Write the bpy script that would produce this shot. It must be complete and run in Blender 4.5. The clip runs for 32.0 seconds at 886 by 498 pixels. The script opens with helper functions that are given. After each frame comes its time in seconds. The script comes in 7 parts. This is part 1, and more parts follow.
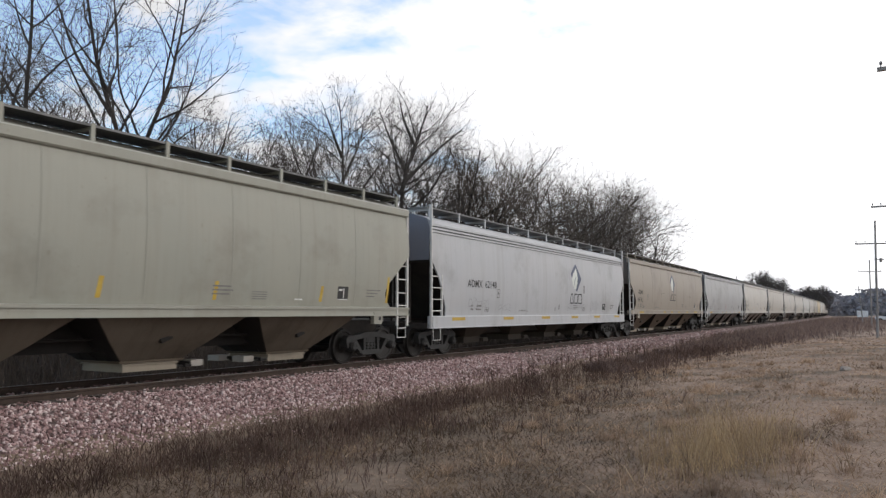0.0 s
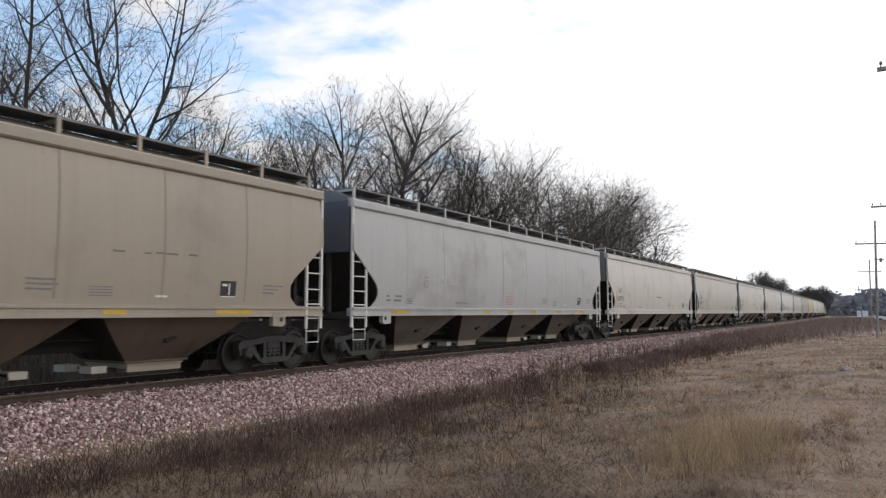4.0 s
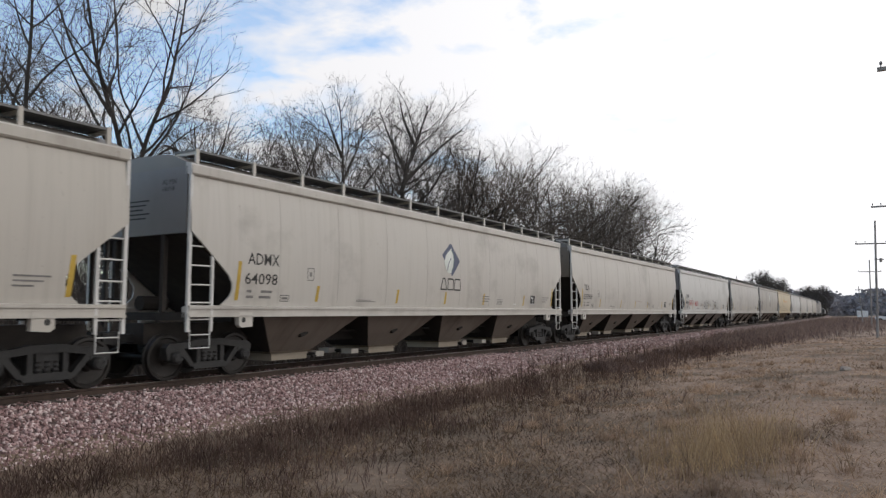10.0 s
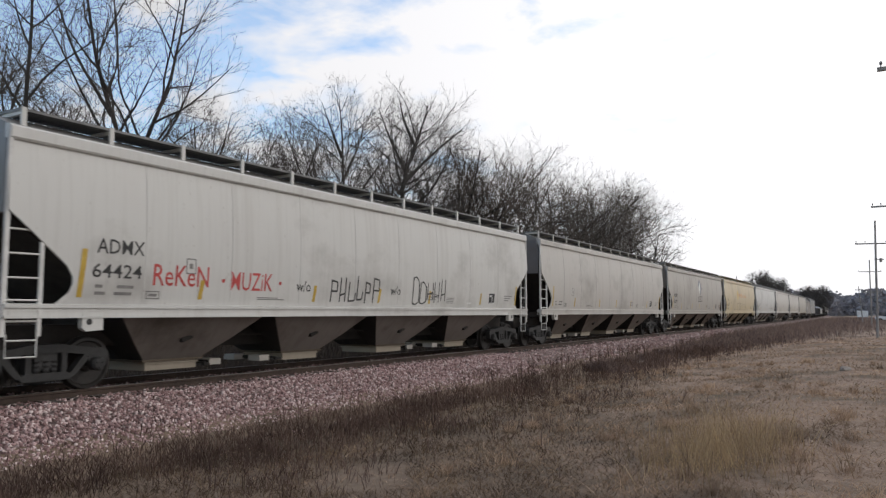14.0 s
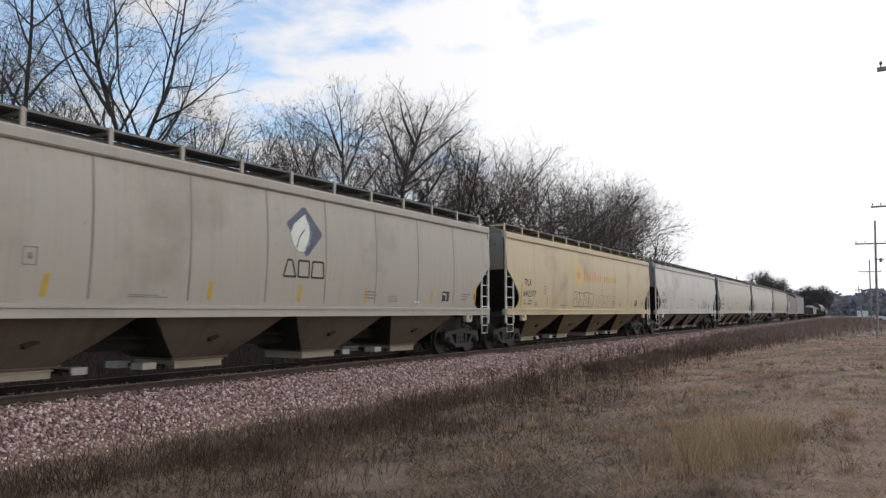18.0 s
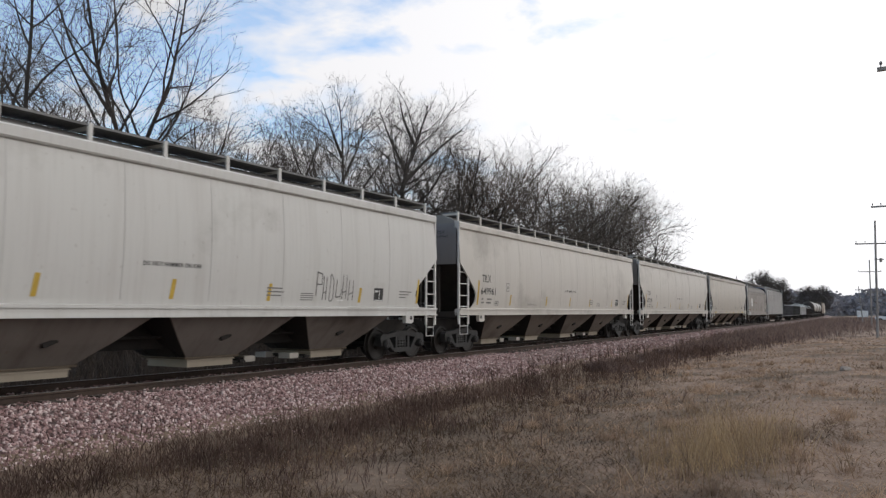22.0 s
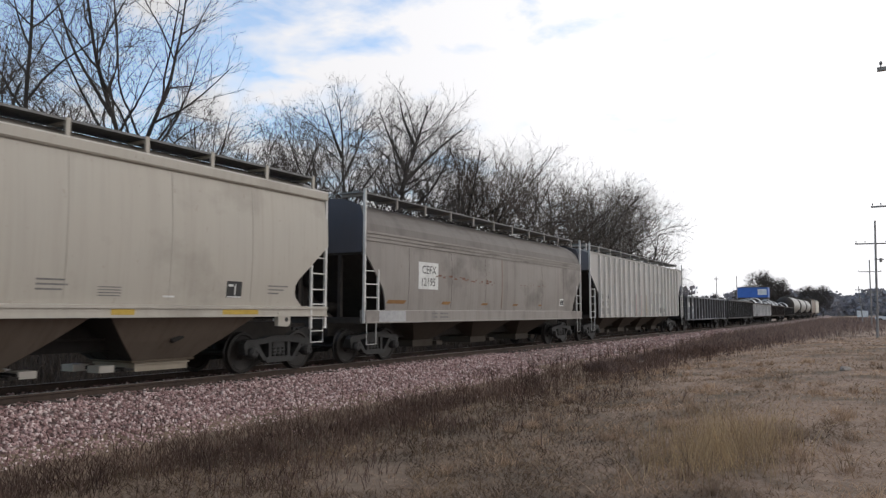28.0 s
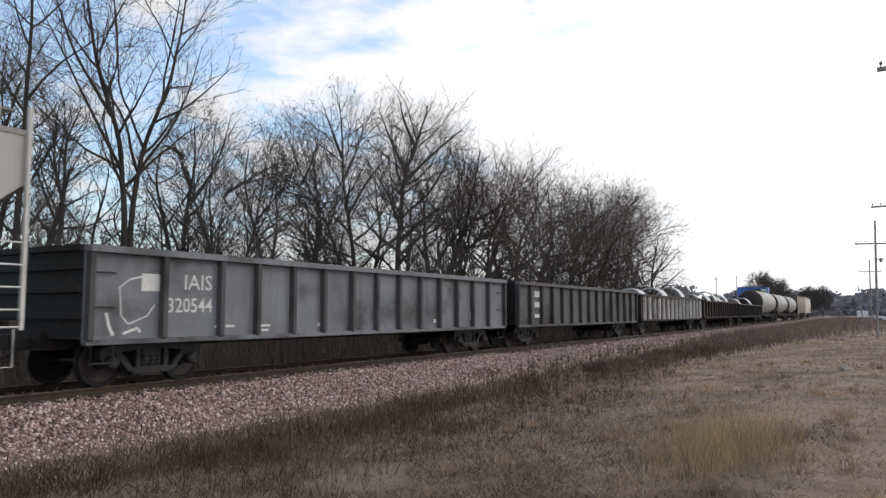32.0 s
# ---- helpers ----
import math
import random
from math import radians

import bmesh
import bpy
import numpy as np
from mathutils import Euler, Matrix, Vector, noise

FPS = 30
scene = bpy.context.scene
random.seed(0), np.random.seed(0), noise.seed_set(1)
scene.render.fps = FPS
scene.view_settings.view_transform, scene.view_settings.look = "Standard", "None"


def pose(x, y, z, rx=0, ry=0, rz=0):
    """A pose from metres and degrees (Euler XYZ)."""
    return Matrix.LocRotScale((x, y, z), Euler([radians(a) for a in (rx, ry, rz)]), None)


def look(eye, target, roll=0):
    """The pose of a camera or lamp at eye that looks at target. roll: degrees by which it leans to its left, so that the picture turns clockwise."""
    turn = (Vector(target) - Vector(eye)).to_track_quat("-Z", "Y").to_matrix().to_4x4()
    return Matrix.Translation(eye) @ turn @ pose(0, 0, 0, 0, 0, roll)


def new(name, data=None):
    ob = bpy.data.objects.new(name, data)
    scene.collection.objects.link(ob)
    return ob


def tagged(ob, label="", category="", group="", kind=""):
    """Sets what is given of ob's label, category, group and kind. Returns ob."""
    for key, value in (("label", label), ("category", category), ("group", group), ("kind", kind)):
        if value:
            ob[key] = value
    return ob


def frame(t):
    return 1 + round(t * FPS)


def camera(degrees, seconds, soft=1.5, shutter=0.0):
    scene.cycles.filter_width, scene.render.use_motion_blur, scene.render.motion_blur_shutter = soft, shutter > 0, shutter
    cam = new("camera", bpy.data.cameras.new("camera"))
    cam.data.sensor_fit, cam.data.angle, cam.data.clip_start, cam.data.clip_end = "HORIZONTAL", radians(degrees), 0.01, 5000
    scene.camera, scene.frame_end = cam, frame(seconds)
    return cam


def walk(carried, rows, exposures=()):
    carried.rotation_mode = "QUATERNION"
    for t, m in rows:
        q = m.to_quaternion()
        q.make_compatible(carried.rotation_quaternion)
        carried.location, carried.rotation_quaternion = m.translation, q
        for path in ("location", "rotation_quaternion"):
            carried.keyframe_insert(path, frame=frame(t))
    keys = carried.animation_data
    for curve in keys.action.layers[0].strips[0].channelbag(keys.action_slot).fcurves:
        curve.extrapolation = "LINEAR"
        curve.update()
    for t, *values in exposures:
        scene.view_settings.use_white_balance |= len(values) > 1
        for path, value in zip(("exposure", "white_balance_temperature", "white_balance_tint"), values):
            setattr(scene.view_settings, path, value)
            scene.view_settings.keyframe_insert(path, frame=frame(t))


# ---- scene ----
cam = camera(62, 32.0, soft=1.3, shutter=0.12)
EYE = Vector((0.0, 0.0, 1.36))          # z = 0 is the top of the rails
YAW, TILT = radians(30.34), radians(4.906)
AHEAD = Vector((-math.sin(YAW) * math.cos(TILT), math.cos(YAW) * math.cos(TILT), math.sin(TILT)))
VIEW = look(EYE, EYE + AHEAD * 10)
walk(cam, [(0.0, VIEW), (32.0, VIEW)], [(0.0, -0.60), (7.0, -0.60), (9.0, -0.77), (30.0, -0.77), (32.0, -0.63)])

# ---- light: thin bright cloud, the sun behind it ahead of the camera on the field's side ----
SUN_AZ, SUN_EL = radians(52), radians(27)      # azimuth from +Y towards +X
world = bpy.data.worlds.new("sky")
scene.world = world
world.use_nodes = True


def build_sky():
    nt = world.node_tree
    nt.nodes.clear()
    n, l = nt.nodes.new, nt.links.new
    sky = n("ShaderNodeTexSky")
    sky.sky_type, sky.sun_disc = "NISHITA", False
    sky.sun_elevation, sky.sun_rotation = SUN_EL, SUN_AZ
    co = n("ShaderNodeTexCoord")
    sep = n("ShaderNodeSeparateXYZ")
    l(co.outputs["Generated"], sep.inputs[0])
    # clouds lie on a flat layer: divide by the height over the horizon
    zz = n("ShaderNodeMath"); zz.operation = "MAXIMUM"; zz.inputs[1].default_value = 0.0
    l(sep.outputs["Z"], zz.inputs[0])
    za = n("ShaderNodeMath"); za.operation = "ADD"; za.inputs[1].default_value = 0.12
    l(zz.outputs[0], za.inputs[0])
    dv = n("ShaderNodeVectorMath"); dv.operation = "DIVIDE"
    cz = n("ShaderNodeCombineXYZ")
    for i in range(3):
        l(za.outputs[0], cz.inputs[i])
    l(co.outputs["Generated"], dv.inputs[0]); l(cz.outputs[0], dv.inputs[1])
    no = n("ShaderNodeTexNoise")
    no.inputs["Scale"].default_value, no.inputs["Detail"].default_value = 3.2, 8.0
    no.inputs["Roughness"].default_value = 0.56
    no.inputs["Distortion"].default_value = 0.25
    l(dv.outputs[0], no.inputs["Vector"])
    # thicker cloud towards the sun
    dt = n("ShaderNodeVectorMath"); dt.operation = "DOT_PRODUCT"
    dt.inputs[1].default_value = (math.sin(SUN_AZ), math.cos(SUN_AZ), 0.0)
    l(co.outputs["Generated"], dt.inputs[0])
    ad = n("ShaderNodeMath"); ad.operation = "MULTIPLY_ADD"
    ad.inputs[1].default_value, ad.inputs[2].default_value = 0.95, 0.17
    l(dt.outputs["Value"], ad.inputs[0])
    sm = n("ShaderNodeMath"); sm.operation = "ADD"
    amp = n("ShaderNodeMath"); amp.operation = "MULTIPLY_ADD"
    amp.inputs[1].default_value, amp.inputs[2].default_value = 2.7, -0.88
    l(no.outputs["Fac"], amp.inputs[0])
    l(ad.outputs[0], sm.inputs[0]); l(amp.outputs[0], sm.inputs[1])
    ramp = n("ShaderNodeValToRGB")
    ramp.color_ramp.elements[0].position, ramp.color_ramp.elements[1].position = 0.25, 0.75
    ramp.color_ramp.elements[0].color = (0.12, 0.12, 0.12, 1.0)
    l(sm.outputs[0], ramp.inputs[0])
    # cloud brightness rises towards the sun
    gl = n("ShaderNodeMapRange")
    gl.inputs["From Min"].default_value, gl.inputs["From Max"].default_value = -0.9, 0.9
    gl.inputs["To Min"].default_value, gl.inputs["To Max"].default_value = 0.85, 1.75
    l(dt.outputs["Value"], gl.inputs["Value"])
    white = n("ShaderNodeVectorMath"); white.operation = "SCALE"
    white.inputs[0].default_value = (8.75, 8.7, 8.9)
    l(gl.outputs[0], white.inputs["Scale"])
    mix = n("ShaderNodeMix"); mix.data_type = "RGBA"
    l(ramp.outputs[0], mix.inputs["Factor"])
    clear = n("ShaderNodeVectorMath"); clear.operation = "SCALE"
    clear.inputs["Scale"].default_value = 3.3
    l(sky.outputs[0], clear.inputs[0])
    l(clear.outputs[0], mix.inputs["A"]); l(white.outputs[0], mix.inputs["B"])
    bg = n("ShaderNodeBackground")
    bg.inputs["Strength"].default_value = 0.14
    l(mix.outputs["Result"], bg.inputs["Color"])
    out = n("ShaderNodeOutputWorld")
    l(bg.outputs[0], out.inputs[0])


build_sky()
sun = new("sun", bpy.data.lights.new("sun", "SUN"))
sun.data.energy, sun.data.angle, sun.data.color = 0.7, radians(14), (1.0, 0.92, 0.82)
SUN_DIR = Vector((math.sin(SUN_AZ) * math.cos(SUN_EL), math.cos(SUN_AZ) * math.cos(SUN_EL), math.sin(SUN_EL)))
sun.matrix_world = look(SUN_DIR * 200, (0, 0, 0))

# ---- the track's line: straight past the camera, then a very wide left-hand curve ----
TRACK_X, BEND_START, BEND_R = -13.07, 27.9, 8361.0
SPEED = 11.374


def on_track(s):
    """Place and heading at s metres along the track."""
    a = max(s - BEND_START, 0.0) / BEND_R
    if a <= 0:
        return TRACK_X, s, 0.0
    return TRACK_X - BEND_R * (1 - math.cos(a)), BEND_START + BEND_R * math.sin(a), a


# the train's pace wavers a little: metres ahead of a steady run, second by second
LEAD = [-0.27, -0.14, -0.07, -0.01, -0.04, -0.08, -0.12, -0.14, -0.10, -0.10, 0.0, 0.01, 0.03, 0.11, 0.19, 0.22, 0.10, -0.10, -0.10, -0.03, -0.06, -0.02, 0.05, 0.09, 0.12, -0.05, -0.17, -0.21, -0.19, -0.07, 0.11, 0.08, 0.02]


def travelled(t):
    i = min(int(t), 31)
    lead = LEAD[i] + (LEAD[i + 1] - LEAD[i]) * (t - i)
    return SPEED * t + 0.00188 * ((t - 16.0) ** 2 - 256.0) + lead


# ---- mesh helpers ----
class Mesh:
    """Points and faces, gathered and then made into one mesh."""

    def __init__(self):
        self.v, self.f = [], []

    def add(self, verts, faces):
        b = len(self.v)
        self.v.extend(verts)
        self.f.extend(tuple(b + i for i in f) for f in faces)
        return self

    def box(self, x0, x1, y0, y1, z0, z1):
        return self.add([(x, y, z) for x in (x0, x1) for y in (y0, y1) for z in (z0, z1)],
                        [(0, 1, 3, 2), (4, 6, 7, 5), (0, 4, 5, 1), (2, 3, 7, 6), (0, 2, 6, 4), (1, 5, 7, 3)])

    def prism_x(self, poly, x0, x1):
        """A (y, z) outline pushed along x."""
        k = len(poly)
        return self.add([(x, y, z) for x in (x0, x1) for y, z in poly],
                        [tuple(range(k)), tuple(range(2 * k - 1, k - 1, -1))] + [(i, (i + 1) % k, k + (i + 1) % k, k + i) for i in range(k)])

    def prism_y(self, poly, y0, y1):
        """An (x, z) outline pushed along y."""
        k = len(poly)
        return self.add([(x, y, z) for y in (y0, y1) for x, z in poly],
                        [tuple(range(k)), tuple(range(2 * k - 1, k - 1, -1))] + [(i, (i + 1) % k, k + (i + 1) % k, k + i) for i in range(k)])

    def rings(self, rings, caps=True, closed=True):
        """A skin over rings of equally many points."""
        k = len(rings[0])
        verts = [p for r in rings for p in r]
        faces = []
        for j in range(len(rings) - 1):
            for i in range(k if closed else k - 1):
                a, b = j * k + i, j * k + (i + 1) % k
                faces.append((a, b, b + k, a + k))
        if caps:
            faces.append(tuple(range(k)))
            faces.append(tuple(range(len(verts) - 1, len(verts) - k - 1, -1)))
        return self.add(verts, faces)

    def tube(self, pts, r, n=6, caps=True):
        """A round bar along points; r is one radius or one for each point."""
        pts = [Vector(p) for p in pts]
        rs = r if isinstance(r, (list, tuple)) else [r] * len(pts)
        rings = []
        for i, p in enumerate(pts):
            d = (pts[min(i + 1, len(pts) - 1)] - pts[max(i - 1, 0)]).normalized()
            side = d.cross(Vector((0, 0, 1)) if abs(d.z) < 0.9 else Vector((0, 1, 0))).normalized()
            up = side.cross(d)
            rings.append([tuple(p + (side * math.cos(q) + up * math.sin(q)) * rs[i]) for q in [2 * math.pi * j / n for j in range(n)]])
        return self.rings(rings, caps)

    def disc_stack(self, prof, n=24, axis="x", centre=(0, 0, 0)):
        """A turned body: prof is rows of (along, radius)."""
        rings = []
        for a, r in prof:
            ring = []
            for j in range(n):
                q = 2 * math.pi * j / n
                u, w = r * math.cos(q), r * math.sin(q)
                p = {"x": (a, u, w), "y": (u, a, w), "z": (u, w, a)}[axis]
                ring.append((p[0] + centre[0], p[1] + centre[1], p[2] + centre[2]))
            rings.append(ring)
        return self.rings(rings)

    def done(self, name, mat, fix=True, smooth=False):
        me = bpy.data.meshes.new(name)
        me.from_pydata(self.v, [], self.f)
        if fix:
            bm = bmesh.new()
            bm.from_mesh(me)
            bmesh.ops.recalc_face_normals(bm, faces=bm.faces)
            bm.to_mesh(me)
            bm.free()
        if smooth:
            me.shade_smooth()
            me.set_sharp_from_angle(angle=radians(38))
        me.materials.append(mat)
        return me


SHAPES = {}


def shape(key, make):
    """One mesh for all the parts that are alike."""
    if key not in SHAPES:
        SHAPES[key] = make()
    return SHAPES[key]


def part(name, mesh, parent, at=None, label="", tint=None):
    ob = new(name, mesh)
    ob.parent = parent
    if at is not None:
        ob.matrix_local = at if isinstance(at, Matrix) else Matrix.Translation(at)
    if tint:
        ob.color = (*tint, 1.0)
    return tagged(ob, label)


# ---- materials ----
def mat_new(name):
    m = bpy.data.materials.new(name)
    m.use_nodes = True
    nt = m.node_tree
    b = nt.nodes["Principled BSDF"]
    return m, nt, b


def noise_node(nt, scale, detail=4.0, rough=0.6, coord="Object", stretch=None):
    co = nt.nodes.new("ShaderNodeTexCoord")
    no = nt.nodes.new("ShaderNodeTexNoise")
    no.inputs["Scale"].default_value, no.inputs["Detail"].default_value, no.inputs["Roughness"].default_value = scale, detail, rough
    if stretch:
        mp = nt.nodes.new("ShaderNodeMapping")
        mp.inputs["Scale"].default_value = stretch
        nt.links.new(co.outputs[coord], mp.inputs[0])
        nt.links.new(mp.outputs[0], no.inputs["Vector"])
    else:
        nt.links.new(co.outputs[coord], no.inputs["Vector"])
    return no


def ramp_node(nt, src, stops):
    r = nt.nodes.new("ShaderNodeValToRGB")
    el = r.color_ramp.elements
    while len(el) < len(stops):
        el.new(0.5)
    for e, (p, c) in zip(el, stops):
        e.position, e.color = p, (*c, 1.0) if len(c) == 3 else c
    nt.links.new(src, r.inputs[0])
    return r


def mix_node(nt, fac, a, b, blend="MIX"):
    m = nt.nodes.new("ShaderNodeMix")
    m.data_type, m.blend_type = "RGBA", blend
    for sock, val in (("Factor", fac), ("A", a), ("B", b)):
        if isinstance(val, (int, float)):
            m.inputs[sock].default_value = val
        elif isinstance(val, tuple):
            m.inputs[sock].default_value = (*val, 1.0)
        else:
            nt.links.new(val, m.inputs[sock])
    return m.outputs["Result"]


def bump(nt, b, src, strength, dist):
    bp = nt.nodes.new("ShaderNodeBump")
    bp.inputs["Strength"].default_value, bp.inputs["Distance"].default_value = strength, dist
    nt.links.new(src, bp.inputs["Height"])
    nt.links.new(bp.outputs[0], b.inputs["Normal"])


def simple(name, c0, c1, rough=0.7, metal=0.0, scale=6.0, bumps=0.0, coord="Object", stretch=None):
    m, nt, b = mat_new(name)
    no = noise_node(nt, scale, 6.0, 0.65, coord, stretch)
    big = noise_node(nt, scale * 0.17, 3.0, 0.6, coord)
    f = nt.nodes.new("ShaderNodeMath"); f.operation = "MULTIPLY_ADD"
    f.inputs[1].default_value, f.inputs[2].default_value = 0.5, 0.0
    nt.links.new(big.outputs["Fac"], f.inputs[0])
    g = nt.nodes.new("ShaderNodeMath"); g.operation = "MULTIPLY_ADD"
    g.inputs[1].default_value = 0.5
    nt.links.new(no.outputs["Fac"], g.inputs[0]); nt.links.new(f.outputs[0], g.inputs[2])
    r = ramp_node(nt, g.outputs[0], [(0.36, c0), (0.64, c1)])
    nt.links.new(r.outputs[0], b.inputs["Base Color"])
    b.inputs["Roughness"].default_value, b.inputs["Metallic"].default_value = rough, metal
    if bumps:
        bump(nt, b, no.outputs["Fac"], 0.6, bumps)
    return m


def car_paint(name, dirt=(0.16, 0.125, 0.09), amount=0.5, streak=0.5, rough=0.48, gloss=0.42):
    """Painted steel in the object's own colour, with rain streaks running down and dust low on the side."""
    m, nt, b = mat_new(name)
    oi = nt.nodes.new("ShaderNodeObjectInfo")
    shift = nt.nodes.new("ShaderNodeVectorMath"); shift.operation = "SCALE"
    shift.inputs[0].default_value = (31.0, 57.0, 0.0)
    nt.links.new(oi.outputs["Random"], shift.inputs["Scale"])
    co = nt.nodes.new("ShaderNodeTexCoord")
    mv = nt.nodes.new("ShaderNodeVectorMath"); mv.operation = "ADD"
    nt.links.new(co.outputs["Object"], mv.inputs[0]); nt.links.new(shift.outputs[0], mv.inputs[1])

    def field(scale, stretch, detail=5.0):
        mp = nt.nodes.new("ShaderNodeMapping"); mp.inputs["Scale"].default_value = stretch
        no = nt.nodes.new("ShaderNodeTexNoise")
        no.inputs["Scale"].default_value, no.inputs["Detail"].default_value, no.inputs["Roughness"].default_value = scale, detail, 0.62
        nt.links.new(mv.outputs[0], mp.inputs[0]); nt.links.new(mp.outputs[0], no.inputs["Vector"])
        return no.outputs["Fac"]
    streaks = ramp_node(nt, field(1.0, (0.6, 2.6, 0.12)), [(0.52, (0, 0, 0)), (0.86, (1, 1, 1))])
    soot = ramp_node(nt, field(0.36, (1, 1, 1.2), 6), [(0.54, (0, 0, 0)), (0.78, (1, 1, 1))])
    fine = ramp_node(nt, field(1.0, (3, 11.0, 0.5), 3), [(0.5, (0, 0, 0)), (0.8, (1, 1, 1))])
    cloud = ramp_node(nt, field(0.55, (1, 1, 1.3)), [(0.35, (0, 0, 0)), (0.75, (1, 1, 1))])
    specks = ramp_node(nt, field(9.0, (1, 1, 0.6), 2), [(0.69, (0, 0, 0)), (0.74, (1, 1, 1))])
    col = mix_node(nt, 0.10, oi.outputs["Color"], cloud.outputs[0], "OVERLAY")

    def over(base, mask, k, colour):
        f = nt.nodes.new("ShaderNodeMath"); f.operation = "MULTIPLY"; f.inputs[1].default_value = k
        nt.links.new(mask, f.inputs[0])
        return mix_node(nt, f.outputs[0], base, colour)
    col = over(col, cloud.outputs[0], 0.30 * amount, dirt)
    col = over(col, streaks.outputs[0], 0.55 * streak, dirt)
    col = over(col, fine.outputs[0], 0.22 * streak, tuple(c * 0.6 for c in dirt))
    col = over(col, soot.outputs[0], 0.62 * amount, tuple(c * 0.6 for c in dirt))
    col = over(col, specks.outputs[0], 0.25 * amount, (0.12, 0.07, 0.045))
    nt.links.new(col, b.inputs["Base Color"])
    b.inputs["Roughness"].default_value = rough
    b.inputs["Specular IOR Level"].default_value = gloss
    bump(nt, b, field(0.9, (1, 1, 0.5), 2), 0.25, 0.03)
    return m


PAINT = car_paint("weathered_car_paint", amount=0.8, streak=0.5)
PAINT_DIRTY = car_paint("dirty_car_paint", dirt=(0.060, 0.046, 0.041), amount=1.35, streak=0.75, rough=0.65, gloss=0.25)
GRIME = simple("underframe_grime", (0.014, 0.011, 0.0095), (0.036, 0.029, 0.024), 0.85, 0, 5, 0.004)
# black for the pocket undersides: grime with the shade there painted in
SHADE_GRIME = simple("shaded_black_grime", (0.008, 0.007, 0.006), (0.020, 0.016, 0.014), 0.9, 0, 4, 0.003)
PAINT_DUSTY = car_paint("dusty_gate_paint", dirt=(0.10, 0.08, 0.06), amount=0.9, streak=0.5, rough=0.7, gloss=0.2)
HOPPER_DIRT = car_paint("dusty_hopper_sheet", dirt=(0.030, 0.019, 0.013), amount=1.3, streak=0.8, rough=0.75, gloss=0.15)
STEEL_DARK = simple("cast_steel_grime", (0.010, 0.0098, 0.0095), (0.030, 0.029, 0.028), 0.65, 0.1, 9, 0.003)
WHEEL_STEEL = simple("wheel_steel", (0.009, 0.0075, 0.0065), (0.024, 0.020, 0.017), 0.55, 0.3, 12)
RAIL_STEEL = simple("rail_side_rust", (0.030, 0.019, 0.014), (0.068, 0.043, 0.031), 0.75, 0.2, 7, 0.002)
RAIL_TOP = simple("worn_rail_head", (0.16, 0.145, 0.13), (0.30, 0.28, 0.26), 0.45, 0.9, 9)
TIE_WOOD = simple("creosoted_wood", (0.03, 0.024, 0.02), (0.085, 0.068, 0.055), 0.9, 0, 8, 0.006)
GRATE = simple("galvanised_walkway", (0.10, 0.10, 0.10), (0.2, 0.2, 0.2), 0.6, 0.5, 14)
YELLOW = simple("yellow_reflector", (0.36, 0.23, 0.025), (0.50, 0.34, 0.05), 0.5, 0, 9)
INK = simple("black_stencil_ink", (0.015, 0.015, 0.016), (0.04, 0.038, 0.036), 0.7, 0, 10)
INK_GREY = simple("faded_stencil_ink", (0.11, 0.105, 0.10), (0.22, 0.21, 0.20), 0.7, 0, 12)
INK_WHITE = simple("white_stencil_paint", (0.5, 0.5, 0.48), (0.72, 0.72, 0.7), 0.7, 0, 10)
INK_RED = simple("red_spray_paint", (0.32, 0.035, 0.035), (0.5, 0.07, 0.06), 0.6, 0, 9)
INK_BLUE = simple("slate_blue_logo_paint", (0.055, 0.065, 0.11), (0.10, 0.115, 0.17), 0.6, 0, 6)
INK_ORANGE = simple("faded_orange_paint", (0.5, 0.20, 0.06), (0.62, 0.30, 0.12), 0.6, 0, 5)

# ---- ground ----
PROFILE = [(-3000, -1.3), (-60, -1.3), (-24, -1.25), (-18.5, -1.05), (-16.3, -0.80), (-14.62, -0.21), (-14.3, -0.19), (-11.84, -0.19),
           (-11.52, -0.21), (-10.15, -0.74), (-9.3, -0.90), (-8.0, -0.88), (-5.0, -0.66), (-2.0, -0.42), (3.0, -0.30), (30, -0.25), (3000, -0.25)]


def ground_z(x, y):
    """Height of the ground; x is counted from the track's own line where that bends away."""
    xx = x - (on_track(y)[0] - TRACK_X)
    for (x0, z0), (x1, z1) in zip(PROFILE, PROFILE[1:]):
        if xx <= x1:
            z = z0 + (z1 - z0) * (xx - x0) / (x1 - x0)
            break
    else:
        z = PROFILE[-1][1]
    if -9.3 < xx < 60 and abs(y) < 250:
        k = min(1.0, (xx + 9.3) / 3.0)
        z += k * (0.10 * noise.noise((x * 0.23, y * 0.23, 0)) + 0.07 * noise.noise((x * 0.9, y * 0.9, 3)))
    elif -70 < xx < -18.5:
        z += 0.15 * noise.noise((x * 0.2, y * 0.2, 7))
    return z


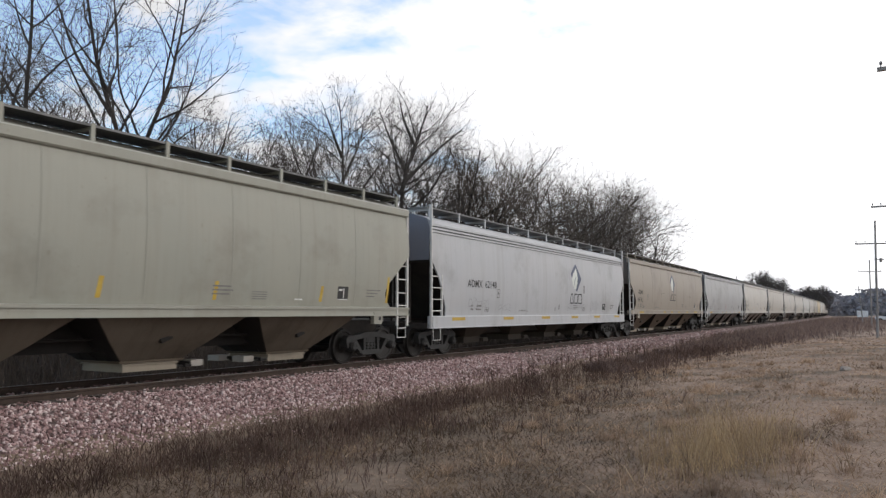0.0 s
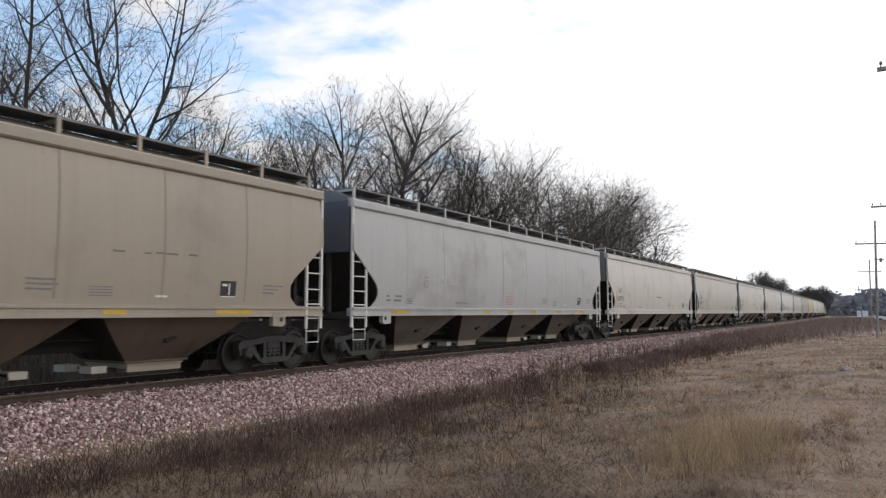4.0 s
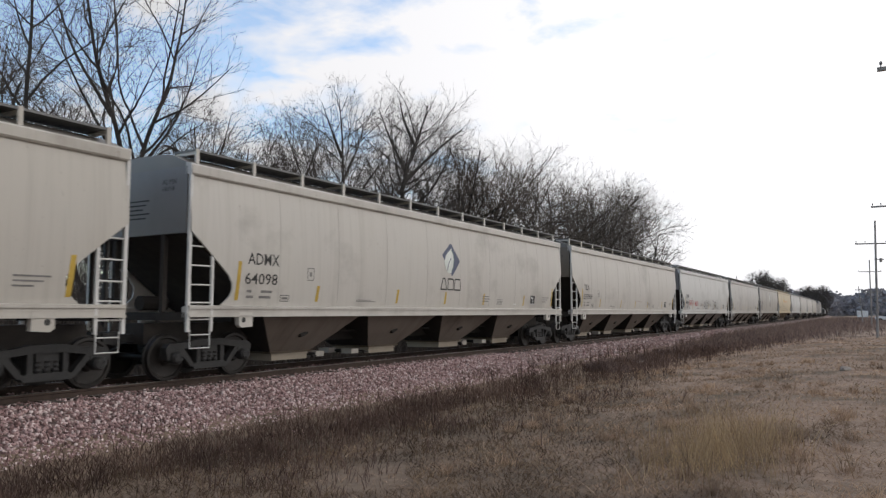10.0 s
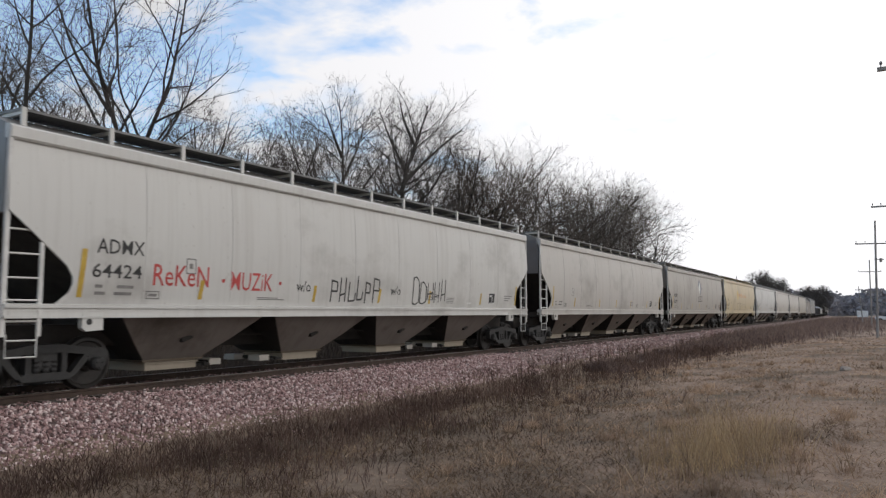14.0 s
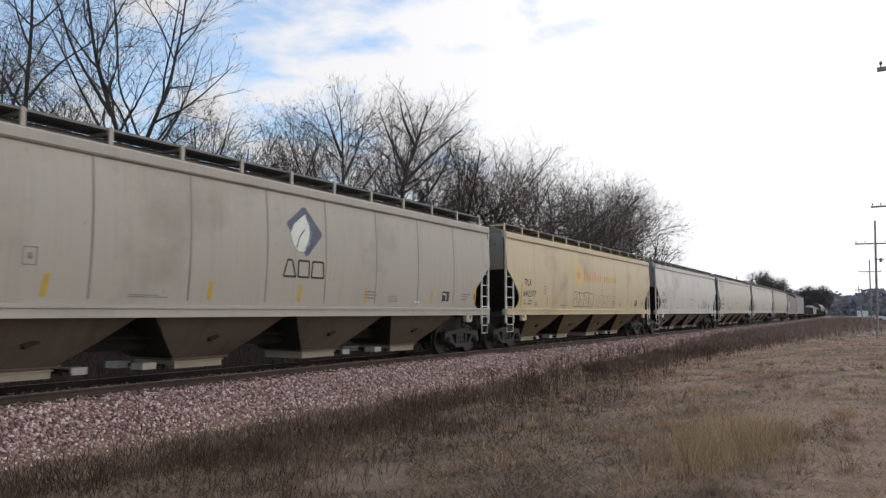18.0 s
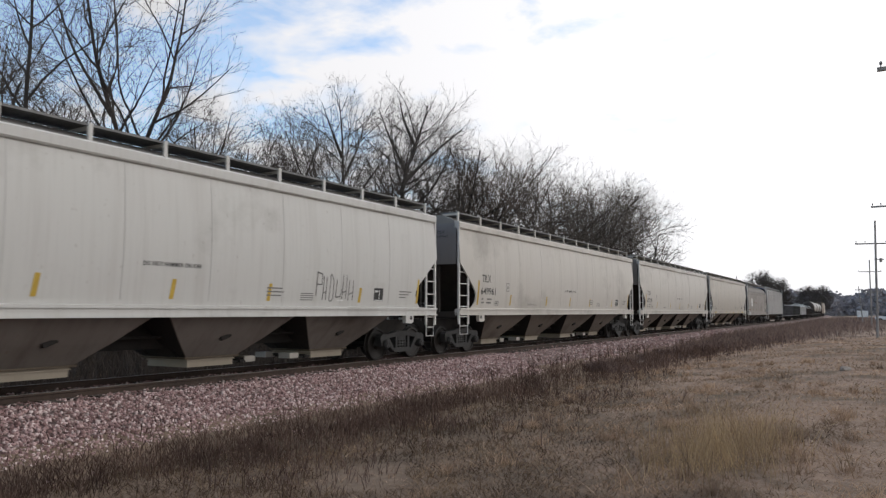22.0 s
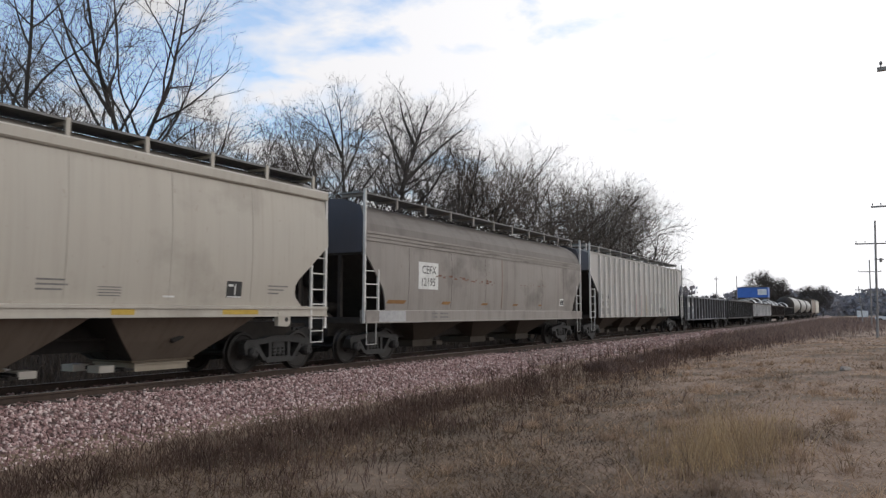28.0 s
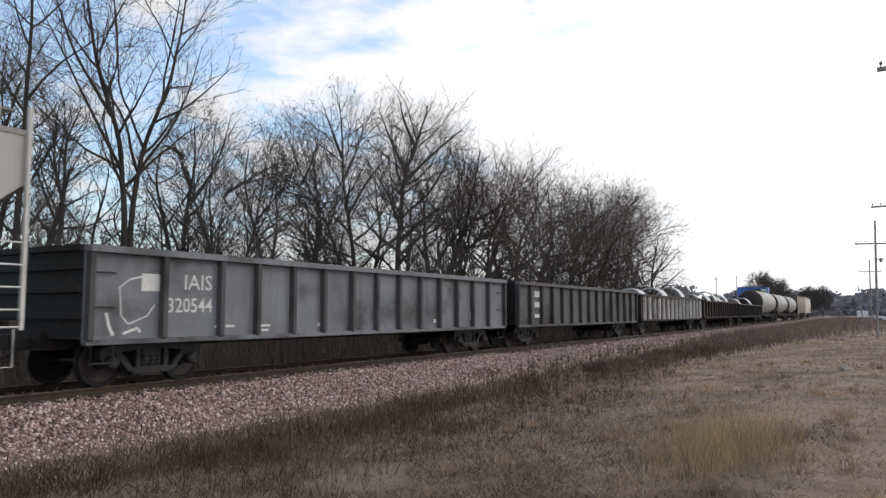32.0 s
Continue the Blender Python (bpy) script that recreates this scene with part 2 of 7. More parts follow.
def build_ground():
    xs = [-3000, -1200, -500, -200, -100, -60, -45, -34, -28, -24, -21, -18.5, -17.4, -16.3, -15.4, -14.62, -14.3, -13.07, -11.84, -11.52,
          -10.9, -10.15, -9.7, -9.3, -8.6, -8.0]
    x = -7.5
    while x < 14:
        xs.append(x); x += 0.45
    xs += [15, 17, 20, 24, 29, 36, 46, 60, 90, 150, 300, 700, 1500, 3000]
    ys = [-3000, -900, -300, -100, -50, -25, -10, -4]
    y = -3.0
    while y < 40:
        ys.append(y); y += 0.55
    while y < 700:
        ys.append(y); y += 1.0 + (y - 40) * 0.05
    ys += [900, 1500, 3000]
    m = Mesh()
    k = len(xs)
    bend = {y: on_track(min(max(y, 0), 900))[0] - TRACK_X for y in ys}
    verts = [(x + bend[y] * (1.0 if abs(x) < 200 else 0.0), y, ground_z(x + bend[y], y)) for y in ys for x in xs]
    faces = [(j * k + i, j * k + i + 1, (j + 1) * k + i + 1, (j + 1) * k + i) for j in range(len(ys) - 1) for i in range(k - 1)]
    m.add(verts, faces)
    # earth with short dead grass
    mt, nt, b = mat_new("dead_grass_ground")
    fine = noise_node(nt, 7.0, 8.0, 0.7)
    mid = noise_node(nt, 0.55, 5.0, 0.6)
    patch = noise_node(nt, 0.13, 4.0, 0.55)
    base = ramp_node(nt, fine.outputs["Fac"], [(0.3, (0.20, 0.139, 0.100)), (0.52, (0.285, 0.202, 0.146)), (0.72, (0.36, 0.264, 0.192))])
    olive = ramp_node(nt, fine.outputs["Fac"], [(0.3, (0.078, 0.057, 0.039)), (0.7, (0.142, 0.106, 0.071))])
    pm = ramp_node(nt, mid.outputs["Fac"], [(0.42, (0, 0, 0)), (0.6, (1, 1, 1))])
    bm_ = ramp_node(nt, patch.outputs["Fac"], [(0.42, (0, 0, 0)), (0.6, (1, 1, 1))])
    c = mix_node(nt, pm.outputs[0], base.outputs[0], olive.outputs[0])
    c = mix_node(nt, bm_.outputs[0], c, base.outputs[0])
    # dark low growth covers the ground on the railway's side of the field
    co = nt.nodes.new("ShaderNodeTexCoord")
    dot = nt.nodes.new("ShaderNodeVectorMath"); dot.operation = "DOT_PRODUCT"
    dot.inputs[1].default_value = (-1.0, -0.28, 0.0)
    nt.links.new(co.outputs["Object"], dot.inputs[0])
    edge = nt.nodes.new("ShaderNodeMath"); edge.operation = "MULTIPLY_ADD"
    edge.inputs[1].default_value = 7.0
    nt.links.new(mid.outputs["Fac"], edge.inputs[0]); nt.links.new(dot.outputs["Value"], edge.inputs[2])
    em = nt.nodes.new("ShaderNodeMapRange")
    em.inputs["From Min"].default_value, em.inputs["From Max"].default_value = 1.6, 5.2
    nt.links.new(edge.outputs[0], em.inputs["Value"])
    c = mix_node(nt, em.outputs[0], c, mix_node(nt, 0.55, c, olive.outputs[0]))
    nt.links.new(c, b.inputs["Base Color"])
    b.inputs["Roughness"].default_value = 0.95
    bump(nt, b, fine.outputs["Fac"], 0.9, 0.05)
    tagged(new("ground", m.done("ground", mt, fix=False, smooth=True)), "dead winter grass field and trackside earth", "ground", kind="structure")


build_ground()


def sweep(profile, s0, s1, z0=0.0, off=0.0, step=6.0):
    """A section (across, height) swept along the track."""
    m = Mesh()
    rings = []
    n = max(2, int((s1 - s0) / step))
    for i in range(n + 1):
        s = s0 + (s1 - s0) * i / n
        x, y, a = on_track(s)
        rings.append([(x + (off + u) * math.cos(a), y + (off + u) * math.sin(a), z0 + w) for u, w in profile])
    return m.rings(rings)


def ballast_material():
    m, nt, b = mat_new("pink_quartzite_ballast")
    co = nt.nodes.new("ShaderNodeTexCoord")
    vo = nt.nodes.new("ShaderNodeTexVoronoi")
    vo.inputs["Scale"].default_value = 17.0
    nt.links.new(co.outputs["Object"], vo.inputs["Vector"])
    sep = nt.nodes.new("ShaderNodeSeparateColor")
    nt.links.new(vo.outputs["Color"], sep.inputs[0])
    r = ramp_node(nt, sep.outputs[0], [(0.0, (0.145, 0.088, 0.082)), (0.35, (0.275, 0.186, 0.173)), (0.7, (0.385, 0.282, 0.264)), (1.0, (0.50, 0.415, 0.392))])
    dk = ramp_node(nt, vo.outputs["Distance"], [(0.25, (1, 1, 1)), (0.75, (0.25, 0.23, 0.22))])
    c = mix_node(nt, 1.0, r.outputs[0], dk.outputs[0], "MULTIPLY")
    nt.links.new(c, b.inputs["Base Color"])
    b.inputs["Roughness"].default_value = 0.85
    inv = nt.nodes.new("ShaderNodeMath"); inv.operation = "SUBTRACT"; inv.inputs[0].default_value = 1.0
    nt.links.new(vo.outputs["Distance"], inv.inputs[1])
    bump(nt, b, inv.outputs[0], 1.0, 0.05)
    return m


BALLAST = ballast_material()


def stone_material():
    m, nt, b = mat_new("pink_quartzite_stone")
    ge = nt.nodes.new("ShaderNodeNewGeometry")
    r = ramp_node(nt, ge.outputs["Random Per Island"], [(0.0, (0.095, 0.050, 0.047)), (0.3, (0.245, 0.145, 0.137)), (0.7, (0.415, 0.282, 0.266)), (1.0, (0.68, 0.575, 0.545))])
    no = noise_node(nt, 40, 3)
    c = mix_node(nt, 0.25, r.outputs[0], no.outputs["Fac"], "OVERLAY")
    nt.links.new(c, b.inputs["Base Color"])
    b.inputs["Roughness"].default_value = 0.8
    return m


STONE = stone_material()


def build_track():
    bed = [(-3.3, -0.86), (-1.58, -0.175), (-1.2, -0.15), (1.2, -0.15), (1.58, -0.175), (3.0, -0.80)]
    tagged(new("ballast_bed", sweep(bed, -30, 700).done("ballast_bed", BALLAST)), "pink crushed quartzite ballast bed under the track", "ballast", kind="structure")
    rail = [(-0.075, -0.17), (0.075, -0.17), (0.075, -0.155), (0.012, -0.14), (0.012, -0.05), (0.036, -0.04), (0.036, -0.006), (-0.036, -0.006),
            (-0.036, -0.04), (-0.012, -0.05), (-0.012, -0.14), (-0.075, -0.155)]
    for off in (-0.755, 0.755):
        r = tagged(new("rail", sweep(rail, -30, 700, off=off).done("rail", RAIL_STEEL)), "rusty steel rail with a polished head", "rail", "rails of the track", "structure")
        part("rail_head", sweep([(-0.034, -0.006), (0.034, -0.006), (0.03, 0.0), (-0.03, 0.0)], -30, 700, off=off).done("rail_head", RAIL_TOP), r, label="worn bright rail head")


build_track()

# ---- trees ----
BARK = simple("grey_brown_bark", (0.016, 0.0135, 0.012), (0.050, 0.042, 0.037), 0.95, 0, 3.0, 0.03, stretch=(1, 1, 0.25))
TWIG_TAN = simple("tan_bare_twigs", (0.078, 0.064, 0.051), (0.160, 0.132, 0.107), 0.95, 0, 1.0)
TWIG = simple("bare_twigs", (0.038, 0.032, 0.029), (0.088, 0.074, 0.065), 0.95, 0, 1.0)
SCRUB = simple("dry_scrub_twigs", (0.042, 0.033, 0.027), (0.098, 0.076, 0.059), 0.95, 0, 1.0)


TOPS = {}


def crown_top(crown):
    """Height that all but the highest twigs of a crown keep to."""
    if crown.name not in TOPS:
        z = np.empty(len(crown.vertices) * 3, np.float32)
        crown.vertices.foreach_get("co", z)
        TOPS[crown.name] = float(np.quantile(z[2::3], 0.995))
    return TOPS[crown.name]


class Crown:
    """The room that a tree's limbs grow in: an egg from low to height, and how thickly they fill it."""

    def __init__(self, seed, height, half, low, lean=(0.0, 0.0), gap=1.0, fine=1.0, rise=0.035, bare=0.3, stout=1.0):
        self.rr = random.Random(seed)
        self.c = Vector((lean[0], lean[1], low + (height - low) * 0.48))
        self.a, self.b = half, (height - low) * 0.52
        self.gap, self.fine, self.rise, self.bare, self.stout = gap, fine, rise, bare, stout
        self.wood, self.twigs = Mesh(), Mesh()

    def reach(self, p, d):
        """How far a limb may go from p along d before it leaves the crown."""
        q = p - self.c
        u, w = Vector((q.x / self.a, q.y / self.a, q.z / self.b)), Vector((d.x / self.a, d.y / self.a, d.z / self.b))
        A, B, D = w.dot(w), u.dot(w), u.dot(u) - 1.0
        disc = B * B - A * D
        return max(0.0, (-B + math.sqrt(disc)) / A) if disc > 0 else 0.0

    def line(self, p, d, long, n, wander, rise):
        rr, pts, p, d = self.rr, [p.copy()], p.copy(), d.copy()
        for _ in range(n):
            d = (d + Vector((rr.gauss(0, wander), rr.gauss(0, wander), rr.gauss(rise, wander * 0.8)))).normalized()
            p = p + d * (long / n)
            pts.append(p)
        return pts

    def limb(self, pts, r0, level, end=0.25):
        """One limb along pts, and all that grows from it."""
        rr, n = self.rr, len(pts) - 1
        rads = [r0 * (1 - (1 - end) * (k / n) ** 0.85) for k in range(n + 1)]
        (self.wood if r0 > 0.028 else self.twigs).tube([tuple(p) for p in pts], rads, 7 if r0 > 0.08 else 5 if r0 > 0.028 else 3, caps=False)
        long = sum((b - a).length for a, b in zip(pts, pts[1:]))
        gap = (0.62, 0.36, 0.19, 0.10)[level] * self.gap
        count = max(3, int(long * (1 - (self.bare if level == 0 else 0.12)) / gap))
        start = self.bare if level == 0 else 0.12
        turn = rr.uniform(0, 6.28)
        for k in range(count):
            u = start + (0.99 - start) * (k + rr.random()) / count
            f = u * n
            i = min(int(f), n - 1)
            p = pts[i].lerp(pts[i + 1], f - i)
            d = (pts[i + 1] - pts[i]).normalized()
            turn += 2.4 + rr.gauss(0, 0.45)
            side = d.orthogonal().normalized()
            side = side * math.cos(turn) + d.cross(side) * math.sin(turn)
            ang = radians(rr.uniform(50, 76) - 28 * u if level == 0 else rr.uniform(30, 58))
            e = d * math.cos(ang) + side * math.sin(ang)
            here = rads[i] + (rads[i + 1] - rads[i]) * (f - i)
            if level == 0:
                far = self.reach(p, e) * rr.uniform(0.55, 1.06)
                if far < 0.5:
                    far = rr.uniform(0.4, 0.9)
                r = min(here * 0.70, (0.014 + 0.0205 * far) * (0.75 + 0.25 * self.fine) * self.stout)
                self.limb(self.line(p, e, far, max(4, int(far / 0.45)), 0.105, self.rise), r, 1)
            elif level == 1:
                far = min(long * rr.uniform(0.32, 0.70) * (1.15 - 0.6 * u), self.reach(p, e) * 1.1 + 0.35)
                self.limb(self.line(p, e, far, 4, 0.14, self.rise), min(here * 0.68, 0.026 * self.fine * self.stout), 2)
            elif level == 2:
                far = max(0.22, long * rr.uniform(0.3, 0.6) * (1.1 - 0.5 * u))
                q = self.line(p, e, far, 2, 0.14, 2 * self.rise)
                r = 0.0088 * self.fine
                self.twigs.tube([tuple(v) for v in q], [r, r * 0.75, r * 0.35], 3, caps=False)
                for _ in range(3):
                    w = rr.uniform(0.25, 1.0)
                    a = q[0].lerp(q[1], w * 2) if w < 0.5 else q[1].lerp(q[2], w * 2 - 1)
                    g = (e + Vector((rr.gauss(0, 0.5), rr.gauss(0, 0.5), rr.gauss(0.1, 0.45)))).normalized()
                    x = g.orthogonal().normalized() * (0.0062 * self.fine)
                    y = g.cross(x)
                    self.twigs.add([tuple(a + x), tuple(a - x * 0.5 + y * 0.87), tuple(a - x * 0.5 - y * 0.87), tuple(a + g * rr.uniform(0.14, 0.42) * (0.5 + 0.5 * self.fine))], [(0, 1, 3), (1, 2, 3), (2, 0, 3)])

    def done(self, twig):
        return self.wood.done("trunk", BARK, fix=False, smooth=True), self.twigs.done("crown", twig, fix=False)


def through_points(rr, rows, step=0.5):
    """A slightly crooked line of points along rows."""
    rows = [Vector(r) for r in rows]
    pts = []
    for a, b in zip(rows, rows[1:]):
        m = max(1, int((b - a).length / step))
        pts += [a.lerp(b, k / m) + (Vector((rr.gauss(0, 0.025), rr.gauss(0, 0.025), 0)) if pts or k else Vector()) for k in range(m)]
    pts.append(rows[-1])
    for _ in range(2):
        pts = [pts[0]] + [p * 0.5 + (a + b) * 0.25 for a, p, b in zip(pts, pts[1:], pts[2:])] + [pts[-1]]
    return pts


def bare_tree(seed, height, half, low, forks, pull=0.0, gap=1.0, fine=1.0, stout=1.0, twig=None):
    """A leafless tree of one or more stems that part near the ground; pull leans the crown out to the open side."""
    cr = Crown(seed, height, half, low, (pull * 0.85, pull * 0.3), gap, fine, 0.035 if stout == 1.0 else 0.008, stout=stout)
    rr = cr.rr
    q0 = rr.uniform(0, 6.28)
    for k in range(forks):
        q = q0 + k * 6.28 / forks + rr.uniform(-0.4, 0.4)
        lean = half * (rr.uniform(0.05, 0.25) if forks == 1 else rr.uniform(0.3, 0.6))
        c, s = math.cos(q), math.sin(q)
        top = height * (rr.uniform(0.72, 0.86) if forks == 1 else rr.uniform(0.58, 0.82))
        rows = []
        for u in (0.0, 0.2, 0.42, 0.65, 0.85, 1.0):
            out = lean * u ** 1.15
            rows.append((0.14 * c + out * c + pull * 0.85 * u + rr.gauss(0, 0.12 + 0.012 * height) * (u > 0), 0.14 * s + out * s + pull * 0.3 * u + rr.gauss(0, 0.12 + 0.012 * height) * (u > 0), -0.5 + (top + 0.5) * u))
        cr.bare = max(0.12, low / top * 0.8)
        cr.limb(through_points(rr, rows), height * 0.0125 * stout ** 0.6 * (1.15 if forks == 1 else 0.95 if forks == 2 else 0.62), 0, 0.10)
    return cr.done(twig or TWIG)


def shaped_tree(seed, y, height, half, low, lean, girth, lines, label):
    """A bare tree whose stem and main limbs follow given lines, each drifting a little in depth."""
    cr = Crown(seed, height + 1.1, half + 0.6, low, (0.0, lean), 0.76, 0.66, 0.014, 0.34, 1.3)
    for k, line in enumerate(lines):
        drift = 0.0 if k == 0 else cr.rr.choice((-1, 1)) * cr.rr.uniform(0.10, 0.28)
        rows = [(drift * (z - line[0][1]), a, z) for a, z in line]
        cr.limb(through_points(cr.rr, rows), girth if k == 0 else girth * 0.5, min(k, 1), 0.12)
    place_tree(cr.done(TWIG), -25.0, y, 1.0, 0, label)


def place_tree(pair, x, y, size, turn, label):
    trunk, crown = pair
    ob = tagged(new("tree", trunk), label, "tree", "trees behind the track")
    ob.matrix_basis = pose(x, y, ground_z(x, y), 0, 0, turn) @ Matrix.Scale(size, 4)
    c = new("crown", crown)
    c.parent = ob
    return ob


def tree(kind, x, y, height, turn, label):
    return place_tree(kind, x, y, height / crown_top(kind[1]), turn, label)


FAR = bare_tree(77, 10.0, 4.2, 1.6, 3, 0.0, 0.95, 4.5)


def plant_trees():
    r = random.Random(11)
    # two slender stems in a V, and a single slim one near them
    cr = Crown(8, 20.2, 4.5, 6.4, (0.0, -0.3), 1.20, 0.76, 0.085, 0.38)
    cr.limb(through_points(r, [(0, -0.12, -0.5), (0.0, -0.1, 4.0), (0.0, -0.15, 6.6), (0.0, -0.45, 9.2), (0.0, -1.6, 12.0), (0.1, -2.3, 15.0), (0.1, -2.7, 18.4)]), 0.19, 0, 0.08)
    cr.limb(through_points(r, [(0.0, 0.12, -0.5), (0.0, 0.1, 4.0), (0.0, 0.15, 6.6), (0.0, 0.6, 9.2), (0.0, 1.7, 12.0), (0.1, 2.3, 15.0), (0.0, 2.7, 18.8)]), 0.18, 0, 0.08)
    for rows in ([(0.0, -0.3, 8.0), (0.2, -1.7, 9.8), (0.3, -3.2, 12.0), (0.2, -4.4, 14.0)], [(0.0, -0.85, 10.1), (-0.4, -2.2, 12.2), (-0.5, -3.4, 15.0), (-0.4, -3.8, 17.4)], [(0.0, 0.4, 8.2), (-0.2, 1.9, 10.0), (-0.3, 3.0, 12.0), (-0.2, 3.6, 14.4)]):
        cr.limb(through_points(r, rows), 0.075, 1, 0.15)
    place_tree(cr.done(TWIG), -25.0, 18.4, 1.0, 0, "tall leafless tree forking low into two slender stems")
    cr = Crown(9, 19.0, 2.8, 6.6, (0.0, 0.0), 1.12, 0.76, 0.08, 0.38)
    cr.limb(through_points(r, [(0, 0, -0.5), (0.1, -0.15, 5), (0.0, 0.05, 9), (0, 0.1, 13), (0, 0.0, 17.8)]), 0.17, 0, 0.08)
    place_tree(cr.done(TWIG), -25.0, 14.2, 1.0, 0, "tall slender leafless tree")
    # crooked limbed trees along the edge of the wood: the stem first, then its main limbs, as (across, up)
    shaped_tree(301, 37.2, 16.9, 4.3, 5.0, 2.2, 0.27, [[(0, -0.5), (0, 4.2), (0.1, 6.6), (0.5, 10.2), (1.1, 11.9), (2.6, 14.3), (3.6, 16.3)], [(0.9, 11.4), (-0.4, 13.6), (-0.9, 15.2)], [(0.8, 10.8), (3.7, 13.2), (6.6, 15.2)], [(0.1, 6.8), (3.7, 9.2), (8.6, 10.6)], [(2.0, 13.2), (1.0, 14.6), (1.0, 16.2)]], "large leafless tree with a thick dark trunk and a rounded crown")
    shaped_tree(302, 33.0, 15.0, 3.6, 5.0, -0.7, 0.19, [[(0, -0.5), (0, 4.0), (-0.2, 6.2), (-1.2, 9.8), (-1.3, 12.3), (-1.6, 14.3)], [(-1.2, 9.8), (0.7, 12.3), (1.4, 14.2)], [(-1.3, 11.1), (-2.8, 12.6), (-3.7, 13.6)], [(-0.7, 8.0), (1.0, 10.6), (3.0, 12.4)]], "leafless tree with a forked dark trunk and fine twigs")
    shaped_tree(303, 32.6, 12.4, 3.6, 4.0, -3.4, 0.16, [[(0, -0.5), (-0.2, 3.0), (-0.8, 5.0), (-2.1, 7.5), (-4.2, 9.5), (-5.4, 11.6)], [(-3.0, 8.4), (-5.6, 8.6), (-7.4, 9.7)], [(-4.1, 9.2), (-3.5, 11.1), (-3.8, 12.4)]], "leaning bare tree with crooked dark limbs")
    shaped_tree(304, 23.0, 11.6, 3.2, 5.0, -0.4, 0.17, [[(0, -0.5), (0, 4.2), (-0.5, 5.6), (-1.4, 7.5), (-2.1, 9.2), (-2.6, 9.8)], [(0.0, 3.4), (0.3, 7.8), (1.1, 10.6), (1.5, 12.0)], [(-1.4, 7.5), (-0.3, 9.1), (0.1, 11.3)], [(0.4, 8.0), (2.1, 9.1), (4.0, 10.2)], [(-2.0, 9.2), (-2.9, 9.8), (-3.5, 9.0)]], "bare tree with crooked arching limbs")
    shaped_tree(305, 24.0, 11.4, 3.0, 4.0, 2.0, 0.14, [[(0, -0.5), (0.1, 3.0), (0.4, 4.4), (1.2, 6.4), (1.8, 9.3), (2.1, 11.2)], [(1.3, 6.9), (3.0, 9.0), (3.4, 10.7)], [(0.8, 5.4), (3.9, 7.1), (5.6, 8.8)]], "slim bare tree leaning over the brush")
    # x, y, height, half width, lowest limbs, stems, fullness
    rows = [(-34.0, 19.1, 15.3, 2.4, 5, 2, 1.1), (-37.0, 22.7, 14.0, 2.4, 5, 1, 1.0), (-31.0, 15.6, 15.0, 2.0, 5, 2, 0.6), (-28.0, 23.1, 13.6, 1.9, 5, 2, 0.5), 
            (-30.0, 43.0, 17.6, 3.0, 5, 2, 1.2), (-33.0, 39.2, 16.6, 2.8, 5, 2, 0.8), (-34.0, 34.4, 15.4, 2.3, 5, 2, 0.6),
            (-25.0, 51.5, 15.0, 4.0, 3.5, 2, 1.5), (-29.0, 52.8, 15.8, 3.1, 4, 2, 1.2), (-24.5, 64.7, 16.0, 4.2, 3.0, 2, 1.6), (-29.0, 67.3, 17.2, 4.0, 4, 1, 1.4),
            (-25.0, 79.0, 16.2, 4.3, 3.0, 3, 1.6), (-24.5, 91.0, 14.3, 4.0, 3.0, 2, 1.4), (-29.0, 95.1, 16.4, 4.2, 4, 2, 1.4), (-24.8, 99.0, 9.8, 2.9, 2.0, 3, 1.0), (-24.5, 106.0, 7.4, 2.2, 1.5, 3, 0.8),
            (-36.0, 24.1, 12.6, 2.2, 4, 2, 0.6), (-38.0, 28.3, 13.4, 2.3, 4, 2, 0.6), (-40.0, 35.6, 15.6, 2.6, 4, 2, 0.8), (-31.5, 36.5, 15.6, 2.9, 4, 2, 1.0), (-27.0, 44.8, 15.0, 3.4, 3, 2, 1.3), (-25.0, 45.5, 13.5, 3.2, 2.5, 3, 1.2), (-25.0, 58.0, 14.0, 3.8, 2.0, 3, 1.4), (-25.5, 72.0, 15.4, 4.2, 2.0, 3, 1.4)]
    for k, (x, y, h, half, low, forks, full) in enumerate(rows):
        far = math.hypot(x, y)
        if y < 36:
            full *= 1.2
        word = ("spreading leafless tree with a rounded crown of twigs", "two-stemmed bare winter tree with crooked limbs", "many-stemmed bare grey-brown tree")[forks - 1]
        if full < 1.1 and y < 36:
            word = "sparse leafless tree with dark crooked limbs"
        pull = (r.uniform(0.8, 2.2) if y < 90 else 0.2) if y > 44 else r.uniform(-0.6, 0.8)
        beyond = y > 44
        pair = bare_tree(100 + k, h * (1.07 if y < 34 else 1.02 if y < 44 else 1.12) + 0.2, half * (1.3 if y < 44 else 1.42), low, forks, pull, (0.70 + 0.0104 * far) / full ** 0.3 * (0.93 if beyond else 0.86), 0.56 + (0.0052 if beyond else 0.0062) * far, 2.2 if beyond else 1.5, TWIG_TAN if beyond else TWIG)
        place_tree(pair, x, y, 1.0, 0, word)
    # young growth between the big trees and the track
    for k in range(3):
        h = 7.0 + k
        UNDER.append(bare_tree(200 + k, h, 2.8, 0.8, 5, 0.0, 1.40, 1.15))
    for k in range(30):
        y = 13.5 + 32 * k / 30 + r.uniform(-0.6, 0.6)
        place_tree(UNDER[k % 3], -25.0 - r.uniform(0, 9.0), y, r.uniform(0.8, 1.15), r.uniform(0, 360), "young many-stemmed bush of bare twigs")
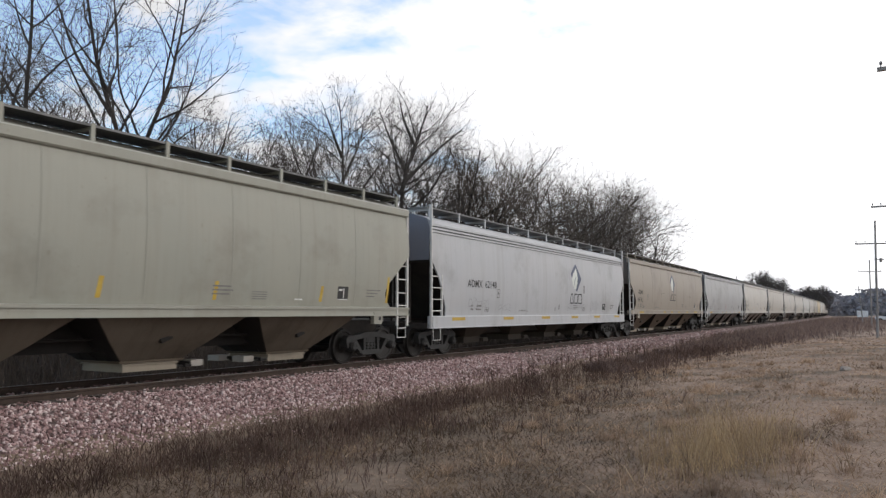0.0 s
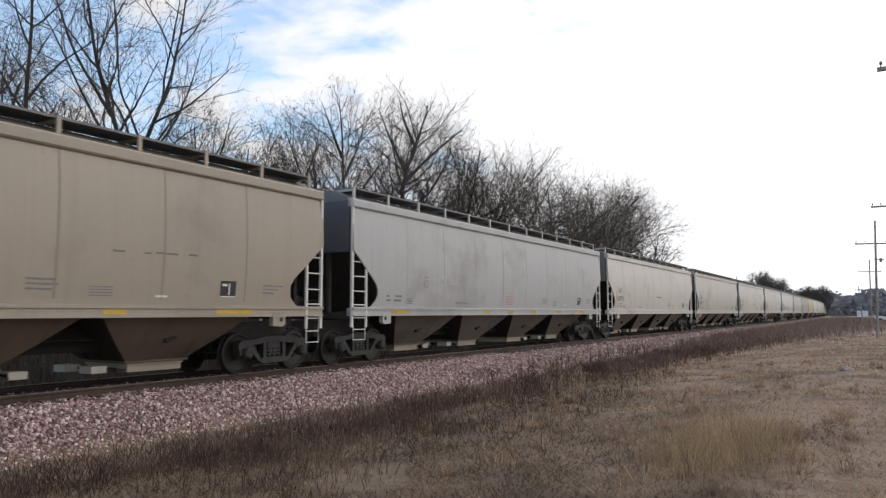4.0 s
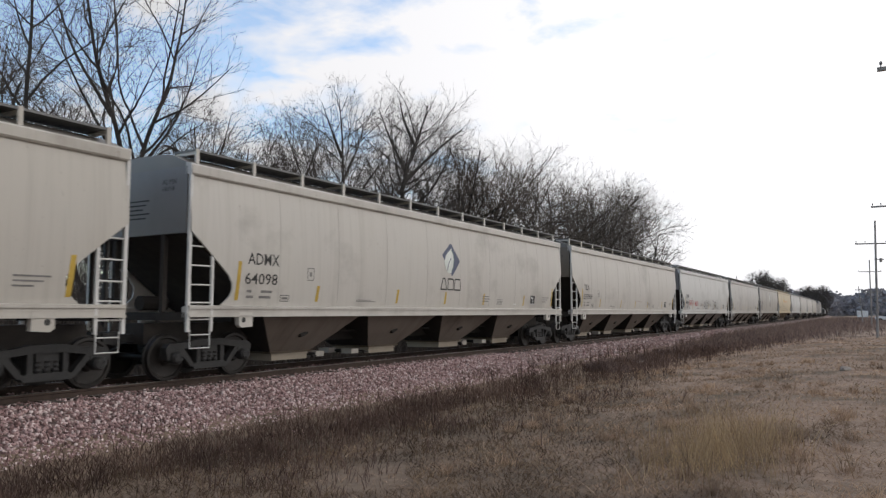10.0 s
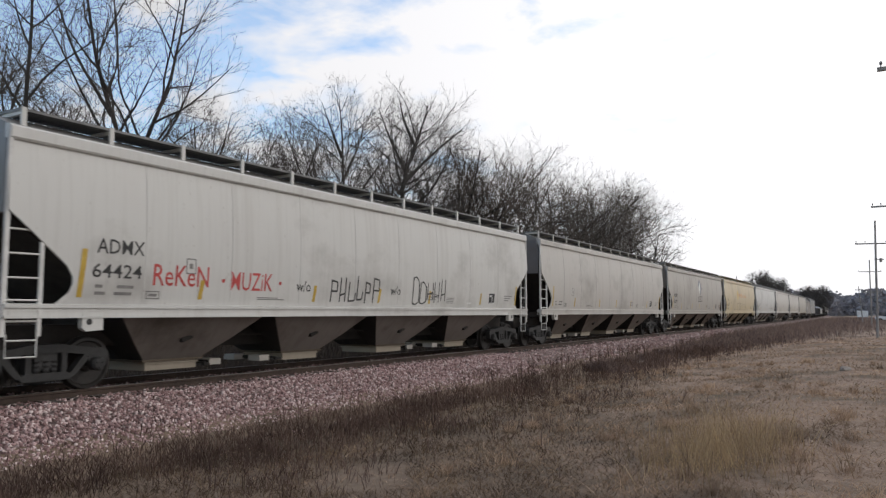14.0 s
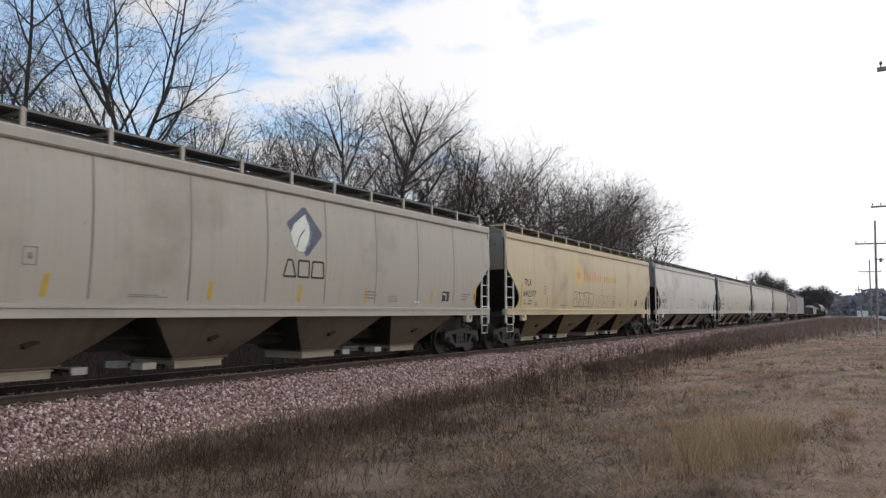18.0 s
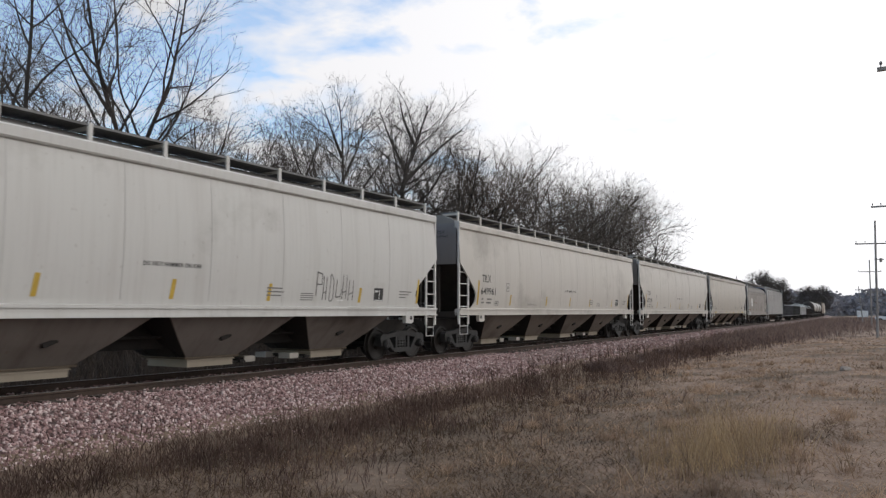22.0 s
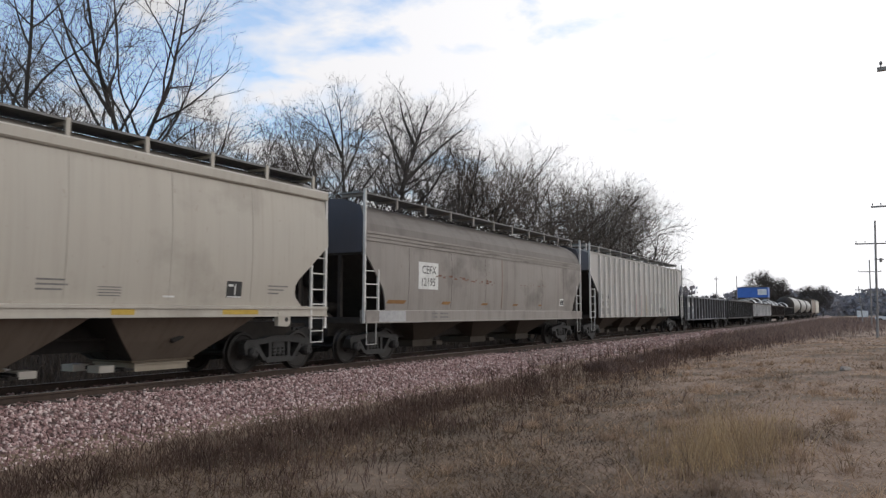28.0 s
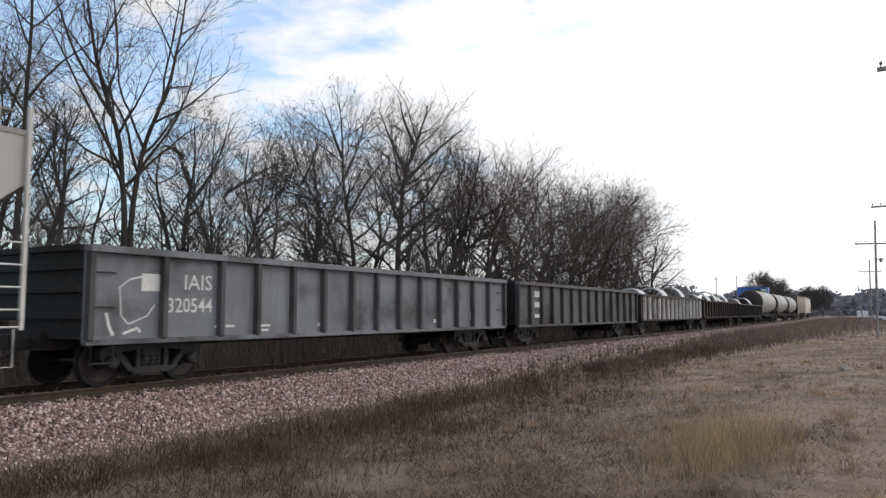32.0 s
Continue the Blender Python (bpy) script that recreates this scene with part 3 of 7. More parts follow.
    for k in range(46):
        y = 13 + 100 * (k / 46) ** 1.1 + r.uniform(-1, 1)
        deep = r.uniform(3.5, 8) if y < 33 else r.uniform(0, 3.0) if y < 80 else r.uniform(3.5, 6.0)
        place_tree(UNDER[k % 3], -20.8 - deep, y, r.uniform(0.66, 1.05) * (0.85 if y < 33 else 1.0), r.uniform(0, 360), "young many-stemmed bush of bare twigs")


UNDER = []
plant_trees()


# ---- thickets, weeds, grass: scattered blades and stems in one mesh each ----
def blades(name, rows, mat, label, category, seed, bend=0.35):
    """rows: arrays of x, y, z, height, width, lean; every blade is two joined triangles or more."""
    g = np.random.default_rng(seed)
    x, y, z, h, w, lean = [np.asarray(a, float) for a in rows]
    n = len(x)
    q = g.uniform(0, 2 * np.pi, n)
    dx, dy = np.cos(q), np.sin(q)
    lx, ly = g.normal(0, 1, n) * lean * h, g.normal(0, 1, n) * lean * h
    p0 = np.stack([x - dx * w / 2, y - dy * w / 2, z], 1)
    p1 = np.stack([x + dx * w / 2, y + dy * w / 2, z], 1)
    m0 = np.stack([x + lx * bend - dx * w * 0.35, y + ly * bend - dy * w * 0.35, z + h * 0.55], 1)
    m1 = np.stack([x + lx * bend + dx * w * 0.35, y + ly * bend + dy * w * 0.35, z + h * 0.55], 1)
    tip = np.stack([x + lx, y + ly, z + h * g.uniform(0.8, 1.0, n)], 1)
    v = np.stack([p0, p1, m1, m0, tip], 1).reshape(-1, 3)
    b = np.arange(n)[:, None] * 5
    quads = np.concatenate([b, b + 1, b + 2, b + 3], 1)
    tris = np.concatenate([b + 3, b + 2, b + 4], 1)
    me = bpy.data.meshes.new(name)
    me.vertices.add(len(v))
    me.vertices.foreach_set("co", v.astype(np.float32).ravel())
    loops = np.concatenate([np.concatenate([quads, tris], 1).ravel()])
    me.loops.add(len(loops))
    me.loops.foreach_set("vertex_index", loops.astype(np.int32))
    me.polygons.add(2 * n)
    starts = (np.arange(n)[:, None] * 7 + np.array([0, 4])).ravel()
    me.polygons.foreach_set("loop_start", starts.astype(np.int32))
    me.update(calc_edges=True)
    me.validate()
    me.materials.append(mat)
    return tagged(new(name, me), label, category, kind="stuff")


def blade_material(name, stops, rough=0.9):
    m, nt, b = mat_new(name)
    ge = nt.nodes.new("ShaderNodeNewGeometry")
    r = ramp_node(nt, ge.outputs["Random Per Island"], stops)
    no = noise_node(nt, 0.9, 6, 0.68)
    wide = ramp_node(nt, no.outputs["Fac"], [(0.36, (0.20, 0.20, 0.21)), (0.5, (0.5, 0.49, 0.48)), (0.64, (0.76, 0.74, 0.69))])
    c = mix_node(nt, 0.8, r.outputs[0], wide.outputs[0], "OVERLAY")
    nt.links.new(c, b.inputs["Base Color"])
    b.inputs["Roughness"].default_value = rough
    b.inputs["Specular IOR Level"].default_value = 0.1
    # thin dry blades let part of the light through
    thin = nt.nodes.new("ShaderNodeBsdfTranslucent")
    nt.links.new(c, thin.inputs["Color"])
    both = nt.nodes.new("ShaderNodeMixShader")
    both.inputs[0].default_value = 0.45
    nt.links.new(b.outputs[0], both.inputs[1]); nt.links.new(thin.outputs[0], both.inputs[2])
    nt.links.new(both.outputs[0], nt.nodes["Material Output"].inputs["Surface"])
    return m


def heights(x, y):
    return np.array([ground_z(a, b) for a, b in zip(x, y)])


STRAW = blade_material("dead_grass_blades", [(0.0, (0.26, 0.182, 0.128)), (0.5, (0.34, 0.245, 0.174)), (0.9, (0.41, 0.302, 0.22)), (1.0, (0.48, 0.37, 0.28))])
OLIVE = blade_material("olive_dead_grass", [(0.0, (0.095, 0.066, 0.045)), (0.6, (0.128, 0.091, 0.061)), (1.0, (0.19, 0.138, 0.092))])
TAWNY = blade_material("tawny_tall_grass", [(0.0, (0.20, 0.14, 0.088)), (0.4, (0.29, 0.21, 0.128)), (0.8, (0.38, 0.285, 0.172)), (1.0, (0.46, 0.36, 0.235))])
UMBER = blade_material("dark_brown_weed_stalks", [(0.0, (0.070, 0.047, 0.040)), (0.6, (0.115, 0.079, 0.067)), (1.0, (0.19, 0.136, 0.110))])
BRUSH = blade_material("russet_brush", [(0.0, (0.135, 0.098, 0.088)), (0.5, (0.19, 0.143, 0.127)), (1.0, (0.24, 0.188, 0.165))])


def in_view(g, n, near, far, left, right, power=2.0):
    """Ground points seen from the camera: thick near it, thin far off."""
    u = g.uniform(0, 1, n)
    d = near * (far / near) ** (u ** (1 / 1.0)) if power == 0 else (near ** (1 / power) + u * (far ** (1 / power) - near ** (1 / power))) ** power
    a = YAW - np.radians(g.uniform(left, right, n))       # angles from the camera's own direction, to the right
    return -d * np.sin(a), d * np.cos(a)


def clumped(x, y, scale, cut, seed):
    return np.array([noise.noise((a * scale, b * scale, seed)) > cut for a, b in zip(x, y)])


def plant_grass():
    g = np.random.default_rng(5)
    x, y = in_view(g, 130000, 4.5, 60, -36, 36, 2.2)
    keep = (x > -9.0) & (x < 40) & ((x + 0.28 * y + 1.7 * g.normal(0, 1, len(x)) > -0.1) | (g.uniform(0, 1, len(x)) < 0.16) | (y > 26))
    x, y = x[keep], y[keep]
    far = np.hypot(x, y)
    h = g.uniform(0.025, 0.075, len(x)) * (1 + 0.7 * clumped(x, y, 0.5, 0.1, 4))
    w = 0.005 + 0.0009 * far
    blades("field_grass", (x, y, heights(x, y) - 0.01, h, w, np.full(len(x), 1.9)), STRAW, "short matted dead grass of the field", "grass", 6)
    x, y = in_view(g, 120000, 4.5, 38, -36, 36, 2.2)
    keep = (x > -9.3) & (x < 14)
    x, y = x[keep], y[keep]
    dark = 1.0 / (1.0 + np.exp(1.3 * (x + 0.28 * y + 0.4)))          # thick by the railway, thinning out into the field
    keep = (clumped(x, y, 0.42, 0.05, 9) & (g.uniform(0, 1, len(x)) < 0.12 + 0.88 * dark)) | ((g.uniform(0, 1, len(x)) < dark) & clumped(x, y, 0.6, -0.45, 3))
    x, y = x[keep], y[keep]
    far = np.hypot(x, y)
    h = g.uniform(0.03, 0.12, len(x))
    blades("olive_grass", (x, y, heights(x, y) - 0.01, h, 0.004 + 0.0007 * far, np.full(len(x), 1.5)), OLIVE, "olive-brown tufted winter grass", "grass", 7)
    # tussocks
    n = 300
    tx, ty = in_view(g, n, 5.5, 30, -36, 34, 1.6)
    keep = (tx > -8.0) & ((tx + 0.28 * ty > 0.0) | (g.uniform(0, 1, n) < 0.35))
    tx, ty = tx[keep], ty[keep]
    k = 46
    x = np.repeat(tx, k) + g.normal(0, 0.07, len(tx) * k)
    y = np.repeat(ty, k) + g.normal(0, 0.07, len(tx) * k)
    far = np.hypot(x, y)
    blades("grass_tussocks", (x, y, heights(x, y) - 0.01, g.uniform(0.08, 0.26, len(x)), 0.004 + 0.0006 * far, np.full(len(x), 0.75)), STRAW, "straw-coloured grass tussocks", "grass", 8)
    # the tall tawny clump
    n = 2300
    q, rad = g.uniform(0, 2 * np.pi, n), np.sqrt(g.uniform(0, 1, n))
    x = -1.75 + 0.55 * rad * np.cos(q) + 0.32 * g.normal(0, 1, n)
    y = 10.1 + 1.8 * rad * np.sin(q) + 0.6 * g.normal(0, 1, n)
    blades("tall_grass_clump", (x, y, heights(x, y) - 0.02, 0.12 + 0.95 * g.uniform(0, 1, n) ** 2.0 * (1.1 - 0.5 * rad), 0.004 + 0.005 * g.uniform(0, 1, n), np.full(n, 0.42)), TAWNY, "clump of tall tawny dry grass", "grass", 9)
    # dark weed stalks along the foot of the ballast
    xs, ys = [], []
    for s in range(8600):
        s0 = 1.5 + 70.0 * g.uniform(0, 1) ** 1.9
        off = 3.5 + abs(g.normal(0, 1)) * 1.6
        if g.uniform() < 0.12:
            off = 2.5 + g.uniform(0, 1.0)
        if noise.noise((s0 * 0.33, off * 0.5, 2)) < 0.0 and g.uniform() < 0.8:
            continue
        xx, yy, a = on_track(s0)
        xs.append(xx + off); ys.append(yy)
    x, y = np.array(xs), np.array(ys)
    far = np.hypot(x, y)
    z = np.array([max(ground_z(a, b), -0.80 + (TRACK_X + 3.0 - a) * 0.44 if a < TRACK_X + 3.0 else -9) for a, b in zip(x, y)])
    blades("weed_stalks", (x, y, z - 0.02, 0.2 + 0.75 * g.uniform(0, 1, len(x)) ** 2.2, 0.0045 + 0.00055 * far, np.full(len(x), 0.22)), UMBER, "dark brown dead weed stalks beside the ballast", "weeds", 10)
    # low dark growth on the near bank
    n = 13000
    s = 0.5 + 19 * g.uniform(0, 1, n) ** 1.15
    off = 3.05 + np.abs(g.normal(0, 1, n)) * 2.3
    bx, by = TRACK_X + off, s
    thin = np.array([noise.noise((a * 0.45, b * 0.45, 5)) > 0.0 - 0.2 * (o < 4.6) for a, b, o in zip(bx, by, off)])
    bx, by = bx[thin], by[thin]
    blades("bank_weeds", (bx, by, heights(bx, by) - 0.02, g.uniform(0.06, 0.34, len(bx)), 0.006 + 0.0006 * np.hypot(bx, by), np.full(len(bx), 0.5)), UMBER, "low dark dead growth on the near bank", "weeds", 15)
    # tufts of side stems and seed heads on the weeds
    i = g.integers(0, len(x), 16000)
    h = g.uniform(0.1, 0.5, len(i))
    blades("weed_heads", (x[i] + g.normal(0, 0.05, len(i)), y[i] + g.normal(0, 0.05, len(i)), z[i] + h * 0.6, g.uniform(0.06, 0.2, len(i)), 0.006 + 0.0007 * far[i], np.full(len(i), 0.8)), UMBER,
           "dead seed heads on the trackside weeds", "weeds", 11)
    # russet brush further along on the field's side
    n = 26000
    s = 27 + 177 * g.uniform(0, 1, n) ** 1.7
    spread = 1.2 + 7.5 * np.clip((s - 40) / 60, 0, 1)
    off = 3.4 + np.minimum(g.exponential(1.0, n) * spread * 0.62, spread * 2.4)
    x = np.array([on_track(a)[0] for a in s]) + off
    y = s
    blades("russet_brush", (x, y, heights(x, y) - 0.05, g.uniform(0.35, 1.3, n) * np.clip((s - 20) / 40, 0.4, 1.0) * np.clip(1.25 - 0.42 * (off - 3.4) / spread, 0.25, 1), 0.014 + 0.0006 * s, np.full(n, 0.4)), BRUSH, "russet-brown dead brush along the railway", "brush", 12)
    # thicket under the trees
    n = 46000
    x = -19.5 - 20 * g.uniform(0, 1, n) ** 1.5
    y = 2 + 145 * g.uniform(0, 1, n) ** 1.25
    blades("thicket", (x, y, heights(x, y) - 0.1, g.uniform(0.45, 1.0, n) ** 2 * 6.0 * np.clip((-18.0 - x) / 5, 0.15, 1), 0.012 + 0.0006 * y, np.full(n, 0.42)), SCRUB, "leafless undergrowth thicket below the trees", "thicket", 13)
    # bank grass beyond the track
    n = 24000
    x = -16.2 - 4.5 * g.uniform(0, 1, n)
    y = -2 + 70 * g.uniform(0, 1, n) ** 1.4
    blades("bank_grass", (x, y, heights(x, y) - 0.03, g.uniform(0.06, 0.24, n), 0.012 + 0.0004 * y, np.full(n, 0.6)), UMBER, "dull grass and weeds beyond the track", "grass", 14)


plant_grass()


def scatter_stones():
    """Loose ballast stones on the bed, each a small eight-sided lump."""
    g = np.random.default_rng(21)
    s = np.concatenate([0.5 + 24 * g.uniform(0, 1, 30000) ** 1.1, 22 + 50 * g.uniform(0, 1, 9000)])
    n = len(s)
    off = np.where(g.uniform(0, 1, n) < 0.72, 1.25 + 1.95 * g.uniform(0, 1, n) ** 0.9, g.uniform(-1.6, 1.4, n))
    off += (g.uniform(0, 1, n) < 0.05) * g.uniform(0, 0.8, n)
    x = np.array([on_track(a)[0] for a in s]) + off
    y = s
    z = np.interp(off, [-3.3, -1.58, -1.2, 1.2, 1.58, 3.0, 3.2, 4.2], [-0.86, -0.175, -0.15, -0.15, -0.175, -0.80, -0.86, -0.90])
    r = g.uniform(0.018, 0.042, n) * np.where(s > 30, 1.4, 1.0)
    base = np.array([(1, 0, 0), (-1, 0, 0), (0, 1, 0), (0, -1, 0), (0, 0, 1), (0, 0, -1)], float)
    tri = np.array([(0, 2, 4), (2, 1, 4), (1, 3, 4), (3, 0, 4), (2, 0, 5), (1, 2, 5), (3, 1, 5), (0, 3, 5)])
    v = base[None] * g.uniform(0.6, 1.35, (n, 6, 1)) + g.normal(0, 0.22, (n, 6, 3))
    a, b = g.uniform(0, 6.28, n), g.uniform(0, 6.28, n)
    ca, sa, cb, sb = np.cos(a), np.sin(a), np.cos(b), np.sin(b)
    vx = v[..., 0] * ca[:, None] - v[..., 1] * sa[:, None]
    vy = v[..., 0] * sa[:, None] + v[..., 1] * ca[:, None]
    vz = v[..., 2] * cb[:, None] - vy * sb[:, None]
    vy = v[..., 2] * sb[:, None] + vy * cb[:, None]
    co = np.stack([vx * r[:, None] + x[:, None], vy * r[:, None] + y[:, None], vz * r[:, None] + z[:, None] + 0.008], 2).reshape(-1, 3)
    me = bpy.data.meshes.new("ballast_stones")
    me.vertices.add(len(co))
    me.vertices.foreach_set("co", co.astype(np.float32).ravel())
    loops = (np.arange(n)[:, None, None] * 6 + tri[None]).ravel()
    me.loops.add(len(loops))
    me.loops.foreach_set("vertex_index", loops.astype(np.int32))
    me.polygons.add(8 * n)
    me.polygons.foreach_set("loop_start", (np.arange(8 * n) * 3).astype(np.int32))
    me.update(calc_edges=True)
    me.materials.append(STONE)
    tagged(new("ballast_stones", me), "loose pink quartzite ballast stones", "ballast", kind="stuff")


scatter_stones()

# ---- the train ----
def side_x(z):
    """Half width of a round-sided hopper car at a height."""
    return 1.62 - 0.050 * (z - 2.75) ** 2


CUT = [(1.46, 0.80), (1.56, 0.93), (1.69, 1.08), (1.82, 1.13), (1.95, 1.12), (2.12, 1.01), (2.44, 0.62), (2.55, 0.49), (2.95, 0.0), (5, 0)]


def cut_at(z):
    for (z0, c0), (z1, c1) in zip(CUT, CUT[1:]):
        if z <= z1:
            return c0 + (c1 - c0) * max(0, z - z0) / (z1 - z0)
    return 0.0


H = 9.81        # half length of the round-sided car's body


def side_sheet():
    m = Mesh()
    zs = sorted({1.46, 1.52, 1.58, 1.63, 1.69, 1.75, 1.82, 1.95, 2.03, 2.12, 2.2, 2.3, 2.38, 2.44, 2.47, 2.58, 2.69, 2.82, 2.95, 3.2, 3.5, 3.8, 3.95, 4.09})
    cols = 20
    grid = {}
    for side in (0, 1):
        for j, z in enumerate(zs):
            c = H - cut_at(z)
            for i in range(cols + 1):
                y = -c + 2 * c * i / cols
                grid[side, j, i] = len(m.v)
                m.v.append((side_x(z) - 0.04 * side, y, z))
    J = len(zs)
    for j in range(J - 1):
        for i in range(cols):
            m.f.append((grid[0, j, i], grid[0, j, i + 1], grid[0, j + 1, i + 1], grid[0, j + 1, i]))
            m.f.append((grid[1, j, i], grid[1, j + 1, i], grid[1, j + 1, i + 1], grid[1, j, i + 1]))
        for i in (0, cols):
            m.f.append((grid[0, j, i], grid[0, j + 1, i], grid[1, j + 1, i], grid[1, j, i]))
    for i in range(cols):
        for j in (0, J - 1):
            m.f.append((grid[0, j, i], grid[1, j, i], grid[1, j, i + 1], grid[0, j, i + 1]))
    return m.done("side_sheet", PAINT, smooth=True)


def truck(car, y, moving):
    """A freight truck: bolster, two side frames, two wheelsets."""
    def bolster():
        m = Mesh()
        m.box(-1.05, 1.05, -0.2, 0.2, 0.42, 0.68).box(-0.35, 0.35, -0.3, 0.3, 0.6, 0.78)
        for sx in (-1, 1):
            for sy in (-1, 1):
                m.box(sx * 0.72, sx * 0.62, sy * 0.2, sy * 0.34, 0.3, 0.6)
        return m.done("truck", STEEL_DARK)

    def frame_side():
        m = Mesh()
        x0, x1 = -0.09, 0.09
        top = [(-1.13, 0.66), (-1.05, 0.74), (-0.6, 0.76), (-0.3, 0.82), (0.3, 0.82), (0.6, 0.76), (1.05, 0.74), (1.13, 0.66), (1.13, 0.57), (0.62, 0.64), (0.25, 0.68),
               (-0.25, 0.68), (-0.62, 0.64), (-1.13, 0.57)]
        m.prism_x(top, x0, x1)
        m.prism_x([(-0.42, 0.22), (0.42, 0.22), (0.48, 0.30), (0.34, 0.35), (-0.34, 0.35), (-0.48, 0.30)], x0, x1)
        for sy in (-1, 1):
            m.prism_x([(sy * 0.36, 0.24), (sy * 0.52, 0.28), (sy * 0.86, 0.66), (sy * 0.70, 0.66)], x0 + 0.01, x1 - 0.01)
            m.prism_x([(sy * 0.26, 0.30), (sy * 0.36, 0.30), (sy * 0.36, 0.72), (sy * 0.26, 0.72)], x0 + 0.01, x1 - 0.01)
            m.prism_x([(sy * 0.74, 0.60), (sy * 1.12, 0.60), (sy * 1.09, 0.42), (sy * 1.03, 0.42), (sy * 1.01, 0.56), (sy * 0.80, 0.56), (sy * 0.76, 0.5)], x0, x1)
        return m.done("side_frame", STEEL_DARK)

    def springs():
        m = Mesh()
        for sy in (-0.15, 0.0, 0.15):
            m.disc_stack([(0.35 + 0.04 * i, 0.068 if i % 2 else 0.052) for i in range(6)], 8, "z", (0.02, sy, 0))
        return m.done("spring", STEEL_DARK)

    def wheelset():
        m = Mesh()
        m.disc_stack([(-1.0, 0.07), (1.0, 0.07)], 12)
        for sx in (-1, 1):
            p = [(0.70, 0.10), (0.72, 0.14), (0.735, 0.38), (0.69, 0.40), (0.69, 0.482), (0.715, 0.482), (0.73, 0.460), (0.825, 0.454), (0.83, 0.40), (0.80, 0.375), (0.79, 0.16), (0.85, 0.13), (0.85, 0.09)]
            m.disc_stack([(sx * a, r) for a, r in p], 24)
        return m.done("wheelset", WHEEL_STEEL, smooth=True)

    def bearing():
        m = Mesh()
        m.disc_stack([(-0.10, 0.125), (0.06, 0.125), (0.075, 0.11), (0.10, 0.10), (0.105, 0.06)], 16)
        for i in range(3):
            q = 2 * math.pi * i / 3 + 0.5
            m.disc_stack([(0.10, 0.022), (0.122, 0.022)], 6, "x", (0, 0.06 * math.cos(q), 0.06 * math.sin(q)))
        return m.done("bearing_cap", STEEL_DARK)
    tr = part("truck", shape("bolster", bolster), car, (0, y, 0), "cast steel freight truck on two axles")
    for sx in (-1, 1):
        part("side_frame", shape("frame_side", frame_side), tr, (sx * 1.0, 0, 0))
        part("spring", shape("springs", springs), tr, (sx * 1.0, 0, 0))
    for sy in (-0.9, 0.9):
        w = part("wheelset", shape("wheelset", wheelset), tr)
        w.matrix_parent_inverse = Matrix.Translation((0, sy, 0.457))
        moving.append(w)
        for sx in (-1, 1):
            part("bearing_cap", shape("bearing", bearing), tr, pose(sx * 1.10, sy, 0.457, 0, 0, 0 if sx > 0 else 180))
    return tr


def coupler_mesh(reach):
    def make():
        m = Mesh()
        m.box(-0.09, 0.09, -0.6, reach - 0.22, 0.76, 0.92)
        m.prism_x([(reach - 0.25, 0.70), (reach - 0.02, 0.72), (reach + 0.06, 0.80), (reach + 0.06, 0.90), (reach - 0.02, 0.98), (reach - 0.25, 0.98)], -0.16, 0.14)
        m.box(0.10, 0.2, reach - 0.12, reach + 0.1, 0.74, 0.95)
        m.tube([(0.3, -0.1, 0.8), (0.3, reach * 0.5, 0.55), (0.25, reach, 0.5)], 0.025, 6)
        return m.done("coupler", STEEL_DARK)
    return shape(("coupler", round(reach, 2)), make)


PAINT_CHALK = simple("white_ladder_paint", (0.42, 0.41, 0.39), (0.62, 0.61, 0.58), 0.6, 0, 5)
WHEELS = []
TRAIN = []      # (car, distance of its centre along the track at the start)


def car_root(name, body_mesh, label, group, tint):
    ob = tagged(new(name, body_mesh), label, "freight car", group)
    ob.color = (*tint, 1.0)
    return ob


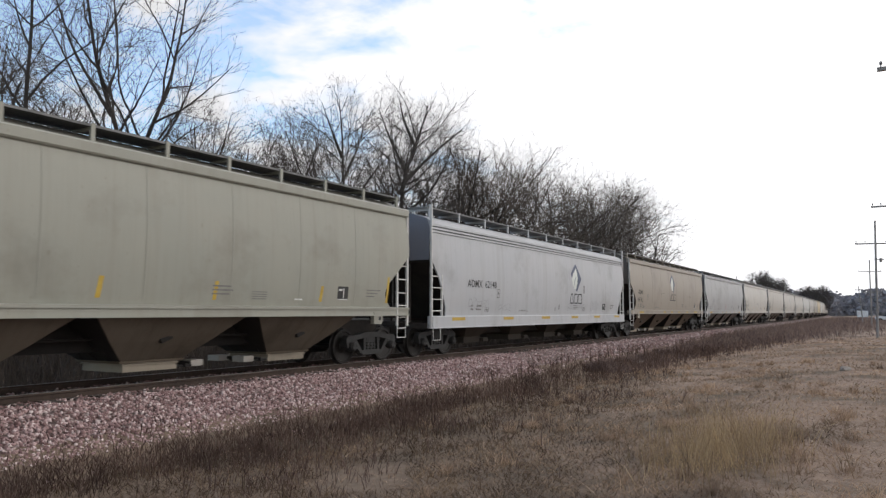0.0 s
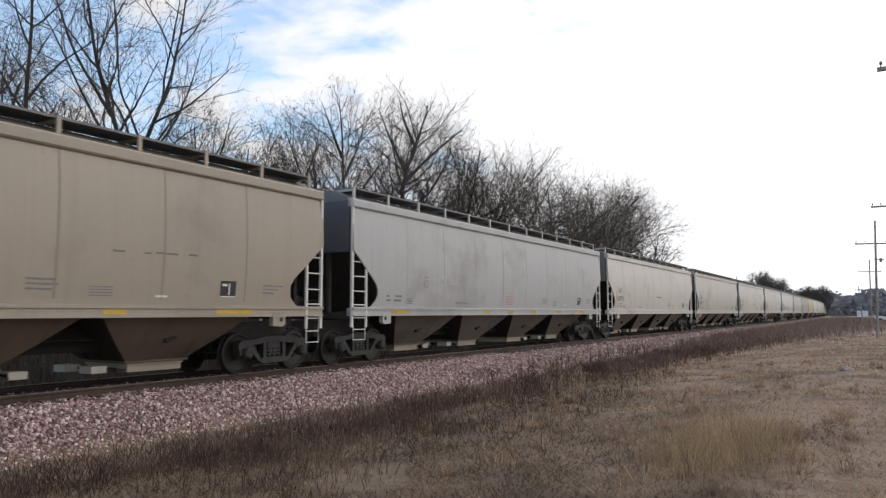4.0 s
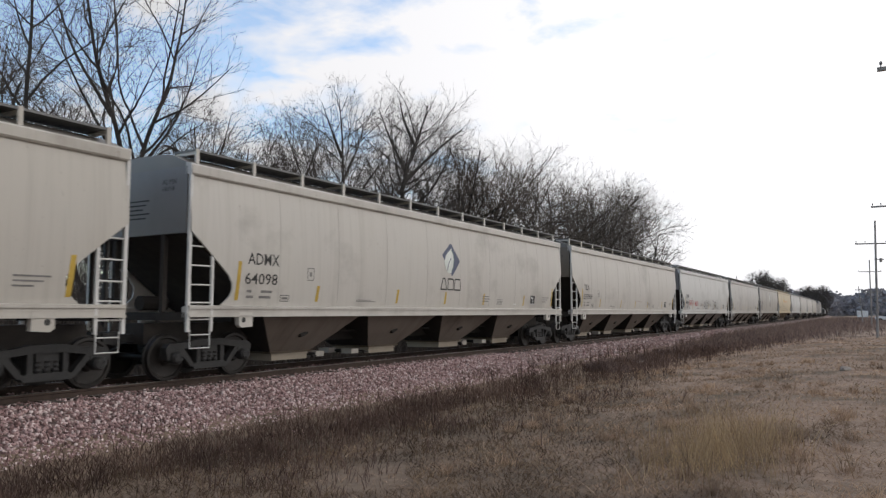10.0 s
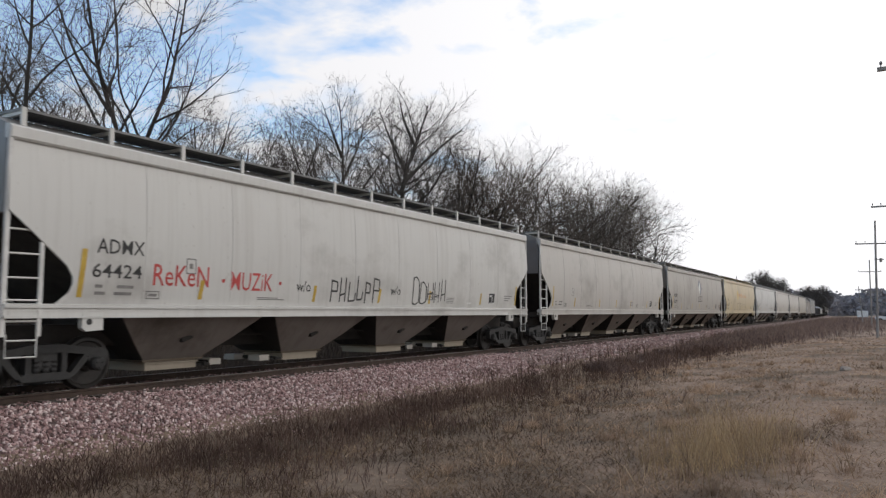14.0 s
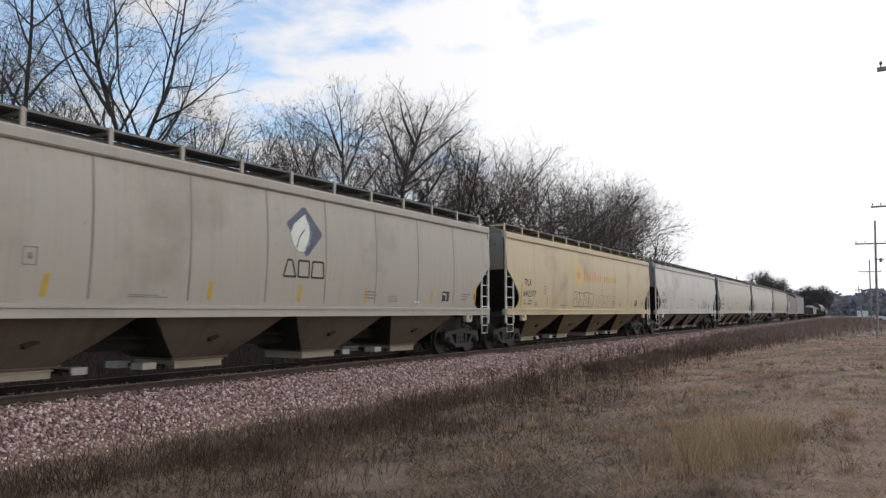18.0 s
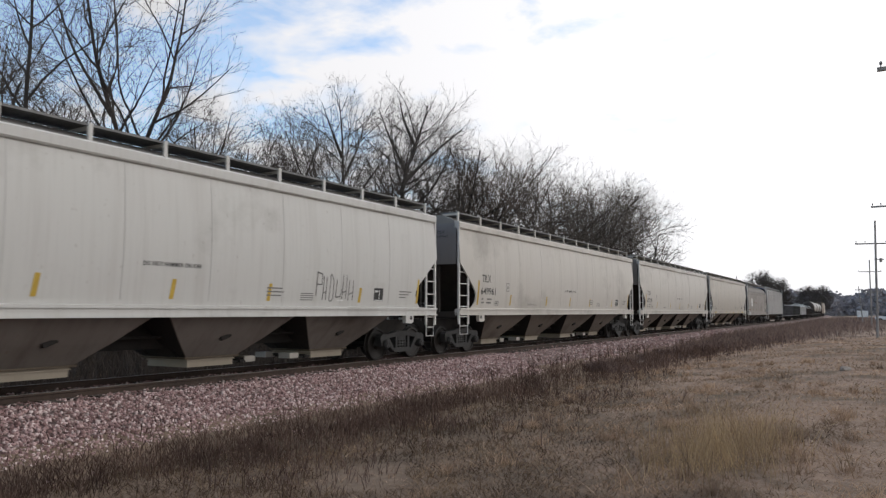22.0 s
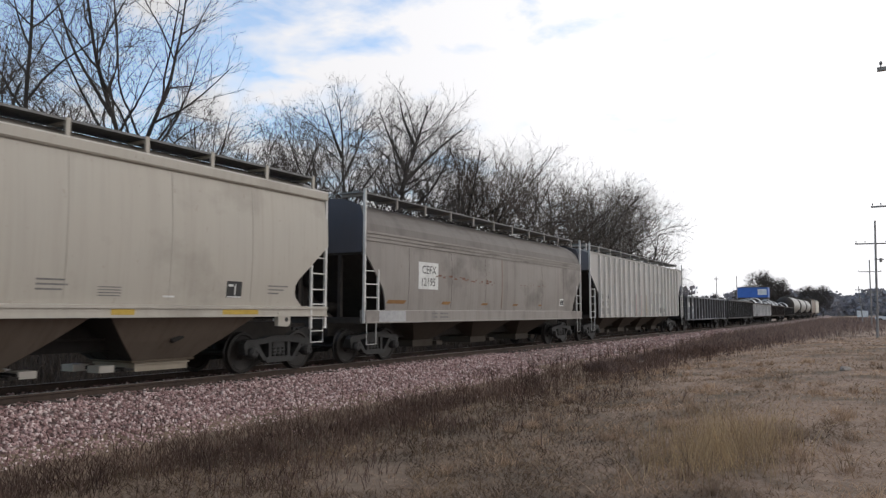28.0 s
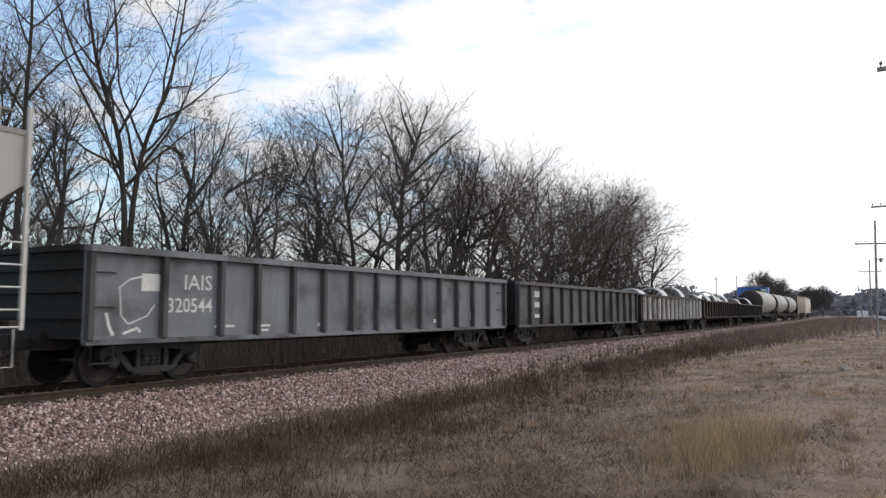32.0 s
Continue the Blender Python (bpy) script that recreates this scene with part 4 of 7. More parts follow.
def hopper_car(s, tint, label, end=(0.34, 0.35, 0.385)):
    """A round-sided four-pocket covered hopper; end multiplies shade into the end sheets."""
    def core():
        m = Mesh()
        m.prism_x([(-H + 0.05, 4.2), (-H + 0.05, 2.9), (-H + 2.1, 1.40), (H - 2.1, 1.40), (H - 0.05, 2.9), (H - 0.05, 4.2)], -1.44, 1.44)
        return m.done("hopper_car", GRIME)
    car = car_root("hopper_car", shape("core", core), label, "covered hopper cars of the train", tint)
    sheet = shape("side_sheet", side_sheet)
    for rz in (0, 180):
        part("side_sheet", sheet, car, pose(0, 0, 0, 0, 0, rz), tint=tint)

    def sill():
        m = Mesh()
        m.prism_y([(1.40, 1.46), (1.40, 1.265), (1.63, 1.265), (1.63, 1.30), (1.60, 1.30), (1.60, 1.43), (1.63, 1.43), (1.63, 1.485), (1.56, 1.50)], -H, H)
        return m.done("side_sill", PAINT)

    def chord():
        m = Mesh()
        m.prism_y([(1.40, 4.10), (1.57, 4.065), (1.60, 4.10), (1.60, 4.26), (1.55, 4.30), (1.40, 4.33)], -H, H)
        return m.done("top_chord", PAINT)
    for rz in (0, 180):
        part("side_sill", shape("sill", sill), car, pose(0, 0, 0, 0, 0, rz), tint=tint)
        part("top_chord", shape("chord", chord), car, pose(0, 0, 0, 0, 0, rz), tint=tint)

    def roof():
        m = Mesh()
        pts = [(-1.5, 4.30), (-1.25, 4.40), (-0.95, 4.53), (-0.5, 4.57), (0.5, 4.57), (0.95, 4.53), (1.25, 4.40), (1.5, 4.30)]
        m.prism_y(pts + [(1.4, 4.15), (-1.4, 4.15)], -H + 0.02, H - 0.02)
        return m.done("roof", PAINT)
    # roof tint cut to a third: grime, plus painted shade under the walkways
    part("roof", shape("roof", roof), car, tint=tuple(0.35 * c for c in tint), label="grimy roof, darkened as shade below the running boards")

    def hatch():
        m = Mesh()
        m.prism_y([(-0.34, 4.52), (0.34, 4.52), (0.34, 4.62), (0.2, 4.67), (-0.2, 4.67), (-0.34, 4.62)], -4.45, 4.45)
        return m.done("trough_hatch", PAINT)
    for y in (-4.6, 4.6):
        part("trough_hatch", shape("hatch", hatch), car, (0, y, 0), tint=tint)

    def walkway():
        m = Mesh()
        m.box(0.72, 1.36, -H + 0.25, H - 0.25, 4.60, 4.645)
        return m.done("walkway", GRATE)
    for rz in (0, 180):
        part("walkway", shape("walkway", walkway), car, pose(0, 0, 0, 0, 0, rz), label="dark grated running board")

    def bracket():
        m = Mesh()
        m.box(1.34, 1.39, -0.04, 0.04, 4.27, 4.655).box(0.8, 1.36, -0.03, 0.03, 4.54, 4.60)
        return m.done("walkway_bracket", PAINT)
    n = 13
    for i in range(n):
        y = -H + 0.3 + (2 * H - 0.6) * i / (n - 1)
        for rz in (0, 180):
            part("walkway_bracket", shape("bracket", bracket), car, pose(0, y, 0, 0, 0, rz), tint=tint)

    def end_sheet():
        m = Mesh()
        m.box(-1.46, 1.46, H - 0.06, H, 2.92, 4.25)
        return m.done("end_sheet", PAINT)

    def end_frame():
        m = Mesh()
        m.box(-1.5, 1.5, H - 0.16, H, 1.20, 1.36)
        m.box(-0.4, 0.4, H - 3.4, H + 0.08, 0.72, 1.14)
        for x in (-0.75, 0.75):
            m.box(x - 0.05, x + 0.05, H - 0.12, H - 0.02, 1.3, 2.95)
        m.box(-0.55, 0.55, H - 2.2, H - 2.1, 1.14, 2.0)
        m.tube([(0.2, H - 0.9, 1.55), (0.2, H - 0.25, 1.55)], 0.16, 10)
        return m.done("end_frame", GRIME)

    def end_stiles():
        m = Mesh()
        m.box(1.52, 1.58, H - 0.05, H + 0.02, 0.98, 4.30)
        m.box(1.56, 1.61, H - 0.60, H - 0.54, 0.98, 2.48)
        return m.done("ladder", PAINT_CHALK)

    def rung():
        return Mesh().tube([(1.58, -0.57, 0), (1.55, 0, 0)], 0.016, 5).done("rung", PAINT_CHALK)

    def stirrup():
        m = Mesh()
        m.tube([(1.58, H - 0.55, 1.02), (1.58, H - 0.55, 0.66), (1.55, H - 0.08, 0.66), (1.55, H - 0.08, 1.02)], 0.016, 5)
        m.tube([(1.58, H - 0.55, 0.92), (1.55, H - 0.08, 0.92)], 0.014, 5)
        return m.done("stirrup", PAINT_CHALK)

    def end_ladder():
        return Mesh().box(1.0, 1.05, H - 0.02, H + 0.03, 1.1, 3.1).done("end_ladder", STEEL_DARK)

    def end_rung():
        return Mesh().tube([(1.02, H + 0.02, 0), (1.54, H, 0)], 0.014, 5).done("rung", STEEL_DARK)

    def jack_pad():
        m = Mesh()
        m.prism_x([(-0.19, 1.36), (-0.19, 1.06), (0.12, 1.04), (0.2, 1.10), (0.2, 1.36)], 1.50, 1.615)
        return m.done("jacking_pad", PAINT)

    def pad_hole():
        return Mesh().disc_stack([(1.60, 0.055), (1.621, 0.055)], 12, "x", (0, 0.07, 1.2)).done("pad_hole", INK)
    for rz in (0, 180):
        at = pose(0, 0, 0, 0, 0, rz)
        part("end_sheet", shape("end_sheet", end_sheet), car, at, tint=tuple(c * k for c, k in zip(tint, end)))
        part("end_frame", shape("end_frame", end_frame), car, at)
        el = part("end_ladder", shape("end_ladder", end_ladder), car, at)
        for z in (1.25, 1.6, 1.95, 2.3, 2.65):
            part("rung", shape("end_rung", end_rung), el, (0, 0, z))
        part("coupler", coupler_mesh(0.68), car, at @ Matrix.Translation((0, H, 0)))
        for sx in (1, -1):
            mir = at @ Matrix.Diagonal((sx, 1, 1, 1))
            ld = part("ladder", shape("stiles", end_stiles), car, mir)
            part("stirrup", shape("stirrup", stirrup), ld)
            for z in (2.66, 2.28, 1.9, 1.55, 1.22):
                part("rung", shape("rung", rung), ld, (0, H, z))
            pad = part("jacking_pad", shape("jack_pad", jack_pad), car, mir @ Matrix.Translation((0, H - 1.5, 0)), tint=tint)
            part("pad_hole", shape("pad_hole", pad_hole), pad)

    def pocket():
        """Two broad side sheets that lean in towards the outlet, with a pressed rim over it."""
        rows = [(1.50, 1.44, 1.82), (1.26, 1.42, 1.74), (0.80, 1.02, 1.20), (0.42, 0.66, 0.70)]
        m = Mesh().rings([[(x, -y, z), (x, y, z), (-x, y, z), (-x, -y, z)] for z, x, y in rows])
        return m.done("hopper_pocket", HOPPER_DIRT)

    def rim():
        return Mesh().box(-0.69, 0.69, -0.75, 0.75, 0.385, 0.425).done("outlet_rim", HOPPER_DIRT)

    # black sheets over the pocket slopes, standing in for their shade
    def pocket_slope():
        m = Mesh()
        rows = [(1.50, 1.43, 1.835), (1.26, 1.41, 1.755), (0.80, 1.01, 1.215), (0.42, 0.65, 0.715)]
        m.rings([[(-x, y, z), (x, y, z)] for z, x, y in rows], caps=False, closed=False)
        for x in (-0.45, 0.0, 0.45):
            m.prism_x([(1.76, 1.30), (1.70, 1.34), (0.70, 0.44), (0.78, 0.44)], x - 0.03, x + 0.03)
        return m.done("slope_sheet", SHADE_GRIME, fix=False)

    def vibrator():
        """A short bracket for a shaker on the pocket's side."""
        m = Mesh()
        m.prism_x([(-0.16, 0.84), (0.10, 0.93), (0.13, 0.85), (-0.12, 0.76)], 1.0, 1.10)
        return m.done("shaker_bracket", SHADE_GRIME)

    # deep sill box in the same shade-black, closing the gaps between pockets
    def centre_sill():
        return Mesh().box(-0.36, 0.36, -H + 3.0, H - 3.0, 0.62, 1.36).tube([(0.62, -H + 3.0, 0.86), (0.62, H - 3.0, 0.86)], 0.03, 6).done("centre_sill", SHADE_GRIME)
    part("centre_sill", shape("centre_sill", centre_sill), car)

    def gate():
        m = Mesh()
        m.box(-0.62, 0.62, -0.63, 0.63, 0.21, 0.385)
        for sx in (-1, 1):
            m.box(sx * 0.62, sx * 0.65, -0.66, 0.66, 0.335, 0.365)
        return m.done("outlet_gate", PAINT_DUSTY)

    def opener():
        """The rack housing and capstan beside a gate."""
        m = Mesh()
        m.box(0.22, 0.58, 1.04, 1.36, 0.23, 0.36)
        return m.done("gate_opener", PAINT_DUSTY)

    def capstan():
        return Mesh().tube([(-0.66, 0.86, 0.27), (0.66, 0.86, 0.27)], 0.045, 8).box(0.50, 0.60, 0.62, 1.04, 0.235, 0.275).box(-0.58, 0.55, 1.02, 1.10, 0.26, 0.33).done("capstan", SHADE_GRIME)
    for k, y in enumerate((-5.85, -1.95, 1.95, 5.85)):
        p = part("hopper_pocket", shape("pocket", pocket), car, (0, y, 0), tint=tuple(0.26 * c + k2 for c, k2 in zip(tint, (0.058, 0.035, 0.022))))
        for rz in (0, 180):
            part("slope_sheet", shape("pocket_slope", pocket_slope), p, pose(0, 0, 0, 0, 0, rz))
        for sx in (1, -1):
            part("shaker_bracket", shape("vibrator", vibrator), p, Matrix.Diagonal((sx, 1, 1, 1)))
        turn = Matrix.Diagonal((1, 1 if k % 2 == 0 else -1, 1, 1))
        part("outlet_rim", shape("rim", rim), p, tint=(0.12, 0.095, 0.07))
        part("outlet_gate", shape("gate", gate), p, turn, tint=(0.33, 0.285, 0.225))
        for sx in (1, -1):
            part("gate_opener", shape("opener", opener), p, turn @ Matrix.Diagonal((sx, 1, 1, 1)), tint=(0.44, 0.41, 0.37))
        part("capstan", shape("capstan", capstan), p, turn)
    for y in (-H + 1.05, H - 1.05):
        truck(car, y, WHEELS)
    TRAIN.append((car, s))
    return car




# ---- lettering and marks on a car's side ----
def on_side(mesh, at):
    """Lay a flat (y, z) mesh against a side; at(z) is the side's half width there."""
    for v in mesh.vertices:
        v.co = (at(v.co.z) + 0.006, v.co.y, v.co.z)
    return mesh


def lettering(car, words, y, z, height, mat, at, width=1.0, label=""):
    """Words in the built-in font, reading along the side from y."""
    cu = bpy.data.curves.new("lettering", "FONT")
    cu.body, cu.size, cu.resolution_u = words, height * 1.37, 2
    cu.offset = 0.0015
    tmp = bpy.data.objects.new("lettering", cu)
    me = bpy.data.meshes.new_from_object(tmp)
    bpy.data.objects.remove(tmp)
    for v in me.vertices:
        v.co = (0.0, y + v.co.x * width, z + v.co.y)
    me.materials.clear()
    me.materials.append(mat)
    return part("lettering", on_side(me, at), car, label=label)


def clipped(poly, z, keep_above):
    out = []
    for (y0, z0), (y1, z1) in zip(poly, poly[1:] + poly[:1]):
        in0, in1 = (z0 >= z, z1 >= z) if keep_above else (z0 <= z, z1 <= z)
        if in0:
            out.append((y0, z0))
        if in0 != in1 and z1 != z0:
            out.append((y0 + (y1 - y0) * (z - z0) / (z1 - z0), z))
    return out


def bands_of(poly, step=0.13):
    """Cut an outline into low strips, so that it follows a round side."""
    lo, hi = min(p[1] for p in poly), max(p[1] for p in poly)
    n = max(1, math.ceil((hi - lo) / step))
    if n == 1:
        return [poly]
    out = []
    for k in range(n):
        a, b = lo + (hi - lo) * k / n, lo + (hi - lo) * (k + 1) / n
        p = clipped(clipped(list(poly), a, True), b, False)
        if len(p) > 2:
            out.append(p)
    return out


def marks(name, polys, mat, car, at, label="", each=False):
    """Flat painted shapes, each an outline of (y, z) points; each: one part a shape."""
    if each:
        for p in polys:
            marks(name, [p], mat, car, at, label)
        return None
    m = Mesh()
    for whole in polys:
        for p in bands_of(whole):
            m.add([(0.0, y, z) for y, z in p], [tuple(range(len(p)))])
    return part(name, on_side(m.done(name, mat, fix=False), at), car, label=label)


def oblong(y, z, w, h, skew=0.0):
    return [(y, z), (y + w, z), (y + w + skew, z + h), (y + skew, z + h)]


def stroke(pts, w):
    """A painted line of width w through (y, z) points, as four-cornered pieces."""
    out = []
    for (y0, z0), (y1, z1) in zip(pts, pts[1:]):
        d = math.hypot(y1 - y0, z1 - z0) or 1.0
        ny, nz = -(z1 - z0) / d * w / 2, (y1 - y0) / d * w / 2
        out.append([(y0 - ny, z0 - nz), (y1 - ny, z1 - nz), (y1 + ny, z1 + nz), (y0 + ny, z0 + nz)])
    return out


def scrawl(seed, y, z, length, height, n, w):
    """Fat outlined blobs pushed into one another, with slashes and drips through them; they spell nothing."""
    r = random.Random(seed)
    out, u = [], y
    for i in range(n):
        wide = length / n * r.uniform(1.0, 1.5)
        top, k = height * r.uniform(0.75, 1.05), r.choice((5, 6, 7))
        turn = r.uniform(0, 6.28)
        pts = []
        for q in range(k + 1):
            a = turn + 2 * math.pi * (q % k) / k
            c, s = math.cos(a), math.sin(a)
            box = 0.62 / max(abs(c), abs(s)) ** 0.7
            pts.append((u + wide * (0.5 + 0.75 * box * c) + r.gauss(0, 0.03), z + top * (0.5 + 0.75 * box * s) + r.gauss(0, 0.03)))
        out += stroke(pts, w * r.uniform(0.7, 1.2))
        for _ in range(2):
            a, c = r.uniform(0.2, 0.8), r.uniform(0.25, 0.75)
            out += stroke([(u + wide * a, z + top * c), (u + wide * (a + r.uniform(-0.3, 0.3)), z + top * (c + r.uniform(-0.3, 0.3)))], w * 0.8)
        u += length / n
    for _ in range(n // 2):
        c = y + r.uniform(0, length)
        out += stroke([(c, z + height * r.uniform(0.3, 0.6)), (c + r.uniform(-0.03, 0.03), z - 0.08)], w * 0.5)
    return out


def tall_tag(seed, y, z, length, height, n, w):
    """Narrow upright strokes tied by loops and cross-strokes, as if written in one sweep; they spell nothing."""
    r = random.Random(seed)
    out = []
    for k in range(n):
        a = y + length * k / n
        b = a + length / n * r.uniform(0.55, 0.85)
        lo, hi = z + r.uniform(-0.05, 0.06), z + height * r.uniform(0.8, 1.1)
        out += stroke([(a, lo), (a + 0.03, hi)], w)
        form = r.choice((0, 1, 2, 3))
        if form == 0:
            out += stroke([(a, hi), (b, hi - 0.04), (b, (lo + hi) / 2), (a, (lo + hi) / 2)], w)
        elif form == 1:
            out += stroke([(a, hi), ((a + b) / 2, hi + 0.05), (b, hi - 0.1), (b, lo + 0.05), ((a + b) / 2, lo - 0.03), (a, lo)], w)
        elif form == 2:
            out += stroke([(b, hi), (b - 0.02, lo)], w) + stroke([(a, lo + 0.25 * height), (b, lo + 0.35 * height)], w)
        else:
            out += stroke([(a, lo), (b, lo + 0.02), (b + 0.04, lo + height * 0.35)], w)
    return out


def block_tag(y, z, length, height, n, w):
    """Wide hollow block forms side by side, drawn as outlines with a notch in each; they spell nothing."""
    out = []
    for k in range(n):
        a, b = y + length * k / n, y + length * (k + 0.97) / n
        t = z + height * (1.0 - 0.06 * (k % 2))
        m = (a + b) / 2
        out += stroke([(a, z + 0.02), (a + 0.05, t), (b + 0.05, t), (b + 0.02, z + height * 0.6), (b - 0.06, z), (a, z + 0.02)], w)
        out += stroke([(a + 0.12, z + height * 0.5), (m, z + height * 0.5), (m + 0.02, z + height * (0.12 if k % 2 else 0.86))], w)
    return out


def ring_poly(y, z, r, n=24):
    return [(y + r * math.cos(2 * math.pi * i / n), z + r * math.sin(2 * math.pi * i / n)) for i in range(n)]


def round_at(z):
    return side_x(z)


def data_marks(car, at, y0, y1, low=1.58, yellow=True):
    """The small stencils, plates and reflectors that every hopper carries."""
    rows = [oblong(y0 + 0.05 + 0.42 * i, low + 0.20, 0.14 + 0.2 * (i % 2), 0.055) for i in range(2)] + [oblong(y0 + 0.05, low + 0.08, 0.2, 0.055), oblong(y0 + 0.42, low + 0.08, 0.36, 0.055)]
    marks("stencil", rows, INK_GREY, car, at, "grey weight stencil too small to read", True)
    marks("stencil_box", [oblong(y0 + 1.95, low + 0.52, 0.24, 0.02), oblong(y0 + 1.95, low + 0.80, 0.24, 0.02), oblong(y0 + 1.95, low + 0.52, 0.02, 0.3), oblong(y0 + 2.17, low + 0.52, 0.02, 0.3), oblong(y0 + 2.03, low + 0.62, 0.08, 0.1)], INK_GREY, car, at)
    marks("plate", [oblong(y1 - 3.2, low + 0.08, 0.42, 0.34)], INK, car, at, "black consolidated stencil plate")
    marks("plate_mark", [oblong(y1 - 3.16, low + 0.31, 0.14, 0.05), oblong(y1 - 2.98, low + 0.13, 0.03, 0.24), oblong(y1 - 3.19, low + 0.085, 0.40, 0.025)], INK_WHITE, car, on_plate(at), each=True)
    marks("stencil", [oblong(y1 - 2.0, low + 0.34, 0.62, 0.03), oblong(y1 - 2.0, low + 0.26, 0.5, 0.03), oblong(y1 - 2.0, low + 0.18, 0.34, 0.03), oblong(y1 - 7.2, low + 0.3, 0.5, 0.03), oblong(y1 - 7.2, low + 0.22, 0.55, 0.03), oblong(y1 - 7.2, low + 0.14, 0.45, 0.03)], INK_GREY, car, at, each=True)
    for z in (0.10, 0.135):
        marks("stencil_line", [oblong(y0 + 3.9, low + z - 0.05, 0.85 - 6 * (z - 0.1), 0.018)], INK_GREY, car, at)
    marks("stencil_frame", [oblong(y0 + 1.08, low + 0.02, 0.30, 0.02), oblong(y0 + 1.08, low + 0.15, 0.30, 0.02), oblong(y0 + 1.08, low + 0.02, 0.02, 0.15), oblong(y0 + 1.36, low + 0.02, 0.02, 0.15), oblong(y0 + 1.14, low + 0.07, 0.18, 0.05)], INK_GREY, car, at, "small framed grey stencil")
    for k in range(4):
        marks("stencil_line", [oblong(y1 - 6.1, low + 0.06 + 0.05 * k, 0.45, 0.02)], INK_GREY, car, at)
    marks("sticker", [oblong(y1 - 4.75, low + 0.06, 0.26, 0.035)], INK_WHITE, car, at, "small white sticker")
    if yellow:
        for y, h in ((y0 - 0.28, 0.82), (y0 + 2.28, 0.38), (y0 + 5.70, 0.38), (y0 + 8.36, 0.38), (y0 + 10.95, 0.38), (y0 + 14.25, 0.38), (y1 - 1.12, 0.70)):
            marks("reflector", [oblong(y, low + 0.03, 0.10, h, 0.05)], YELLOW, car, at, "dusty yellow reflective stripe")


def on_plate(at):
    return lambda z: at(z) + 0.004


def leaf_logo(car, at, y, z, k, faded=False):
    """A tilted blue square with a pale leaf, over three plain blocks."""
    ink = INK_DUSK if faded else INK_BLUE
    sq = [(y + k * 0.76 * a, z + k * 0.70 * b) for a, b in ((-1.0, 0.2), (-0.94, 0.32), (-0.1, 0.98), (0.06, 1.0), (0.98, 0.02), (0.96, -0.12), (0.16, -0.98), (0.06, -1.0))]
    marks("logo", [sq], ink, car, at, "tilted square emblem with a pale leaf")
    leaf = [(y + k * a, z + k * b) for a, b in ((-0.48, -0.42), (-0.62, -0.12), (-0.46, 0.18), (-0.2, 0.36), (0.02, 0.5), (0.2, 0.28), (0.27, 0.0), (0.18, -0.34), (-0.02, -0.58), (-0.28, -0.58))]
    marks("logo_leaf", [leaf], INK_LEAF, car, on_plate(at))
    marks("logo_vein", stroke([(y - k * 0.36, z - k * 0.48), (y - k * 0.24, z - k * 0.16), (y - k * 0.02, z + k * 0.06)], 0.045 * k), ink, car, on_plate(on_plate(at)))
    marks("logo_rim", stroke([(y + k * 0.04, z + k * 0.44), (y + k * 0.19, z + k * 0.22), (y + k * 0.23, z), (y + k * 0.15, z - k * 0.30), (y + k * 0.02, z - k * 0.50)], 0.05 * k), INK_DUSK if faded else INK_TEAL, car, on_plate(on_plate(at)))
    # three hollow blocks under the square
    zb = z - k * 1.30
    ink = INK_DUSK if faded else INK
    for a, w, lean in ((-0.86, 0.50, 0.16), (-0.26, 0.46, 0.0), (0.30, 0.56, 0.05)):
        ring = [(y + k * a, zb), (y + k * (a + w), zb), (y + k * (a + w - lean), zb + k * 0.46), (y + k * (a + lean), zb + k * 0.46)]
        marks("logo_block", stroke(ring + ring[:1], 0.06 * k), ink, car, at)


def seams(car, at, ys, z0, z1, tint, w=0.035):
    for y in ys:
        def strip():
            m = Mesh()
            n = 10
            a = [(at(z0 + (z1 - z0) * i / n) + 0.004, -w / 2, z0 + (z1 - z0) * i / n) for i in range(n + 1)]
            b = [(at(z0 + (z1 - z0) * i / n) + 0.004, w / 2, z0 + (z1 - z0) * i / n) for i in range(n + 1)]
            m.rings([a, [(x + 0.004, 0, z) for x, _, z in a], b], caps=False, closed=False)
            return m.done("seam", PAINT, fix=False)
        part("seam", shape(("seam", z0, z1, w), strip), car, (0, y, 0), tint=tint)


INK_DUSK = simple("dusty_dark_logo_paint", (0.10, 0.095, 0.085), (0.17, 0.155, 0.135), 0.75, 0, 6)
INK_LEAF = simple("pale_leaf_paint", (0.52, 0.55, 0.50), (0.66, 0.68, 0.64), 0.6, 0, 5)
INK_TEAL = simple("dark_teal_paint", (0.05, 0.11, 0.10), (0.09, 0.16, 0.14), 0.6, 0, 5)


